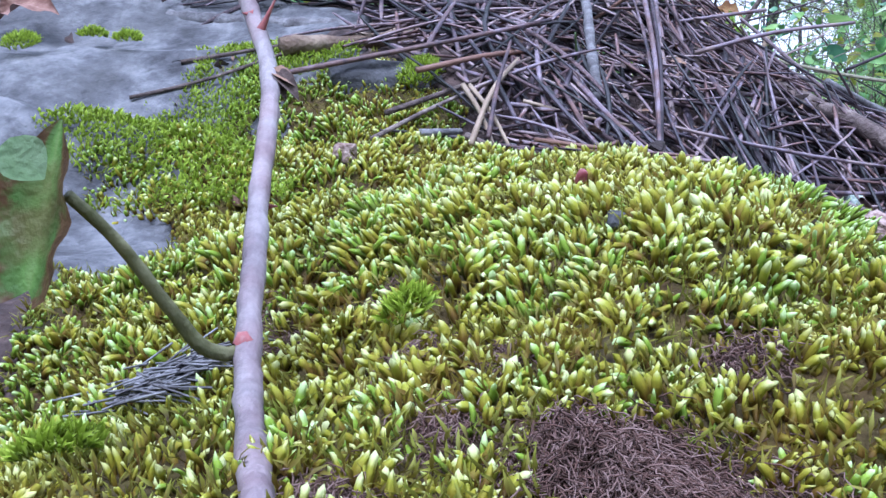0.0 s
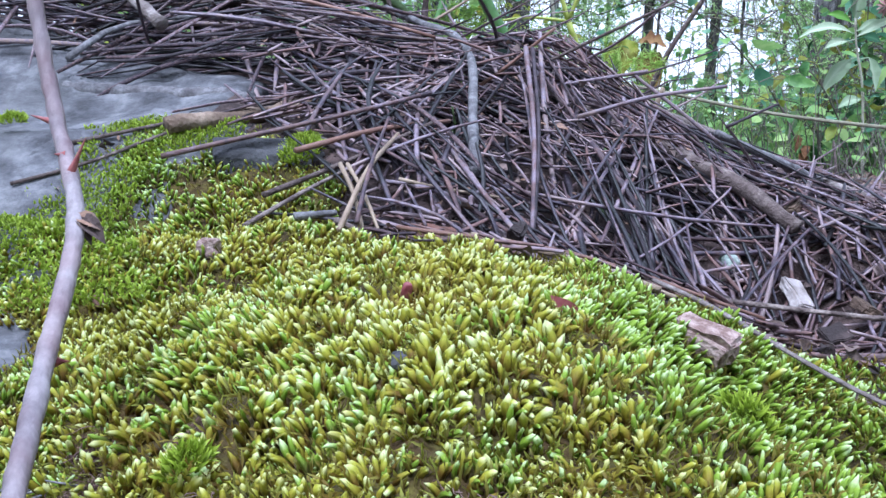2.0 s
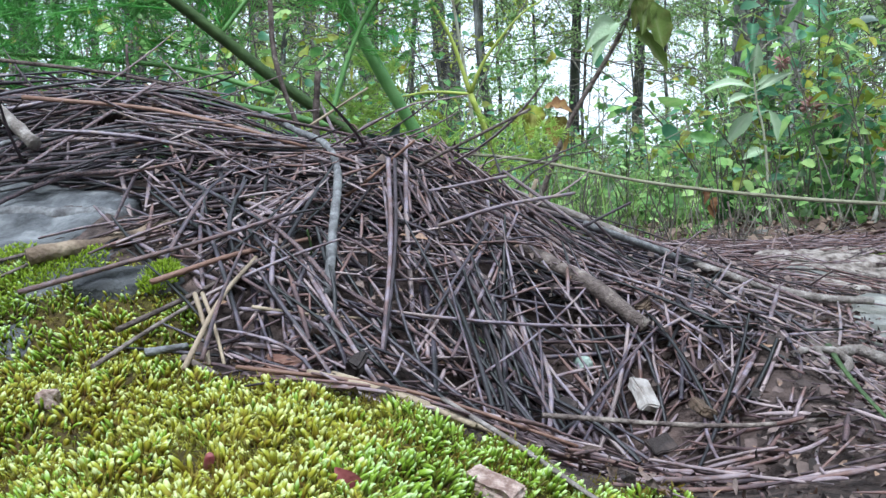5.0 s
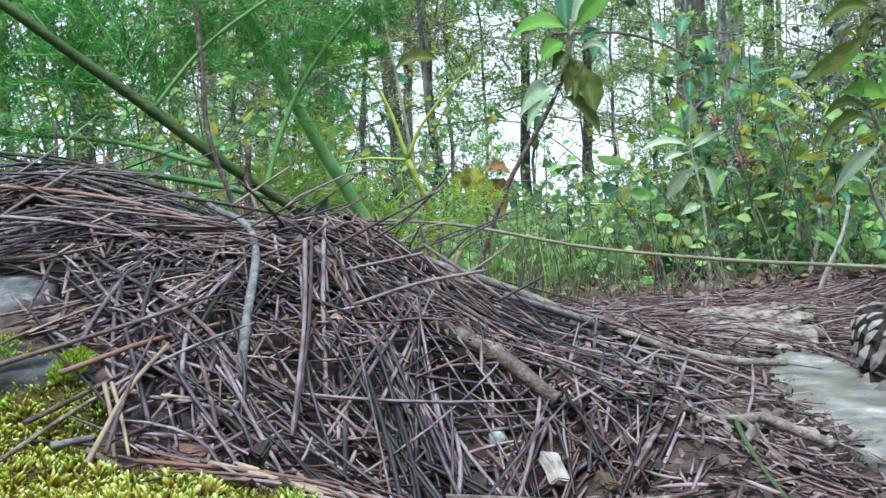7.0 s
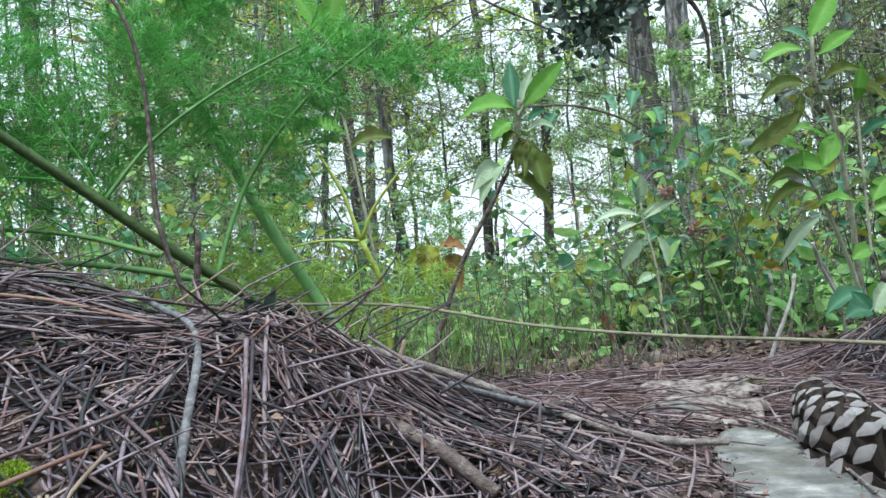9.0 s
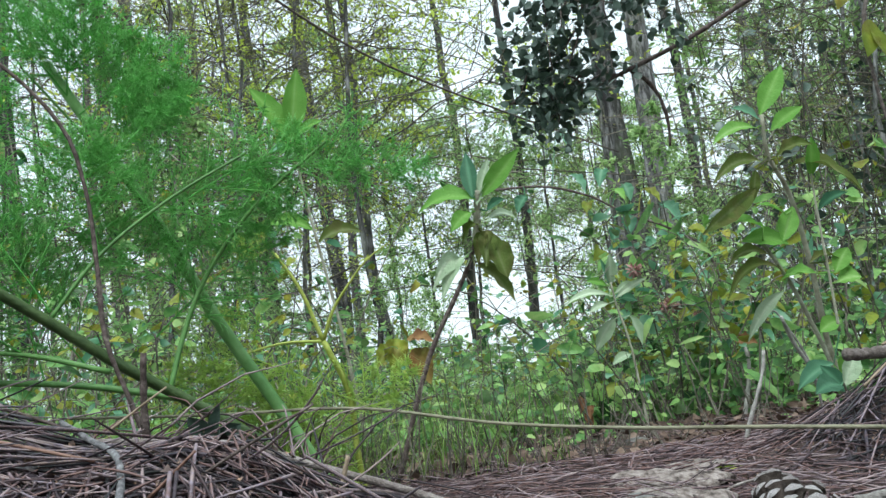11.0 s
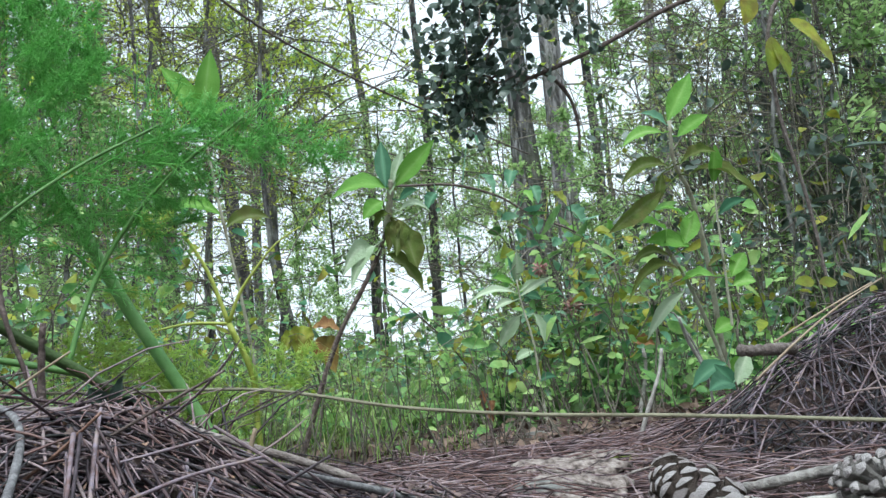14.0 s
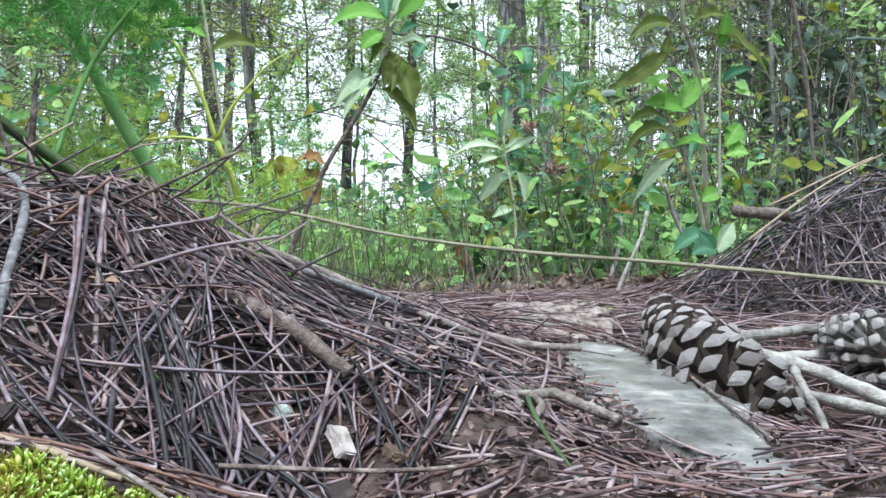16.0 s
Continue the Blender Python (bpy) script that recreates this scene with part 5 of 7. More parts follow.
chip("bark_chip", (0.1115, 0.151, 0.0026), (0.0062, 0.0030, 0.0010), -10, (20, 6), M_CHIP_RED, "flat reddish bark flake at the moss edge", "bark chip", 9)
chip("bark_chip", (0.0310, 0.2467, 0.0237), (0.0110, 0.006, 0.005), 10, (16, 10), M_CHIP_RED, "crumbling red bark chip below the heap", "bark chip", 10)
chip("bark_chip", (0.0282, 0.2325, 0.0241), (0.0060, 0.004, 0.004), 40, (10, 20), M_CHIP_RED, "crumbling red bark chip below the heap", "bark chip", 15)
stone("husk_bit", (-0.0454, 0.2072, 0.0120), (0.003, 0.003, 0.003), M_CHIP_RED, "small reddish husk in the moss", "husk", 11)
stone("grey_pebble", (0.0215, 0.1185, 0.0195), (0.0025, 0.0025, 0.0022), M_STONE, "tiny grey pebble in the moss", "pebble", 12)
stone("white_pebble", (0.565, 1.10, 0.016), (0.011, 0.009, 0.008), M_WHITE, "round white pebble on the needles", "pebble", 13)
stone("pebble", (0.53, 1.03, 0.017), (0.024, 0.018, 0.013), M_STONE_LICHEN, "rounded grey pebble on the needles", "pebble", 14)
b = Buf().leaves([(0.0490, 0.1450, 0.0195)], [(-0.55, -0.25, 0.7)], (-0.3, -0.9, 0.4), 0.0066, 0.0046, bend=0.25, fold=0.35, rows=7)
tagged(part("red_leaf_bit", b, M_THORN), "small dry crimson leaf scrap on the moss", "dry leaf")
# dead grey moss scrap
g = np.random.default_rng(80)
n = 160
o = np.stack([g.normal(-0.037, 0.0035, n), g.normal(0.117, 0.002, n), np.zeros(n)], -1)
o[:, 2] = land(o[:, 0], o[:, 1]) + 0.003 + 0.0015 * g.random(n)
way = unit(np.stack([g.normal(1, 0.35, n), g.normal(0.1, 0.4, n), g.normal(0.15, 0.2, n)], -1)) * 0.006
u = np.linspace(0, 1, 4)
b = Buf().tubes(o[:, None] + way[:, None] * u[:, None], np.full((n, 4), 0.00016), 4)
tagged(part("bark_shred", b, M_BARK_GREY), "frayed grey bark shred of loose fibres on the moss", "bark", kind="stuff")
# grass blades
for pts, wd in ((((0.080, 0.303, 0.034), (0.092, 0.293, 0.022), (0.106, 0.287, 0.010), (0.120, 0.280, 0.003)), 0.0022), (((0.214, 0.296, 0.016), (0.205, 0.272, 0.014), (0.195, 0.235, 0.009), (0.188, 0.20, 0.005)), 0.0022),
                (((0.03, 0.30, 0.045), (0.037, 0.294, 0.052), (0.036, 0.290, 0.060)), 0.0012)):
    tagged(part("grass_blade", rod(Buf(), pts, wd * 0.5, wd * 0.25, 12, 6, 0.02, 5, 0.3), M_DARK_STEM), "single green grass blade among the needles", "grass")
tagged(part("curled_leaf", blade((-0.172, 0.362, 0.060), (-0.146, 0.356, 0.064), 0.017, 0.25, 970, crumple=3.0), M_CHIP_RED), "curled reddish dry leaf on the slab", "dry leaf")
# curled dry leaf
b = Buf().leaves([(0.207, 0.306, 0.012), (0.216, 0.298, 0.010)], [(0.6, -0.5, 0.25), (0.5, 0.5, 0.3)], (0.3, -0.6, 0.7), [0.020, 0.018], [0.008, 0.007], bend=0.45, fold=0.9, rows=10, wave=0.35)
tagged(part("curled_leaf", b, M_BARK_BROWN), "curled dry brown leaf on the litter", "dry leaf")
b = Buf().leaves([(0.45, 0.66, 0.018)] * 4, [(1, 0.2, 0.25), (-0.8, 0.5, 0.25), (-0.2, -1, 0.25), (0.1, 0.9, 0.3)], (0, 0, 1), 0.016, 0.013, bend=0.25, fold=0.2, rows=6, shape="heart")
tagged(part("seedling", b, M_MOSS_BRIGHT), "small bright green seedling leaves on the ground", "seedling")

# ------------------------------------------------------------ bramble cane in front of the moss
cane = thing("bramble_cane", (-0.015, 0.080, -0.01), "bare mauve-grey thorny bramble cane with one leaf", "bramble")
CANE = ((-0.041, 0.158, 0.078), (-0.0335, 0.149, 0.0515), (-0.0262, 0.136, 0.0375), (-0.0225, 0.1132, 0.0204), (-0.0206, 0.1017, 0.0134), (-0.0192, 0.0928, 0.0073), (-0.0158, 0.0782, 0.0035), (-0.0128, 0.0660, 0.0025), (-0.0110, 0.0587, 0.0010))
part("stem", rod(Buf(), CANE, 0.00124, 0.00145, 70, 9, 0.09, 21), M_CANE, cane)
for p, w, ln in (((-0.0286, 0.1405, 0.0418), (0.45, -0.2, 0.9), 0.0068), ((-0.0330, 0.148, 0.0500), (-0.9, 0, 0.25), 0.0042), ((-0.0230, 0.1175, 0.0190), (0.8, -0.3, 0.1), 0.0024), ((-0.030, 0.143, 0.045), (-0.8, -0.2, 0.1), 0.0016)):
    p, w = np.array(p), unit(np.array(w))
    part("thorn", Buf().tubes((p + w * np.linspace(0, 1, 5)[:, None] * ln)[None], np.array([[0.0009, 0.0006, 0.00035, 0.0002, 0.00003]]), 6), M_THORN, cane)
b = Buf().leaves([(-0.0255, 0.1335, 0.0365)] * 3, [(0.9, -0.2, -0.5), (0.8, -0.1, -0.2), (0.7, -0.4, -0.7)], (0.3, -0.6, 0.6), [0.0062, 0.0048, 0.0052], [0.0030, 0.0026, 0.0022], bend=0.3, fold=0.6, rows=5)
part("bud_scale", b, M_CRUMB, cane, "dry brown bud scales")
side = part("side_shoot", rod(Buf(), ((-0.0194, 0.0929, 0.0077), (-0.0203, 0.0917, 0.0067), (-0.0221, 0.0898, 0.0073), (-0.0253, 0.0864, 0.0121), (-0.0276, 0.0830, 0.0170), (-0.0294, 0.0804, 0.0202), (-0.0312, 0.0777, 0.0229)), 0.0008, 0.00055, 22, 8, 0.05, 22), M_OLIVE_STEM, cane)
part("node", Buf().tubes(np.array([[(-0.0187, 0.0925, 0.0083), (-0.0193, 0.0924, 0.0077), (-0.0201, 0.0918, 0.0071)]]), np.array([[0.0008, 0.0014, 0.0008]]), 8), M_THORN, cane, "crimson node at the fork")
part("leaf", blade((-0.0345, 0.0776, 0.0148), (-0.0326, 0.0800, 0.0290), 0.0100, 0.0, 961, True, 1.4), M_LEAF_SPOT, side, "green leaf with brown-edged margin")
b = Buf().leaves([(-0.0347, 0.0742, 0.0272)], [(0.5, 0.1, -0.5)], (0.3, -0.9, 0.2), 0.0045, 0.004, bend=0.1, fold=0.2, rows=8)
part("leaf", b, M_SAGE, side, "bluish green young leaf")

# gnarled twig in the soil by the flat stone
knot = thing("gnarled_twig", (0.208, 0.275, 0.007), "short gnarled grey-brown twig with knotty stubs", "twig")
for pts, r0, r1, sd in ((((0.188, 0.275, 0.0119), (0.195, 0.280, 0.0161), (0.204, 0.285, 0.0163), (0.211, 0.284, 0.0153), (0.213, 0.280, 0.0125), (0.207, 0.275, 0.0090)), 0.0011, 0.0014, 31), (((0.204, 0.285, 0.0159), (0.204, 0.279, 0.0128), (0.201, 0.271, 0.0080)), 0.0014, 0.0008, 32), (((0.211, 0.284, 0.0153), (0.219, 0.287, 0.0152), (0.228, 0.280, 0.0117), (0.236, 0.268, 0.0076)), 0.0018, 0.0024, 33)):
    part("stub", rod(Buf(), pts, r0, r1, 14, 8, 0.25, sd), M_BARK_BROWN, knot)
# loose bark flakes on the bare soil between the heap and the flat stone
g = np.random.default_rng(97)
n = 700
x, y = g.uniform(0.15, 0.29, n), g.uniform(0.20, 0.44, n)
keep = inside(x, y, SLAB_RIGHT) < 0.004
x, y, n = x[keep], y[keep], int(keep.sum())
flakes = Buf().leaves(np.stack([x, y, land(x, y) + 0.002 + 0.003 * g.random(n)], -1), g.normal(0, 1, (n, 3)) * (1, 1, 0.3), unit(np.array([0, -0.3, 1.0]) + g.normal(0, 0.4, (n, 3))), g.uniform(0.003, 0.007, n), g.uniform(0.002, 0.0045, n), bend=0.2, fold=g.uniform(-0.2, 0.5), rows=5, wave=0.15)
tagged(part("bark_flakes", flakes, M_FLAKE), "loose brown bark flakes strewn on bare soil", "litter", kind="stuff")
for pts in (((0.366, 0.523, 0.016), (0.370, 0.59, 0.019), (0.374, 0.657, 0.018)), ((0.364, 0.522, 0.016), (0.352, 0.555, 0.018), (0.337, 0.590, 0.016)), ((0.362, 0.520, 0.015), (0.342, 0.532, 0.017), (0.318, 0.542, 0.015)), ((0.36, 0.522, 0.017), (0.345, 0.545, 0.020), (0.325, 0.565, 0.018)), ((0.372, 0.53, 0.016), (0.395, 0.545, 0.02), (0.425, 0.555, 0.022))):
    stick("pale_needle", pts, 0.0011, 0.0008, M_BARK_BROWN, "pale brown pine needle of a loose bunch", "pine needle", n=9, k=6, rough=0.05)


# ------------------------------------------------------------ fennel
def frond(buf, base, way, length, seed, spread=0.5, droop=0.15, dens=1.0, thin=0.00045, c=5):
    """A finely cut leaf: a midrib, side ribs on both sides, and threads on these."""
    g = np.random.default_rng(seed)
    way = unit(np.asarray(way, float))
    side = unit(np.cross(way, (0.15, -0.9, 0.4)))
    nrm = np.cross(side, way)
    u = np.linspace(0, 1, 8)
    buf.tubes((np.asarray(base) + way * length * u[:, None] - np.array([0, 0, 1.0]) * (droop * length * u**2)[:, None])[None], np.linspace(0.0009, 0.0004, 8)[None] * (length / 0.2) ** 0.5, 5, tint=np.array([0.3]))
    k = int(11 * dens)
    uu = np.repeat(np.linspace(0.18, 0.98, k), 2)
    sg = np.tile([1.0, -1.0], k)
    b1 = np.asarray(base) + way * length * uu[:, None] - np.array([0, 0, 1.0]) * (droop * length * uu**2)[:, None]
    d1 = unit(way * 0.65 + side * sg[:, None] * 0.8 + nrm * g.normal(0, 0.45, (2 * k, 1)) + g.normal(0, 0.12, (2 * k, 3)))
    l1 = length * spread * (1.05 - uu * 0.8) * (0.8 + 0.4 * g.random(2 * k))
    v = np.linspace(0, 1, 4)
    buf.tubes(b1[:, None] + (d1 * l1[:, None])[:, None] * v[:, None], np.full((2 * k, 4), thin * 1.3), 3)
    m = 6
    w = np.repeat(np.linspace(0.2, 1, m), 2)
    b2 = (b1[:, None] + (d1 * l1[:, None])[:, None] * w[:, None]).reshape(-1, 3)
    d2 = unit(np.repeat(d1, 2 * m, 0) + 1.0 * g.normal(0, 0.75, (len(b2), 3)))
    l2 = np.repeat(l1, 2 * m) * 0.30 * (0.6 + 0.6 * g.random(len(b2)))
    buf.tubes(b2[:, None] + (d2 * l2[:, None])[:, None] * np.linspace(0, 1, 3)[:, None], np.full((len(b2), 3), thin), 3)
    b3 = (b2[:, None] + (d2 * l2[:, None])[:, None] * g.uniform(0.1, 1, (len(b2), c, 1))).reshape(-1, 3)
    d3 = unit(np.repeat(d2, c, 0) + g.normal(0, 0.75, (len(b3), 3)))
    l3 = 0.0125 * (0.5 + 0.8 * g.random(len(b3))) * (length / 0.2) ** 0.5
    buf.tubes(b3[:, None] + (d3 * l3[:, None])[:, None] * np.linspace(0, 1, 3)[:, None], np.full((len(b3), 3), thin * 0.85) * np.array([1, 0.9, 0.4]), 3)
    return buf


fennel = thing("fennel_plant", (0.15, 0.73, 0.015), "tall green fennel with feathery thread leaves", "fennel")
F_STEMS = ((((0.17, 0.72, 0.02), (0.094, 0.696, 0.088), (0.046, 0.683, 0.123), (0.008, 0.668, 0.149), (-0.034, 0.653, 0.182), (-0.091, 0.621, 0.225), (-0.2, 0.57, 0.31)), 0.0048, 0.0032),
           (((0.165, 0.772, 0.015), (0.123, 0.772, 0.098), (0.078, 0.775, 0.178), (0.027, 0.778, 0.282), (-0.05, 0.79, 0.42)), 0.0058, 0.0045),
           (((0.04, 0.683, 0.126), (0.048, 0.690, 0.155), (0.062, 0.695, 0.192), (0.107, 0.682, 0.253), (0.17, 0.66, 0.30)), 0.0022, 0.0012),
           (((-0.034, 0.653, 0.182), (0.0, 0.66, 0.225), (0.05, 0.67, 0.265), (0.11, 0.68, 0.30)), 0.0016, 0.0010),
           (((0.0, 0.68, 0.145), (-0.06, 0.70, 0.165), (-0.14, 0.71, 0.175), (-0.26, 0.70, 0.18)), 0.0022, 0.0014),
           (((0.05, 0.69, 0.12), (-0.02, 0.71, 0.138), (-0.10, 0.72, 0.150), (-0.24, 0.73, 0.16)), 0.0028, 0.0018),
           (((0.068, 0.78, 0.20), (0.04, 0.77, 0.26), (0.0, 0.76, 0.32), (-0.06, 0.75, 0.40)), 0.0018, 0.0010))
F_PARTS = []
for pts, r0, r1 in F_STEMS:
    F_PARTS.append(part("stem", rod(Buf(), pts, r0, r1, 22, 9, 0.03, 31), M_DARK_STEM if r0 == 0.0048 else M_FENNEL_BRIGHT if r0 == 0.0058 else M_FENNEL_STEM, fennel))
FRONDS = (((-0.03, 0.76, 0.38), (0.15, -0.5, 0.75), 0.12), ((-0.02, 0.75, 0.36), (0.75, -0.5, 0.35), 0.11), ((-0.03, 0.76, 0.38), (-0.4, -0.5, 0.6), 0.12), ((0.0, 0.74, 0.32), (0.5, -0.4, 0.3), 0.10), ((-0.04, 0.75, 0.33), (-0.7, -0.2, 0.4), 0.13),
          ((0.09, 0.68, 0.285), (1.0, -0.15, 0.08), 0.10), ((0.06, 0.68, 0.265), (0.6, 0.1, 0.4), 0.11), ((0.04, 0.69, 0.255), (-0.3, 0.3, 0.55), 0.11),
          ((-0.034, 0.66, 0.19), (-0.4, 0.1, 0.7), 0.15), ((-0.06, 0.66, 0.20), (-0.8, 0.2, 0.15), 0.15), ((0.0, 0.67, 0.225), (-0.1, 0.1, 0.9), 0.12), ((-0.091, 0.64, 0.225), (-0.5, 0.3, 0.7), 0.16), ((-0.06, 0.70, 0.165), (-0.6, 0.0, 0.45), 0.16),
          ((-0.14, 0.71, 0.175), (-0.8, 0.0, 0.35), 0.18), ((-0.10, 0.72, 0.15), (-0.5, 0.1, 0.3), 0.16), ((0.062, 0.70, 0.192), (-0.5, 0.2, 0.6), 0.11), ((-0.02, 0.73, 0.15), (-0.4, 0.0, 0.6), 0.13),
          ((0.0, 0.72, 0.22), (0.7, 0.0, 0.5), 0.15), ((-0.06, 0.70, 0.19), (0.3, 0.0, 0.9), 0.16), ((0.03, 0.72, 0.17), (0.6, 0.1, 0.6), 0.13), ((-0.14, 0.70, 0.18), (-0.1, 0.0, 0.9), 0.16), ((-0.17, 0.70, 0.26), (0.5, 0.0, 0.7), 0.16), ((0.02, 0.70, 0.26), (0.8, 0.0, 0.15), 0.12), ((0.14, 0.67, 0.288), (0.9, 0.0, 0.0), 0.10),
          ((-0.12, 0.68, 0.20), (-0.5, 0.1, 0.8), 0.16), ((-0.10, 0.70, 0.16), (-0.3, 0.0, 0.9), 0.17), ((-0.05, 0.71, 0.145), (-0.2, 0.1, 0.9), 0.15), ((-0.16, 0.71, 0.16), (-0.7, 0.1, 0.6), 0.18), ((-0.19, 0.70, 0.20), (-0.4, 0.1, 0.8), 0.17),
          ((-0.007, 0.775, 0.350), (0.75, -0.1, 0.35), 0.07), ((-0.013, 0.777, 0.365), (0.45, -0.1, 0.75), 0.09), ((-0.020, 0.778, 0.375), (0.05, -0.1, 0.95), 0.10), ((-0.03, 0.78, 0.39), (-0.25, 0.0, 0.9), 0.09), ((-0.005, 0.775, 0.345), (0.6, 0.1, 0.6), 0.09))
PLUME = len(FRONDS) - 5
for i, (p, w, ln) in enumerate(FRONDS):
    part("frond", frond(Buf(), p, w, ln, 400 + i, c=5 if i >= PLUME else 4, thin=0.00034 if i >= PLUME else 0.00031), M_FENNEL, F_PARTS[1 if i >= PLUME else i % len(F_PARTS)])
young = thing("fennel_plant", (0.19, 0.865, 0.015), "yellowing fennel shoot with fine thread leaves", "fennel")
for pts, r0, r1 in ((((0.192, 0.866, 0.012), (0.188, 0.864, 0.063), (0.186, 0.861, 0.112), (0.167, 0.861, 0.163)), 0.0032, 0.0028), (((0.167, 0.861, 0.163), (0.149, 0.861, 0.216), (0.13, 0.86, 0.25)), 0.0022, 0.0014),
                    (((0.167, 0.861, 0.163), (0.178, 0.856, 0.19), (0.194, 0.852, 0.212), (0.216, 0.848, 0.236), (0.236, 0.845, 0.248)), 0.0020, 0.0006), (((0.167, 0.861, 0.163), (0.13, 0.86, 0.165), (0.09, 0.855, 0.158)), 0.0016, 0.0009)):
    part("stem", rod(Buf(), pts, r0, r1, 14, 8, 0.03, 33), M_YELLOW_STEM, young)
for i, (p, w, ln) in enumerate((((0.10, 0.855, 0.158), (-0.9, 0, 0.0), 0.07), ((0.12, 0.86, 0.16), (-0.6, -0.1, -0.6), 0.09), ((0.135, 0.86, 0.163), (-0.25, -0.1, -0.9), 0.09), ((0.11, 0.86, 0.16), (-0.5, 0, 0.6), 0.06),
                               ((0.13, 0.86, 0.25), (-0.6, 0, 0.3), 0.05), ((0.10, 0.855, 0.15), (-0.8, -0.1, -0.35), 0.11), ((0.14, 0.86, 0.155), (-0.5, -0.1, -0.8), 0.12), ((0.16, 0.86, 0.15), (0.1, -0.1, -0.9), 0.10),
                               ((0.17, 0.86, 0.14), (-0.7, -0.1, -0.5), 0.12), ((0.18, 0.86, 0.10), (-0.8, -0.1, -0.1), 0.11), ((0.18, 0.86, 0.09), (0.5, -0.1, 0.4), 0.08))):
    part("frond", frond(Buf(), p, w, ln, 450 + i, thin=0.00044, dens=0.65, c=3), M_FENNEL_YELLOW, young)
tagged(part("dry_stalk", rod(Buf(), ((0.030, 0.648, 0.08), (0.0194, 0.645, 0.1137), (0.0036, 0.645, 0.1659), (0.0013, 0.645, 0.2136), (-0.0030, 0.645, 0.2704), (-0.0135, 0.645, 0.3120), (-0.0347, 0.645, 0.3437), (-0.0671, 0.645, 0.3777)), 0.0019, 0.0014, 26, 7, 0.12, 35), M_BARK_DARK),
       "thin dark dry stalk standing by the fennel", "stalk")


# ------------------------------------------------------------ woolly-leaved shrubs
WOOL = (M_WOOL_BRIGHT, M_WOOL_OLIVE, M_WOOL_PALE, M_LEAF_BLUE, M_LEAF_YELLOW)


def shrub(label, stems, leaves):
    """leaves: (base, tip, width, arch, kind of leaf); each hangs on the stem that passes nearest."""
    plant = thing("woolly_shrub", stems[0][0][0], label, "shrub", group="woolly-leaved plants")
    lines = []
    for pts, r0, r1, *bark in stems:
        lines.append((part("stem", rod(Buf(), pts, r0, r1, 22, 8, 0.08, 41), bark[0] if bark else M_WOOL_STEM, plant), spline(pts, 60)))
    for i, (a, c, w, arch, kind) in enumerate(leaves):
        dist = [np.linalg.norm(line - np.asarray(a), axis=1) for _, line in lines]
        best = int(np.argmin([d.min() for d in dist]))
        axis, line = lines[best]
        near = line[int(dist[best].argmin())]
        b = blade(a, c, w, arch, 700 + i, crumple=2.6 if kind == 1 else 1.0)
        if dist[best].min() > 0.002:
            rod(b, (near, (np.asarray(a) + near) / 2, a), 0.0009, 0.0007, 4, 5)
        part("leaf", b, WOOL[kind], axis)
    return plant


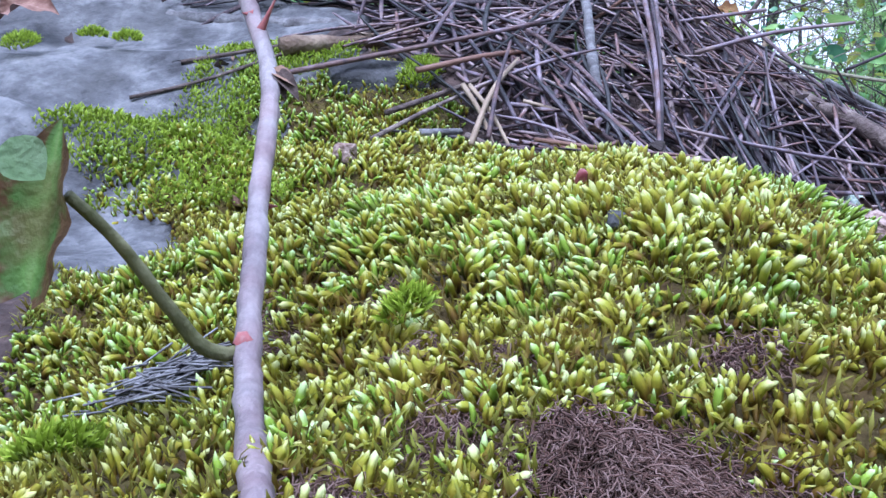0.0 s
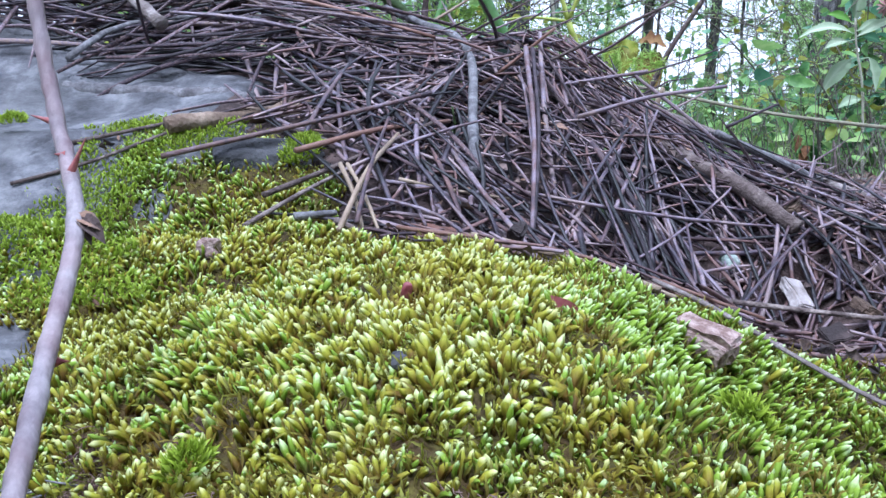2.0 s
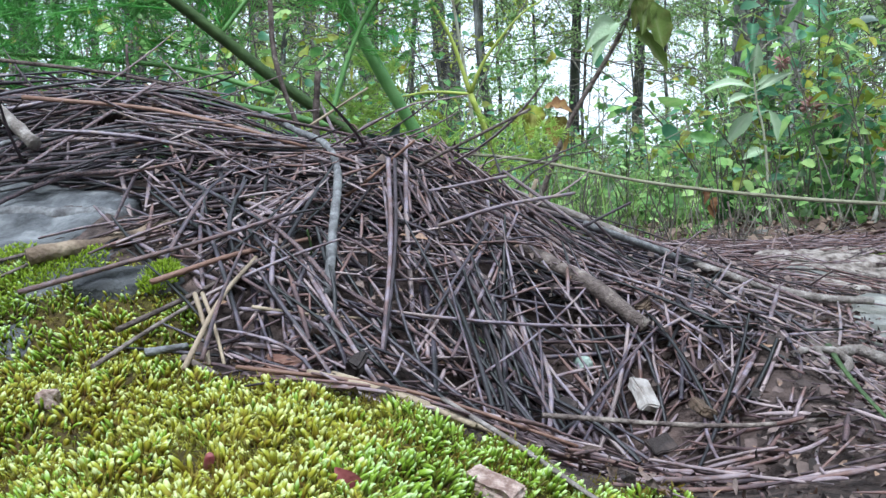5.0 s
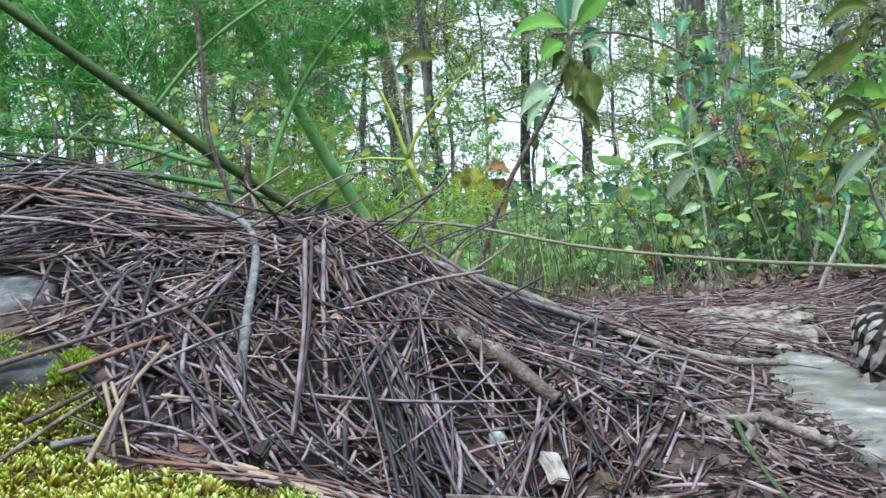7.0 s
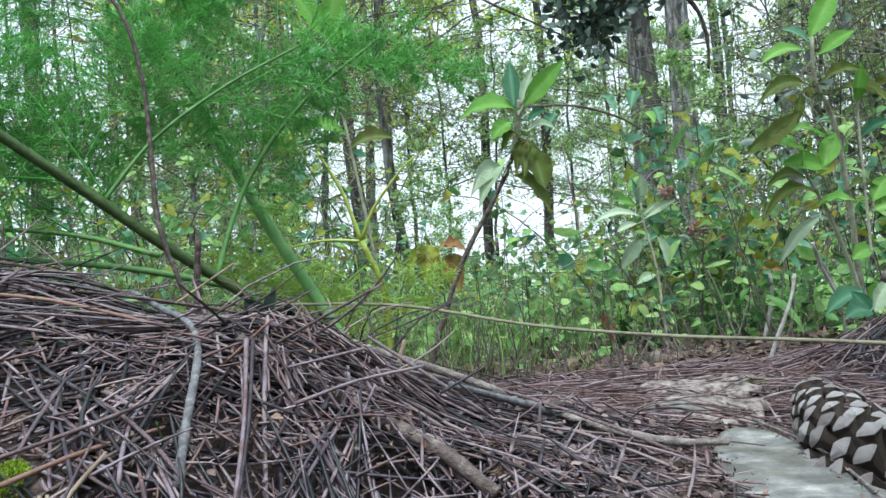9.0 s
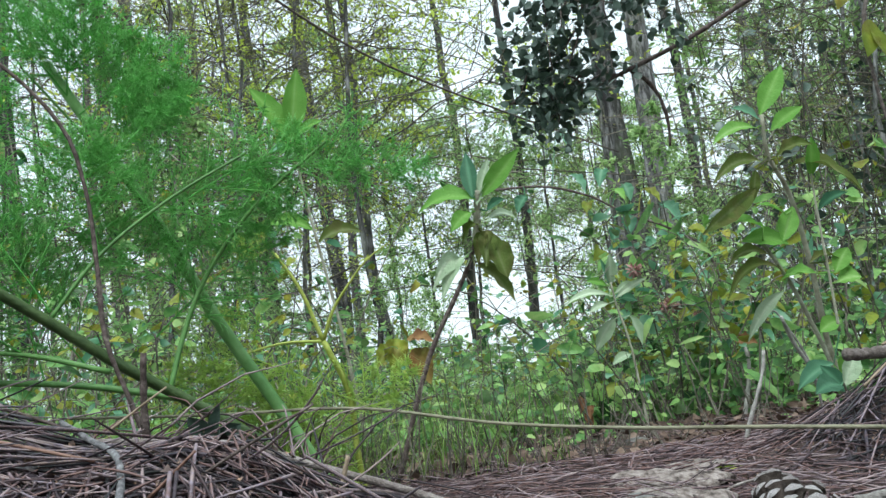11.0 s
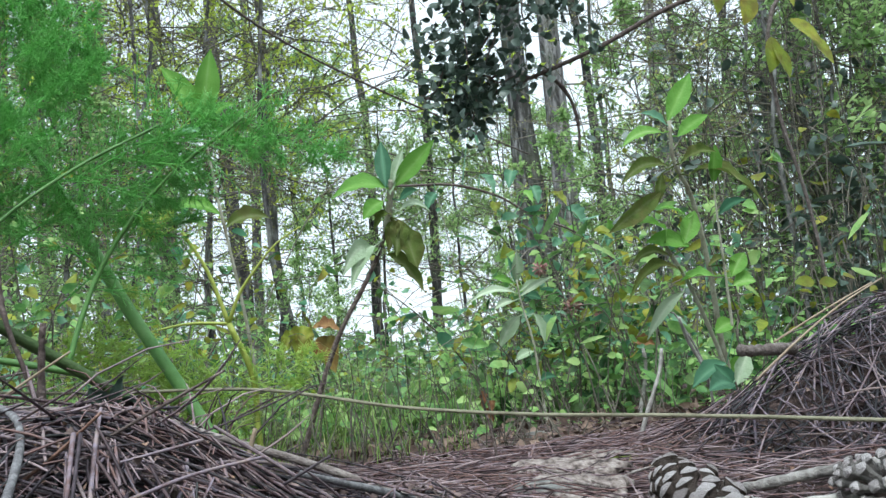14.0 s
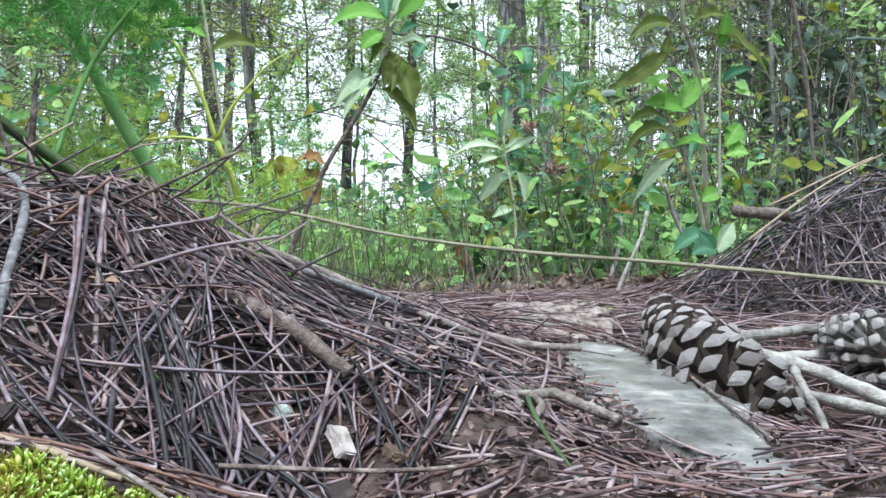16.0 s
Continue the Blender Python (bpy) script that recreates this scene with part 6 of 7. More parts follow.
shrub("tall woolly shrub with long olive and bright leaves", (
    (((0.713, 0.885, 0.043), (0.698, 0.875, 0.095), (0.683, 0.860, 0.196), (0.662, 0.849, 0.278), (0.646, 0.842, 0.302), (0.639, 0.830, 0.346)), 0.0036, 0.0022),
    (((0.713, 0.885, 0.043), (0.687, 0.871, 0.106), (0.649, 0.859, 0.185), (0.625, 0.847, 0.214)), 0.0028, 0.002),
    (((0.686, 0.835, 0.115), (0.682, 0.829, 0.186), (0.679, 0.825, 0.240), (0.678, 0.822, 0.284)), 0.0016, 0.001),
), (
    ((0.637, 0.830, 0.346), (0.672, 0.830, 0.399), 0.023, 0, 0), ((0.635, 0.831, 0.342), (0.614, 0.846, 0.359), 0.016, 0.1, 3),
    ((0.646, 0.829, 0.328), (0.678, 0.815, 0.348), 0.018, 0.05, 0), ((0.631, 0.833, 0.333), (0.582, 0.837, 0.319), 0.017, 0.15, 0),
    ((0.647, 0.831, 0.299), (0.671, 0.800, 0.303), 0.016, 0.15, 1), ((0.634, 0.836, 0.297), (0.580, 0.846, 0.279), 0.016, 0.2, 1),
    ((0.654, 0.830, 0.285), (0.722, 0.796, 0.239), 0.018, 0.25, 1), ((0.625, 0.841, 0.271), (0.550, 0.829, 0.226), 0.020, 0, 1),
    ((0.627, 0.844, 0.230), (0.580, 0.837, 0.235), 0.028, 0.1, 0), ((0.644, 0.840, 0.213), (0.667, 0.848, 0.250), 0.021, 0, 0),
    ((0.649, 0.839, 0.210), (0.608, 0.858, 0.219), 0.022, 0.1, 0), ((0.678, 0.823, 0.275), (0.674, 0.805, 0.313), 0.016, 0, 0),
    ((0.640, 0.844, 0.183), (0.581, 0.858, 0.159), 0.015, 0.3, 1), ((0.639, 0.846, 0.162), (0.615, 0.891, 0.116), 0.015, 0.1, 2),
    ((0.671, 0.834, 0.176), (0.643, 0.859, 0.173), 0.028, 0.1, 0), ((0.689, 0.828, 0.174), (0.709, 0.829, 0.199), 0.019, 0.05, 0),
    ((0.690, 0.829, 0.164), (0.710, 0.817, 0.166), 0.027, 0.1, 0), ((0.630, 0.846, 0.200), (0.587, 0.859, 0.192), 0.013, 0.25, 1),
    ((0.666, 0.835, 0.187), (0.697, 0.829, 0.188), 0.012, 0.2, 1), ((0.681, 0.825, 0.240), (0.699, 0.798, 0.251), 0.016, 0.1, 3),
    ((0.627, 0.839, 0.290), (0.621, 0.844, 0.258), 0.011, 0, 1), ((0.650, 0.836, 0.240), (0.617, 0.835, 0.252), 0.013, 0.1, 0),
    ((0.677, 0.841, 0.083), (0.650, 0.870, 0.060), 0.024, 0.1, 3), ((0.682, 0.840, 0.072), (0.693, 0.821, 0.086), 0.021, 0.1, 0),
    ((0.668, 0.841, 0.116), (0.691, 0.836, 0.126), 0.018, 0.1, 0),
))
shrub("woolly shrub with a drooping withered olive leaf", (
    (((0.243, 1.007, 0.012), (0.292, 0.973, 0.152), (0.330, 0.942, 0.224), (0.342, 0.920, 0.258)), 0.0032, 0.0024, M_BARK_DARK),
    (((0.341, 0.922, 0.254), (0.343, 0.910, 0.280), (0.344, 0.899, 0.304)), 0.0046, 0.0030),
), (
    ((0.340, 0.900, 0.295), (0.285, 0.933, 0.291), 0.027, 0.15, 0), ((0.347, 0.898, 0.297), (0.384, 0.865, 0.337), 0.021, 0, 0),
    ((0.338, 0.900, 0.297), (0.340, 0.914, 0.349), 0.018, 0, 3), ((0.350, 0.900, 0.271), (0.386, 0.905, 0.269), 0.011, 0.25, 2),
    ((0.354, 0.900, 0.257), (0.360, 0.885, 0.208), 0.025, -0.06, 1), ((0.333, 0.906, 0.227), (0.366, 0.890, 0.184), 0.023, 0.12, 1), ((0.350, 0.903, 0.262), (0.341, 0.893, 0.222), 0.020, 0.1, 1),
    ((0.324, 0.908, 0.227), (0.283, 0.892, 0.204), 0.020, 0.35, 2), ((0.342, 0.901, 0.267), (0.322, 0.905, 0.249), 0.014, 0.3, 1),
    ((0.347, 0.901, 0.260), (0.335, 0.901, 0.227), 0.015, 0.2, 1), ((0.351, 0.899, 0.282), (0.368, 0.886, 0.290), 0.012, 0.1, 3),
    ((0.334, 0.902, 0.282), (0.311, 0.901, 0.263), 0.018, 0.1, 0), ((0.342, 0.900, 0.289), (0.351, 0.905, 0.320), 0.013, 0, 2), ((0.345, 0.898, 0.30), (0.357, 0.89, 0.335), 0.012, 0, 2), ((0.322, 0.905, 0.236), (0.292, 0.895, 0.192), 0.017, 0.2, 2),
))
shrub("small pale woolly shrub with silvery leaves", (
    (((0.658, 1.288, 0.000), (0.653, 1.285, 0.049), (0.642, 1.280, 0.155), (0.631, 1.279, 0.201), (0.627, 1.277, 0.233)), 0.0024, 0.0014),
), (
    ((0.627, 1.278, 0.230), (0.626, 1.263, 0.274), 0.019, 0, 2), ((0.624, 1.278, 0.230), (0.609, 1.261, 0.268), 0.013, 0, 3),
    ((0.622, 1.279, 0.228), (0.593, 1.289, 0.239), 0.012, 0.1, 0), ((0.625, 1.279, 0.213), (0.554, 1.286, 0.205), 0.015, 0.15, 2),
    ((0.631, 1.278, 0.216), (0.671, 1.280, 0.227), 0.013, 0.1, 2), ((0.632, 1.278, 0.209), (0.671, 1.250, 0.231), 0.012, 0.05, 2),
    ((0.620, 1.281, 0.202), (0.588, 1.280, 0.191), 0.013, 0.1, 2), ((0.627, 1.281, 0.179), (0.599, 1.306, 0.134), 0.022, 0.1, 2),
    ((0.649, 1.277, 0.181), (0.661, 1.276, 0.136), 0.024, 0.1, 2), ((0.639, 1.277, 0.208), (0.662, 1.272, 0.201), 0.015, 0.1, 3),
    ((0.644, 1.282, 0.125), (0.611, 1.278, 0.112), 0.015, 0.1, 2), ((0.649, 1.284, 0.080), (0.668, 1.263, 0.085), 0.015, 0.1, 3),
))
VINE = ((0.626, 1.971, 0.535), (0.670, 1.963, 0.534), (0.770, 1.944, 0.529), (0.879, 1.925, 0.491), (0.944, 1.916, 0.447), (1.030, 1.902, 0.407), (1.105, 1.891, 0.351), (1.134, 1.892, 0.265), (1.117, 1.903, 0.153))
VINE_LEAVES = (
    ((0.858, 1.995, 0.564), 0.050, 3), ((0.879, 1.855, 0.537), 0.042, 3), ((0.883, 1.981, 0.492), 0.037, 4), ((0.940, 1.895, 0.441), 0.045, 3), ((1.055, 1.967, 0.471), 0.055, 3),
    ((0.908, 1.909, 0.415), 0.037, 3), ((1.016, 1.969, 0.510), 0.045, 4), ((0.928, 1.924, 0.504), 0.035, 0), ((0.717, 1.913, 0.503), 0.037, 3), ((0.829, 1.963, 0.661), 0.035, 3),
    ((1.032, 1.929, 0.419), 0.045, 0), ((1.069, 1.928, 0.354), 0.030, 4), ((1.078, 1.893, 0.321), 0.035, 4), ((1.005, 1.868, 0.313), 0.042, 4), ((1.163, 1.901, 0.386), 0.030, 4),
    ((1.083, 1.827, 0.416), 0.032, 0), ((1.134, 1.914, 0.397), 0.030, 3), ((0.956, 1.931, 0.517), 0.037, 3), ((1.128, 1.867, 0.349), 0.035, 4), ((1.140, 1.940, 0.262), 0.037, 0),
    ((1.047, 1.861, 0.225), 0.037, 0),)
vine = thing("climbing_bramble", VINE[0], "arching bramble stem with blue-green and yellow leaves", "bramble")
cane = part("cane", rod(Buf(), VINE, 0.0030, 0.0024, 40, 7, 0.1, 43), M_BARK_DARK, vine)
vine_line = spline(VINE, 80)
for i, (p, w, kind) in enumerate(VINE_LEAVES):
    g = np.random.default_rng(800 + i)
    tip = np.asarray(p) + w * 1.15 * unit(np.array([g.normal(0, 0.5), g.normal(-0.2, 0.3), -0.8]))
    b = blade(p, tip, w * g.uniform(0.65, 0.95), 0.1, 800 + i, i % 3 > 0, 1.6)
    near = vine_line[np.linalg.norm(vine_line - np.asarray(p), axis=1).argmin()]
    rod(b, (near, (near + np.asarray(p)) / 2 + (0, 0, 0.01), p), 0.0013, 0.0010, 8, 5)
    part("leaf", b, WOOL[kind], cane)


shrub("low plant with broad blue-green leaves at the heap's foot", (
    (((0.660, 0.800, 0.020), (0.652, 0.788, 0.048), (0.640, 0.776, 0.066)), 0.0018, 0.0012),
), (((0.632, 0.768, 0.064), (0.592, 0.748, 0.060), 0.022, 0.08, 3), ((0.642, 0.778, 0.062), (0.664, 0.782, 0.092), 0.019, 0.05, 2), ((0.648, 0.784, 0.055), (0.628, 0.790, 0.084), 0.016, 0.05, 3)))
shrub("woolly shrub tip with two upright leaves", (
    (((0.26, 1.40, 0.012), (0.235, 1.36, 0.2), (0.20, 1.335, 0.40), (0.186, 1.332, 0.50)), 0.003, 0.0016),
), (((0.187, 1.332, 0.495), (0.132, 1.33, 0.578), 0.036, 0.05, 0), ((0.187, 1.332, 0.50), (0.203, 1.32, 0.602), 0.036, 0.0, 0), ((0.187, 1.332, 0.495), (0.236, 1.32, 0.52), 0.02, 0.1, 0),
    ((0.19, 1.333, 0.48), (0.15, 1.32, 0.475), 0.02, 0.1, 3), ((0.205, 1.34, 0.36), (0.14, 1.33, 0.37), 0.026, 0.15, 0), ((0.21, 1.345, 0.34), (0.275, 1.33, 0.35), 0.026, 0.15, 1)))


# ------------------------------------------------------------ leafy bushes and undergrowth
def bush(label, centre, width, height, canes, leaf, seed, yellow=0.25, mat=M_LEAF, category="bush"):
    g = np.random.default_rng(seed)
    plant = thing("leafy_bush", (centre[0], centre[1], float(land(np.array([centre[0]]), np.array([centre[1]]))[0])), label, category, group="bushes behind the clearing")
    wood, green, gold, blue = Buf(), Buf(), Buf(), Buf()
    for _ in range(canes):
        x0, y0 = centre[0] + g.normal(0, width * 0.25), centre[1] + g.normal(0, width * 0.25)
        z0 = float(land(np.array([x0]), np.array([y0]))[0])
        a = g.random() * 2 * math.pi
        reach, h = width * g.uniform(0.2, 0.6), height * g.uniform(0.45, 1.1)
        pts = np.array([(x0, y0, z0), (x0 + 0.25 * reach * math.cos(a), y0 + 0.25 * reach * math.sin(a), z0 + 0.55 * h), (x0 + 0.6 * reach * math.cos(a), y0 + 0.6 * reach * math.sin(a), z0 + 0.92 * h), (x0 + reach * math.cos(a), y0 + reach * math.sin(a), z0 + h * g.uniform(0.75, 1.0))])
        p = spline(pts, 14)
        wood.tubes(p[None], np.linspace(0.0016, 0.0007, 14)[None] * (height / 0.35) ** 0.5, 5)
        k = int(g.integers(9, 18))
        f = g.uniform(0.3, 1.0, k)
        at = p[(f * 13).astype(int)] + g.normal(0, 0.006, (k, 3))
        way = unit(np.stack([g.normal(0, 1, k), g.normal(-0.2, 1, k), g.normal(0.0, 0.45, k)], -1))
        stalk = leaf * g.uniform(0.3, 0.9, k)
        end = at + way * stalk[:, None]
        wood.tubes(np.stack([at, (at + end) / 2, end], 1), np.full((k, 3), 0.0005), 3)
        pick = g.random(k)
        gl, bl = pick < yellow, pick > 0.82
        for m, buf in ((~gl & ~bl, green), (gl, gold), (bl, blue)):
            if m.any():
                buf.leaves(end[m], way[m] * (1, 1, 0.6) - (0, 0, 0.25), unit(np.array([0, -0.55, 0.75]) + g.normal(0, 0.85, (m.sum(), 3))), np.exp(g.normal(-0.4, 0.6, m.sum())) * leaf, leaf * g.uniform(0.25, 0.85, m.sum()), bend=g.uniform(-0.1, 0.5, m.sum()), fold=g.uniform(0.1, 0.6), rows=7, shape="ovate", wave=0.08)
    part("cane_tangle", wood, M_TWIG, plant)["kind"] = "stuff"
    part("leaves", green, mat, plant)["kind"] = "stuff"
    if blue.n and mat is M_LEAF:
        part("pale_leaves", blue, M_LEAF_BLUE, plant, "pale blue-green leaves")["kind"] = "stuff"
    if gold.n:
        part("yellow_leaves", gold, M_LEAF_YELLOW, plant, "yellowing leaves")["kind"] = "stuff"
    return plant


for i, (cx, cy, w, h, k, lf, ye) in enumerate(((0.80, 1.38, 0.40, 0.30, 20, 0.034, 0.2), (0.96, 1.50, 0.42, 0.40, 24, 0.042, 0.25), (0.66, 1.55, 0.40, 0.24, 22, 0.021, 0.2), (0.45, 1.65, 0.5, 0.18, 20, 0.016, 0.2), (0.25, 1.55, 0.5, 0.16, 12, 0.015, 0.25),
                                         (1.35, 1.75, 0.6, 0.4, 4, 0.034, 0.3), (0.90, 2.0, 0.7, 0.30, 22, 0.035, 0.2), (0.2, 2.2, 0.8, 0.34, 26, 0.03, 0.2), (-0.2, 1.7, 0.7, 0.45, 14, 0.034, 0.25), (-0.6, 1.5, 0.7, 0.6, 16, 0.036, 0.2), (-0.25, 1.15, 0.4, 0.30, 26, 0.03, 0.2), (-0.02, 1.25, 0.4, 0.20, 18, 0.020, 0.3), (-0.5, 2.3, 1.2, 1.0, 16, 0.05, 0.25), (-0.05, 2.7, 1.1, 0.7, 16, 0.045, 0.25), (0.35, 3.0, 0.9, 0.4, 20, 0.04, 0.2))):
    bush("leafy green bush with some yellowing leaves", (cx, cy), w, h, k + 8, lf * 0.8, 500 + i, ye)

for i, (cx, cy, w, h) in enumerate(((2.0, 2.15, 0.7, 0.8), (2.35, 2.45, 1.0, 1.3), (2.8, 2.6, 1.2, 1.6), (2.3, 3.1, 1.0, 1.4), (3.2, 3.4, 1.4, 1.8))):
    bush("dark evergreen thicket at the wood's edge", (cx, cy), w, h, 46, 0.045, 540 + i, 0.05, M_LEAF_DARK, "thicket")

# low undergrowth of small leaves and grass, further back
g = np.random.default_rng(90)
n = 15000
y = 1.35 + 5.5 * g.random(n) ** 1.6
x = 0.32 * y + (g.random(n) - 0.5) * (0.9 + 1.35 * y)
hgt = (0.05 + 0.10 * (y - 1.2).clip(0, 3)) * g.random(n) * (0.5 + lattice(x, y, 0.5, 91))
z = land(x, y) + hgt
way = unit(np.stack([g.normal(0, 1, n), g.normal(0, 1, n), g.normal(0.2, 0.5, n)], -1))
size = 0.022 + 0.010 * y * g.random(n)
under = Buf().leaves(np.stack([x, y, z], -1), way, unit(np.array([0, -0.4, 1.0]) + g.normal(0, 0.5, (n, 3))), size, size * 0.6, bend=0.2, fold=0.2, rows=4, shape="ovate")
n = 650
y2 = 1.12 + 0.55 * g.random(n)
x2 = 0.30 + 0.95 * g.random(n)
s2 = 0.010 + 0.016 * g.random(n)
under.leaves(np.stack([x2, y2, land(x2, y2) + 0.13 * g.random(n) ** 1.5], -1), g.normal(0, 1, (n, 3)) * (1, 1, 0.4), unit(np.array([0, -0.8, 0.8]) + g.normal(0, 0.4, (n, 3))), s2, s2 * 0.7, bend=0.2, fold=0.2, rows=5, shape="ovate")
tagged(part("undergrowth", under, M_LEAF), "low green undergrowth of small leaves", "undergrowth", kind="stuff")
n = 1100
y = 0.92 + 2.6 * g.random(n) ** 1.5
x = 0.28 * y - 0.02 + g.normal(0, 0.11 + 0.22 * (y - 0.8), n)
keep = (inside(x, y, MOUND_EDGE) < -0.02) & ((x < 0.42) | (y > 1.35))
x, y = x[keep], y[keep]
n = len(x)
z = land(x, y)
lean = g.normal(0, 0.35, (n, 2))
hh = (0.02 + 0.12 * g.random(n) ** 2.2) * (0.6 + 0.8 * lattice(x, y, 0.15, 92))
u = np.linspace(0, 1, 5)
grass_blades = np.stack([x[:, None] + lean[:, :1] * hh[:, None] * u**1.7, y[:, None] + lean[:, 1:] * hh[:, None] * u**1.7, z[:, None] + hh[:, None] * (u - 0.2 * u**2)], -1)
tagged(part("grass", Buf().tubes(grass_blades, 0.0010 * np.array([1, 1, 0.8, 0.5, 0.08]) * np.ones((n, 1)), 3, 0.4), M_GRASS), "thin green grass tufts behind the heap", "grass", kind="stuff")


# unseen growth round the clearing, added to keep low skylight off the scene
n = 9000
az = radians(65) + radians(255) * g.random(n)
dist = 0.9 + 2.6 * g.random(n)
x, y = 0.1 + dist * np.sin(az), dist * np.cos(az)
z = land(x, y) + (0.15 + 0.5 * (dist - 0.6)) * g.random(n)
size = 0.05 + 0.05 * g.random(n)
unseen_hedge = Buf().leaves(np.stack([x, y, z], -1), g.normal(0, 1, (n, 3)), unit(np.array([0, 0, 0.8]) + g.normal(0, 0.7, (n, 3))), size, size * 0.65, bend=0.2, fold=0.2, rows=4)
tagged(part("undergrowth", unseen_hedge, M_LEAF), "unseen green undergrowth round the clearing, added to block low skylight", "undergrowth", kind="stuff")

# tall thin grass behind the fennel and between the bushes
n = 2900
y = 0.90 + 1.5 * g.random(n) ** 1.2
x = -0.22 * y + (0.22 * y + 0.52 * y) * g.random(n) + g.normal(0, 0.05, n)
keep = (inside(x, y, MOUND_EDGE) < -0.02) & (lattice(x, y, 0.12, 93) > 0.35) & (x < np.where(y < 1.35, 0.05 + 0.24 * y, 9))
x, y = x[keep], y[keep]
n = len(x)
hh = (0.05 + 0.17 * g.random(n) ** 1.7) * (0.6 + 0.7 * lattice(x, y, 0.2, 94))
lean, bow = g.normal(0, 0.30, (n, 2)), 0.12 + 0.35 * g.random(n)
u = np.linspace(0, 1, 6)
tall = np.stack([x[:, None] + lean[:, :1] * hh[:, None] * u**1.8, y[:, None] + lean[:, 1:] * hh[:, None] * u**1.8, land(x, y)[:, None] + hh[:, None] * (u - bow[:, None] * u**2.5)], -1)
tagged(part("grass", Buf().tubes(tall, 0.00085 * (0.6 + 0.7 * g.random(n))[:, None] * np.array([1, 1, 0.9, 0.75, 0.5, 0.08]), 3, 0.4), M_GRASS), "tall thin grass under the bushes", "grass", kind="stuff")
# dead leaves on the ground at the foot of the plants
n = 1500
y = 0.92 + 0.75 * g.random(n) ** 1.2
x = 0.02 + (0.10 + 0.92 * y) * g.random(n)
keep = inside(x, y, MOUND_EDGE) < -0.02
x, y = x[keep], y[keep]
n = len(x)
dead = Buf().leaves(np.stack([x, y, land(x, y) + 0.003 + 0.010 * g.random(n) ** 2], -1), g.normal(0, 1, (n, 3)) * (1, 1, 0.35), unit(np.array([0, -0.3, 1.0]) + g.normal(0, 0.5, (n, 3))), g.uniform(0.008, 0.026, n), g.uniform(0.005, 0.015, n), bend=g.uniform(-0.3, 0.5, n), fold=0.4, rows=5, wave=0.2)
tagged(part("leaf_litter", dead, M_LEAF_DEAD), "dead brown leaves lying at the foot of the plants", "leaf litter", kind="stuff")
# dry tan stems among the grass
n = 900
y = 0.90 + 1.6 * g.random(n) ** 1.4
x = 0.30 * y + g.normal(0, 0.14 + 0.3 * (y - 0.85), n)
keep = inside(x, y, MOUND_EDGE) < -0.02
x, y = x[keep], y[keep]
n = len(x)
hh, lean = 0.02 + 0.10 * g.random(n) ** 2.0, g.normal(0, 0.3, (n, 2))
u = np.linspace(0, 1, 5)
dry = np.stack([x[:, None] + lean[:, :1] * hh[:, None] * u, y[:, None] + lean[:, 1:] * hh[:, None] * u, land(x, y)[:, None] + hh[:, None] * u], -1) + np.cumsum(g.normal(0, 0.003, (n, 5, 3)), 1)
tagged(part("dry_stems", Buf().tubes(dry, 0.0007 * np.array([1, 1, 0.9, 0.7, 0.5]) * np.ones((n, 1)), 4), M_TWIG), "thin dry tan stems among the grass", "dry stems", kind="stuff")


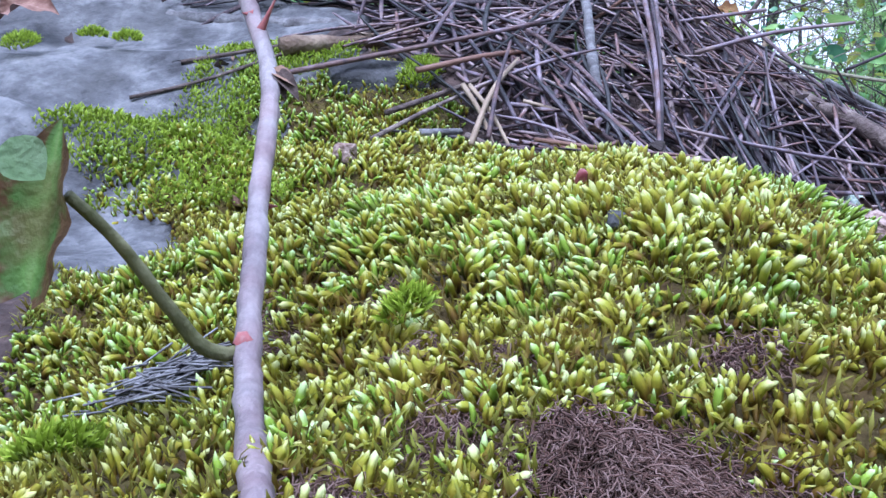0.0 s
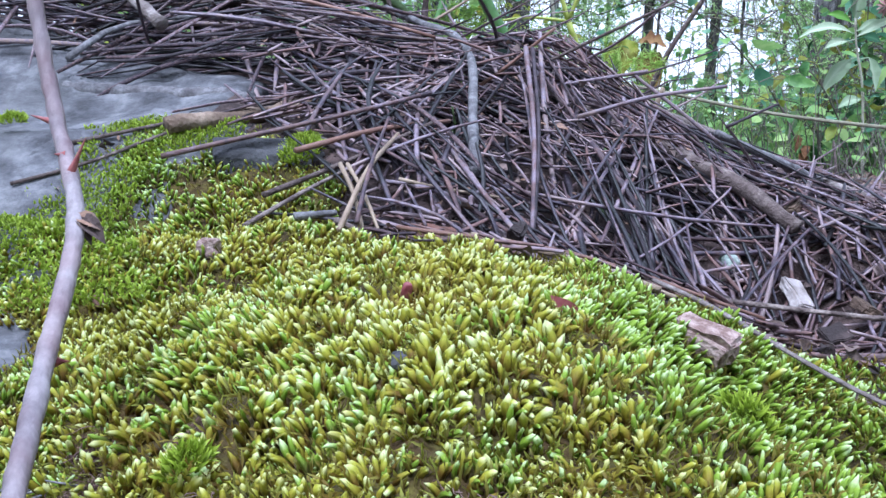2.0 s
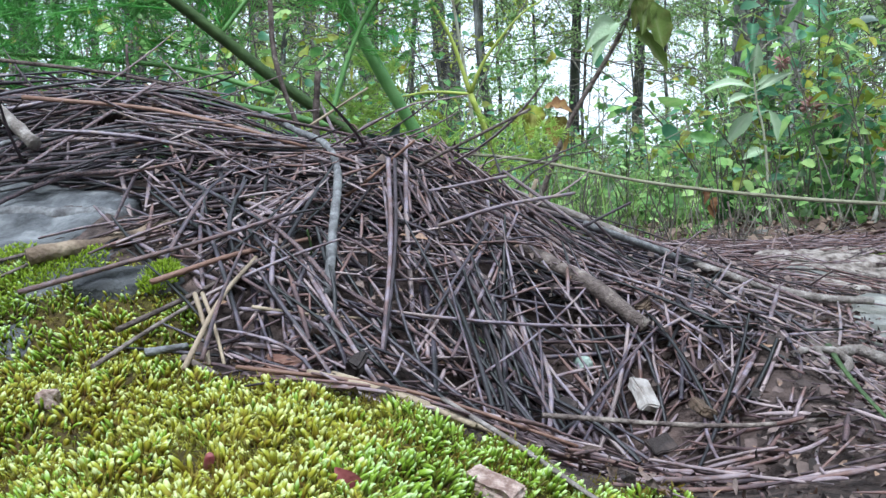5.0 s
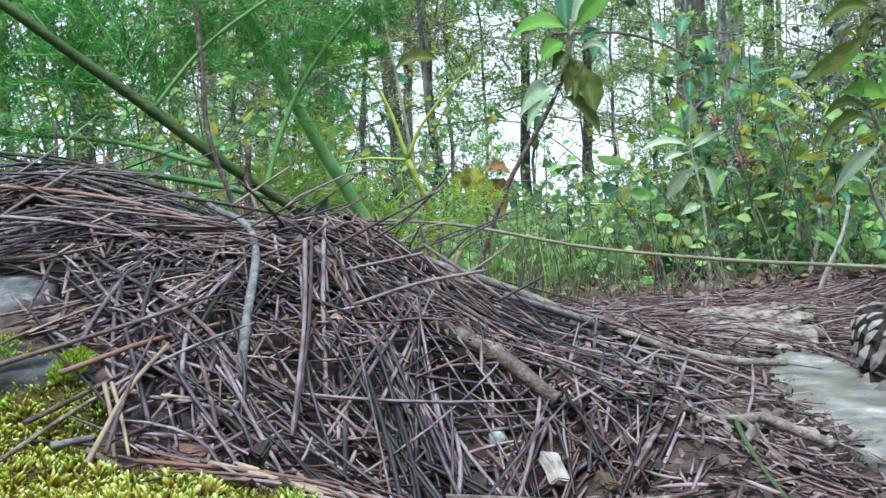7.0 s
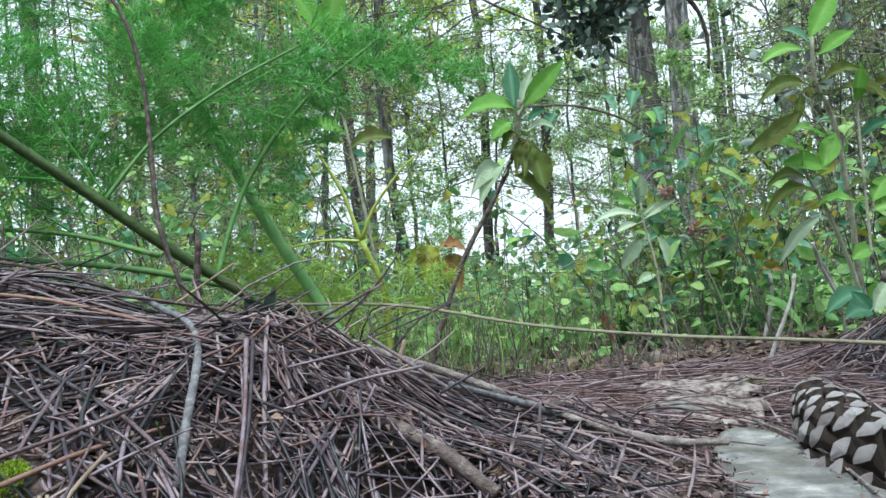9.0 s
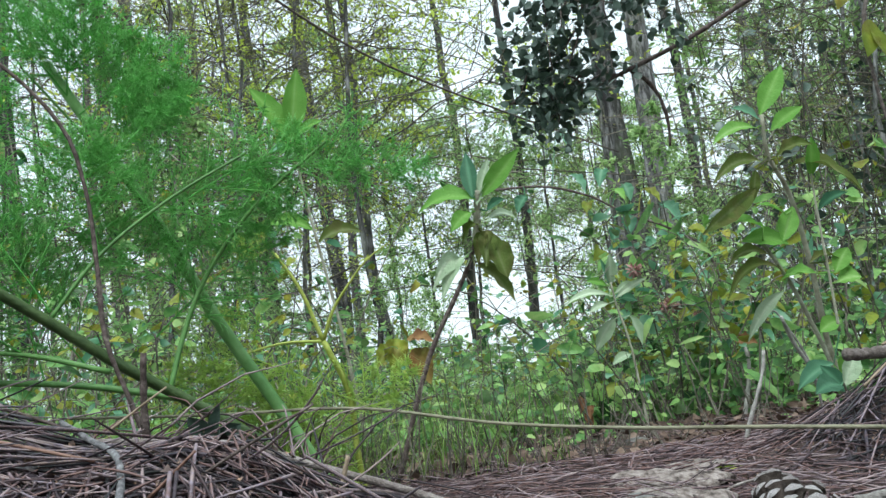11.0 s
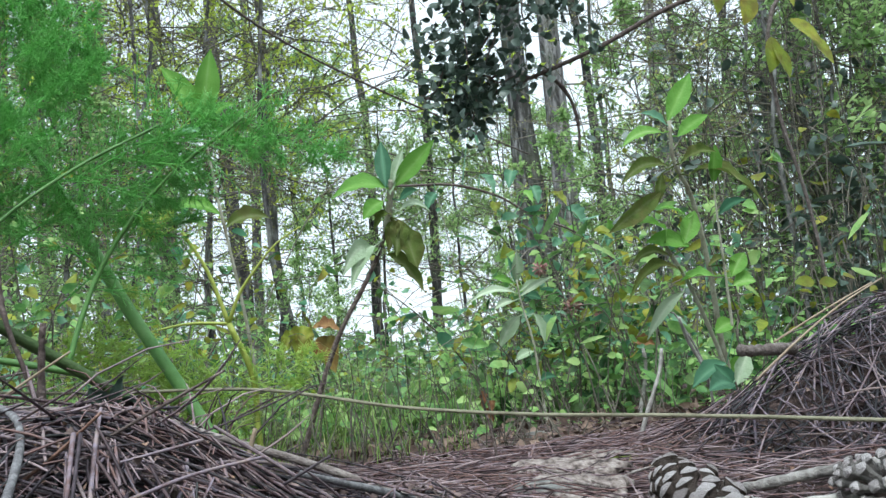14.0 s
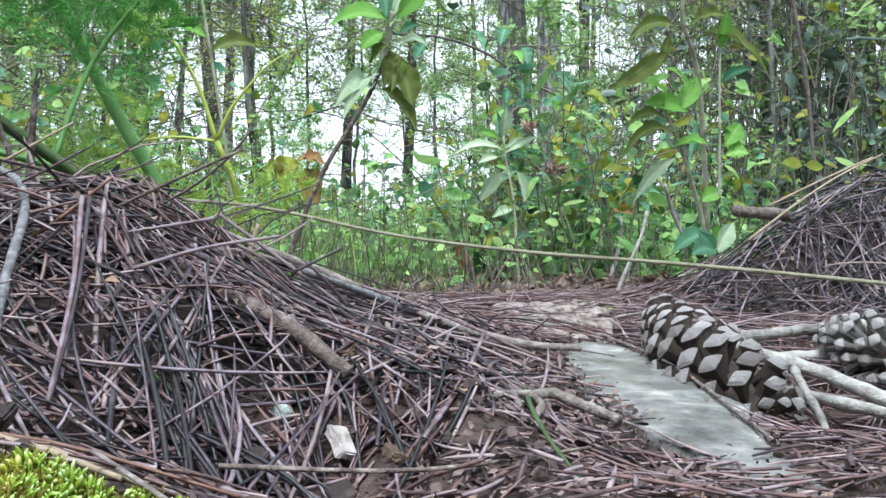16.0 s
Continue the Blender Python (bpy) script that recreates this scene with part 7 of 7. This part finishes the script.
# ------------------------------------------------------------ trees
def tree_parts(height, radius, seed, limbs=16, first=0.12, leaf=0.05, leaf_count=5, reach=0.22, crook=0.02, limb_droop=0.1, slim=0.6):
    """Trunk, limbs with twigs, and leaf positions, for a tree that stands at the origin."""
    g = np.random.default_rng(seed)
    u = np.linspace(0, 1, 18)
    trunk = np.stack([np.cumsum(g.normal(0, crook, 18)) * height * 0.05, np.cumsum(g.normal(0, crook, 18)) * height * 0.05, u * height - 0.05], -1)
    tb = Buf().tubes(trunk[None], (radius * (1 - 0.8 * u) * (1 + 0.5 * np.exp(-u * 40)))[None], 12)
    wood, pts, ways = Buf(), [], []
    for i in range(limbs):
        f = first + (0.96 - first) * (i + g.random()) / limbs
        at = np.array([np.interp(f, u, trunk[:, k]) for k in range(3)])
        a = i * 2.4 + g.normal(0, 0.4)
        ln = height * reach * (1.15 - f) * g.uniform(0.6, 1.3)
        s = np.linspace(0, 1, 8)
        way = np.array([math.cos(a), math.sin(a), g.uniform(-0.1, 0.6)])
        line = at + way * ln * s[:, None] + np.cumsum(g.normal(0, 0.05, (8, 3)), 0) * ln * 0.6 - np.array([0, 0, limb_droop * ln]) * (s**2)[:, None]
        wood.tubes(line[None], (radius * 0.17 * (1.1 - f) * (1 - 0.85 * s) + 0.002)[None], 5)
        k = 9
        fs = g.uniform(0.2, 1, k)
        b2 = np.stack([np.stack([np.interp(q, s, line[:, m]) for m in range(3)]) for q in fs])
        d2 = unit(way + g.normal(0, 0.7, (k, 3)))
        l2 = ln * g.uniform(0.2, 0.5, k)
        t2 = b2[:, None] + (d2 * l2[:, None])[:, None] * np.linspace(0, 1, 6)[:, None] + np.cumsum(g.normal(0, 0.03, (k, 6, 3)), 1) * l2[:, None, None]
        wood.tubes(t2, np.linspace(0.0026, 0.0012, 6)[None] * np.ones((k, 1)), 3)
        b3 = t2[:, 1:].reshape(-1, 3)
        d3 = unit(g.normal(0, 1, (len(b3), 3)) + (0, 0, 0.2))
        l3 = np.repeat(l2, 5) * g.uniform(0.2, 0.5, len(b3))
        t3 = b3[:, None] + (d3 * l3[:, None])[:, None] * np.linspace(0, 1, 2)[:, None]
        wood.tubes(t3, np.full((len(b3), 2), 0.0010), 3)
        for _ in range(leaf_count):
            q = g.uniform(0.2, 1.05, (len(b3), 1))
            pts.append(b3 + d3 * l3[:, None] * q + g.normal(0, leaf * 0.5, (len(b3), 3)))
            ways.append(unit(d3 + g.normal(0, 0.8, (len(b3), 3))))
    crown = None
    if pts:
        pts, ways = np.concatenate(pts), np.concatenate(ways)
        crown = Buf().leaves(pts, ways, unit(g.normal(0, 0.6, (len(pts), 3)) + (0, 0, 1)), leaf * np.exp(g.normal(-0.12, 0.4, len(pts))), leaf * slim * g.uniform(0.5, 1.15, len(pts)), bend=0.15, fold=0.15, rows=3, shape="ovate")
    return tb, wood, crown


def tree_kind(label, height, radius, seed, mat, **kw):
    tb, wood, crown = tree_parts(height, radius, seed, **kw)
    ob = thing("tree", (0, 0, 0), label, "tree", group="woodland trees")
    part("trunk", tb, M_TRUNK, ob)
    part("branchwork", wood, M_TWIG, ob)["kind"] = "stuff"
    if crown:
        part("crown", crown, mat, ob)["kind"] = "stuff"
    return ob


KINDS = [tree_kind("tall grey-barked pine trunk, bare below its crown", 9.0, 0.100, 601, M_LEAF_PINE, limbs=16, first=0.40, leaf=0.06, leaf_count=2, reach=0.14, slim=0.16),
         tree_kind("slim woodland tree with sparse small leaves", 7.0, 0.055, 602, M_LEAF_FAR, limbs=16, first=0.36, leaf=0.036, leaf_count=2, reach=0.20, crook=0.05),
         tree_kind("leaning slim tree with bare twigs", 7.5, 0.05, 603, M_LEAF_FAR, limbs=20, first=0.16, leaf=0.03, leaf_count=2, reach=0.20, crook=0.09),
         tree_kind("young tree with fresh lime-green leaves", 4.2, 0.03, 604, M_LEAF_LIME, limbs=20, first=0.28, leaf=0.028, leaf_count=5, reach=0.24, crook=0.06),
         tree_kind("twiggy small tree with a haze of tiny lime leaves", 4.0, 0.014, 605, M_LEAF_LIME, limbs=30, first=0.22, leaf=0.026, leaf_count=5, reach=0.30, crook=0.12, limb_droop=0.25),
         tree_kind("twiggy small tree of brown bare branches", 4.0, 0.013, 606, M_LEAF_OLIVE, limbs=34, first=0.15, leaf=0.017, leaf_count=3, reach=0.32, crook=0.12, limb_droop=0.2),
         tree_kind("slim woodland tree, far off in view or added unseen to block skylight", 8.0, 0.04, 607, M_LEAF_FAR, limbs=16, first=0.26, leaf=0.07, leaf_count=1, reach=0.20, crook=0.06),
         tree_kind("dark conifer with drooping grey-green needles", 9.5, 0.07, 609, M_LEAF_PINE, limbs=40, first=0.06, leaf=0.055, leaf_count=4, reach=0.18, crook=0.03, limb_droop=0.35, slim=0.14),
         tree_kind("leafy sapling with small fresh green leaves", 2.6, 0.010, 608, M_LEAF_FRESH, limbs=22, first=0.04, leaf=0.052, leaf_count=3, reach=0.32, crook=0.12),
         tree_kind("understorey tree with a light crown of fresh leaves", 3.3, 0.020, 610, M_LEAF_FRESH, limbs=26, first=0.45, leaf=0.042, leaf_count=5, reach=0.40, crook=0.10, limb_droop=0.15)]


def plant_tree(kind, azimuth, dist, scale=1.0, turn=0.0, lean=0.0):
    a = radians(azimuth)
    x, y = 0.09 + dist * math.sin(a), dist * math.cos(a)
    z = float(land(np.array([x]), np.array([y]))[0])
    ob = copy_thing(KINDS[kind], pose(x, y, z - 0.03, 0, lean, turn) @ Matrix.Diagonal((scale, scale, scale, 1)))
    ob.matrix_basis = pose(x, y, z - 0.03, 0, lean, turn) @ Matrix.Diagonal((scale, scale, scale, 1))
    return ob


STAND = ((0, 23.3, 7.6, 1.15, 10, 0.5), (0, 26.0, 6.6, 1.0, 80, 2.5), (1, 25.0, 6.8, 1.35, 20, -4), (1, 27.9, 9.0, 1.1, 200, 1), (1, 17.4, 9.0, 1.0, 300, 0), (1, 6.2, 8.0, 1.3, 130, 3), (1, 13.6, 10.0, 1.1, 250, 0),
         (7, 39.5, 7.0, 0.9, 120, -2), (7, 44.0, 8.0, 1.0, 200, 2), (7, -7.0, 8.0, 1.0, 310, 0), (7, 49.5, 6.0, 0.8, 90, 0),
         (0, 41.0, 6.4, 0.8, 140, 1), (1, 36.5, 8.5, 1.0, 50, 2), (1, 46.0, 7.5, 1.0, 220, 0), (2, 38.5, 4.2, 0.7, 260, 5), (2, 44.5, 3.4, 0.45, 160, -6), (2, 48.0, 3.6, 0.5, 300, 3),
         (1, -12.0, 5.0, 1.0, 90, 0), (0, -18, 7.0, 1.0, 0, 0), (4, 7.5, 3.9, 1.0, 40, 2), (3, 8.5, 5.2, 1.0, 140, 2), (4, 3.0, 5.0, 1.1, 150, -3), (9, 11.0, 8.5, 1.0, 20, 2), (9, 14.5, 9.5, 1.0, 110, -2), (9, 19.0, 9.0, 1.0, 230, 1), (9, 22.0, 11.0, 1.1, 300, 0), (9, 25.0, 12.0, 1.1, 170, 1), (9, 33.0, 8.0, 0.9, 10, 1), (9, 37.5, 7.0, 0.9, 200, -2), (9, 42.5, 7.0, 1.0, 90, 1), (9, 17.0, 12.0, 1.0, 330, 0), (9, 4.5, 8.5, 1.15, 130, 0), (9, 9.0, 9.5, 1.2, 260, 0), (9, -4.0, 7.0, 1.0, 60, 0), (5, 36.0, 3.5, 0.8, 20, 2), (5, 39.5, 3.2, 0.75, 140, -2), (5, -5.0, 3.7, 1.0, 70, 3), (5, 0.5, 4.3, 1.05, 320, -3), (7, 1.5, 12.0, 1.2, 250, -1), (7, 6.5, 14.0, 1.2, 10, 1), (5, -2.0, 4.0, 0.9, 10, 4), (5, 42.5, 3.6, 0.8, 190, -3), (5, 47.0, 4.0, 0.8, 80, 2), (1, 33.5, 9.0, 1.0, 60, 1), (6, 2.0, 10.0, 1.0, 60, 1))
for row in STAND:
    plant_tree(*row)
g = np.random.default_rng(95)
for i in range(10):
    az = g.uniform(-24, 58)
    plant_tree((0, 6, 6)[int(g.integers(0, 3))], az if not 13 < az < 20.5 else az - 25, g.uniform(9, 20), g.uniform(0.9, 1.5), g.random() * 360, g.normal(0, 2))
for i in range(18):
    az = -5 + 36 * (i + g.random()) / 18
    if 2.5 < az < 20.5:
        continue
    plant_tree((6, 4, 5, 9)[i % 4] if az > 11 else (5, 4)[i % 2], az, g.uniform(8.0, 15.0) if az > 11 else g.uniform(5.0, 7.5), g.uniform(0.7, 1.2), g.random() * 360, g.normal(0, 3))
for low, high, near_by, far_off, small, large, count in ((-12, 4, 3.0, 7.0, 0.30, 0.60, 12), (4, 12, 3.4, 6.5, 0.20, 0.34, 5), (11, 21, 2.6, 5.0, 0.09, 0.17, 9), (20, 30, 2.8, 5.5, 0.20, 0.40, 5), (29, 53, 3.0, 6.0, 0.30, 0.75, 10)):
    for i in range(count):
        plant_tree(8, low + (high - low) * (i + g.random()) / count, g.uniform(near_by, far_off), g.uniform(small, large), g.random() * 360, g.normal(0, 3))
# unseen trees behind and beside the camera, added only to block light
for i in range(26):
    plant_tree(6, 62 + 270 * (i + g.random()) / 26, g.uniform(2.6, 8), g.uniform(0.8, 1.2), g.random() * 360, g.normal(0, 2))
for ob in KINDS:
    for o in (*ob.children_recursive, ob):
        bpy.data.objects.remove(o)

# ------------------------------------------------------------ overhanging branches
over = thing("overhanging_branch", (1.05, 1.45, 1.0), "crooked dark branch with hanging dark evergreen leaves", "branch")
OVER = ((1.50, 1.12, 0.69), (1.181, 1.20, 0.684), (1.038, 1.24, 0.696), (0.947, 1.27, 0.671), (0.833, 1.31, 0.616), (0.743, 1.35, 0.584), (0.664, 1.39, 0.562), (0.599, 1.41, 0.555), (0.547, 1.43, 0.566))
part("limb", rod(Buf(), OVER, 0.0068, 0.0028, 44, 8, 0.12, 51), M_BARK_DARK, over)
part("side_limb", rod(Buf(), ((0.743, 1.351, 0.585), (0.768, 1.365, 0.578), (0.791, 1.37, 0.556), (0.806, 1.37, 0.495), (0.803, 1.37, 0.456)), 0.0042, 0.0022, 16, 7, 0.12, 52), M_BARK_DARK, over)
g = np.random.default_rng(96)
dark = Buf()
for a, c in (((0.743, 1.35, 0.584), (0.60, 1.34, 0.53)), ((0.66, 1.30, 0.80), (0.62, 1.30, 0.62)), ((0.72, 1.28, 0.80), (0.68, 1.31, 0.58)), ((0.60, 1.30, 0.80), (0.56, 1.35, 0.50)), ((0.664, 1.39, 0.562), (0.55, 1.36, 0.60)), ((0.66, 1.33, 0.66), (0.56, 1.36, 0.60)), ((0.67, 1.32, 0.70), (0.60, 1.36, 0.47)), ((0.64, 1.31, 0.80), (0.58, 1.33, 0.66)),
             ((0.61, 1.30, 0.74), (0.70, 1.29, 0.66)), ((0.66, 1.34, 0.58), (0.60, 1.36, 0.49)), ((0.72, 1.27, 0.76), (0.77, 1.27, 0.66))):
    a, c = np.array(a), np.array(c)
    s = np.linspace(0, 1, 8)
    p = a + (c - a) * s[:, None] + np.cumsum(g.normal(0, 0.008, (8, 3)), 0)
    part("twig", Buf().tubes(p[None], np.linspace(0.0022, 0.0009, 8)[None], 5), M_BARK_DARK, over)
    k = 105
    at = p[g.integers(1, 8, k)] + g.normal(0, 0.023, (k, 3))
    way = unit(g.normal(0, 1, (k, 3)) - (0, 0, 0.3))
    dark.leaves(at, way, g.normal(0, 1, (k, 3)), g.uniform(0.010, 0.026, k), g.uniform(0.008, 0.018, k), bend=0.2, fold=0.25, rows=5)
part("leaves", dark, M_LEAF_DARK, over)["kind"] = "stuff"

hang = thing("hanging_spray", (0.95, 0.98, 0.62), "hanging spray of yellow-green spotted leaves", "branch")
twig = part("twig", rod(Buf(), ((1.02, 0.95, 0.66), (0.95, 0.965, 0.60), (0.90, 0.975, 0.52), (0.905, 0.985, 0.40), (0.93, 0.99, 0.30), (0.95, 0.99, 0.12)), 0.003, 0.0022, 22, 6, 0.1, 53), M_BARK_BROWN, hang)
for p, w, ln in (((0.826, 0.972, 0.575), (-0.1, -0.1, -1), 0.05), ((0.868, 0.963, 0.56), (-0.35, -0.2, -0.9), 0.06), ((0.90, 0.97, 0.50), (-0.3, -0.2, -0.9), 0.06), ((0.90, 0.97, 0.49), (0.3, -0.2, -0.9), 0.055), ((0.92, 0.957, 0.52), (0.6, -0.2, -0.5), 0.06),
                 ((0.905, 0.95, 0.575), (0.3, -0.2, -0.8), 0.05), ((0.95, 0.96, 0.50), (0.5, -0.2, -0.7), 0.055), ((0.88, 0.96, 0.60), (-0.6, -0.2, -0.4), 0.05), ((0.922, 0.988, 0.176), (-0.95, -0.1, 0.05), 0.034), ((0.93, 0.988, 0.174), (0.95, -0.1, 0.0), 0.032)):
    part("leaf", Buf().leaves([p], [w], (0.2, -0.9, 0.3), ln, ln * 0.5, bend=0.1, fold=0.2, rows=8), M_LEAF_YELLOW, twig)
yl = Buf().leaves([(-0.02, 0.560, 0.455)], [(0.55, 0, -0.8)], (0.3, -0.9, 0.2), 0.075, 0.034, bend=0.1, fold=0.15, rows=12, wave=0.1)
tagged(part("hanging_leaf", yl, M_LEAF_GOLD), "yellow leaf with brown tip hanging from above", "leaf")
tagged(part("thin_climber", rod(Buf(), ((-0.05, 1.00, 0.74), (0.061, 1.113, 0.708), (0.307, 1.382, 0.649), (0.646, 1.629, 0.594), (0.9, 1.8, 0.56)), 0.0022, 0.0016, 24, 6, 0.08, 54), M_BARK_DARK),
       "thin dark climbing stem slanting through the trees", "stem")
# withered flower heads in the bushes
for p, r in (((0.745, 1.34, 0.19), 0.016), ((0.655, 1.25, 0.245), 0.012), ((0.80, 1.36, 0.17), 0.012)):
    n = 60
    w = unit(g.normal(0, 1, (n, 3)))
    b = Buf().leaves(np.asarray(p) + w * r * 0.3, w, g.normal(0, 1, (n, 3)), r, r * 0.25, bend=0.2, fold=0.2, rows=4, shape="lance")
    tagged(part("flower_head", b, M_PINK), "withered pink flower head on a bush", "flower")
# dry reddish leaves at the foot of the shrubs
withered = thing("withered_plant", (0.275, 1.06, 0.012), "withered low plant with crumpled yellow and rust leaves", "plant")
withered_stem = part("stem", rod(Buf(), ((0.275, 1.06, 0.012), (0.282, 1.058, 0.09), (0.272, 1.05, 0.173)), 0.0012, 0.0008, 12, 6, 0.1, 63), M_BARK_DARK, withered)
for i, (p, tip, w, m) in enumerate((((0.266, 1.05, 0.170), (0.256, 1.035, 0.128), 0.028, M_LEAF_YELLOW), ((0.284, 1.05, 0.156), (0.296, 1.03, 0.113), 0.030, M_LEAF_AGED), ((0.276, 1.05, 0.166), (0.306, 1.035, 0.160), 0.020, M_LEAF_DRY), ((0.259, 1.05, 0.164), (0.239, 1.04, 0.138), 0.018, M_LEAF_YELLOW),
                                    ((0.55, 1.25, 0.05), (0.556, 1.243, 0.03), 0.012, M_LEAF_DRY), ((0.56, 1.25, 0.06), (0.553, 1.24, 0.042), 0.012, M_LEAF_DRY), ((0.545, 1.25, 0.075), (0.540, 1.24, 0.05), 0.012, M_LEAF_DRY), ((0.80, 1.26, 0.125), (0.825, 1.24, 0.118), 0.02, M_LEAF_DRY))):
    b = blade(p, tip, w, 0.1, 900 + i, crumple=3.0)
    if i < 4:
        part("leaf", b, m, withered_stem)
    else:
        tagged(part("dry_leaf", b, m), "withered crumpled brown leaf by a low bush", "dry leaf")
stick("dead_sapling", ((0.80, 1.27, 0.012), (0.815, 1.27, 0.06), (0.822, 1.27, 0.10), (0.82, 1.27, 0.115)), 0.0035, 0.0025, M_PALE_BARK, "short whitish dead stem standing upright", "stem", n=14, seed=61)
stick("pale_shoot", ((0.757, 1.0, 0.02), (0.753, 1.0, 0.077), (0.733, 1.0, 0.124), (0.712, 1.0, 0.153), (0.695, 1.0, 0.151)), 0.0016, 0.0010, M_PALE_BARK, "thin pale curved dead shoot", "stem", n=14, seed=62)

# bank of dry grass and fallen needles behind the heap
def tangle(count, seed, box, tall, mat, thick):
    g = np.random.default_rng(seed)
    x, y = g.uniform(box[0], box[1], count), g.uniform(box[2], box[3], count)
    h = tall * (0.35 + 0.65 * g.random(count))
    a, reach = g.random(count) * 2 * math.pi, h * g.uniform(0.3, 1.3, count)
    u = np.linspace(0, 1, 6)
    line = np.stack([x[:, None] + (np.cos(a) * reach)[:, None] * u**1.5, y[:, None] + (np.sin(a) * reach)[:, None] * u**1.5, land(x, y)[:, None] + h[:, None] * (1.5 * u - 0.6 * u**2.5)], -1)
    return Buf().tubes(line, thick * np.array([1, 1, 1, 0.9, 0.7, 0.3]) * np.ones((count, 1)), 4)


tagged(part("dry_grass", tangle(700, 98, (-0.40, 0.14, 0.60, 0.95), 0.105, M_NEEDLE_RUST, 0.0008), M_NEEDLE_RUST), "tangled dry brown grass behind the needle heap", "grass", kind="stuff")
tagged(part("grass", tangle(600, 99, (-0.40, 0.15, 0.68, 1.25), 0.085, M_GRASS, 0.0006), M_GRASS), "thin green grass under the fennel", "grass", kind="stuff")
ivy = thing("ivy_sprig", (0.075, 0.52, 0.06), "small dark teal-green leaves at the back of the heap", "plant")
for i, (p, tip) in enumerate((((0.075, 0.52, 0.085), (0.062, 0.515, 0.105)), ((0.078, 0.52, 0.085), (0.090, 0.512, 0.098)), ((0.076, 0.52, 0.082), (0.080, 0.508, 0.110)))):
    part("leaf", blade(p, tip, 0.015, 0.1, 950 + i, True), M_LEAF_DARK, ivy)
part("stem", rod(Buf(), ((0.075, 0.52, 0.05), (0.076, 0.52, 0.086)), 0.0012, 0.0009, 5, 6), M_DARK_STEM, ivy)
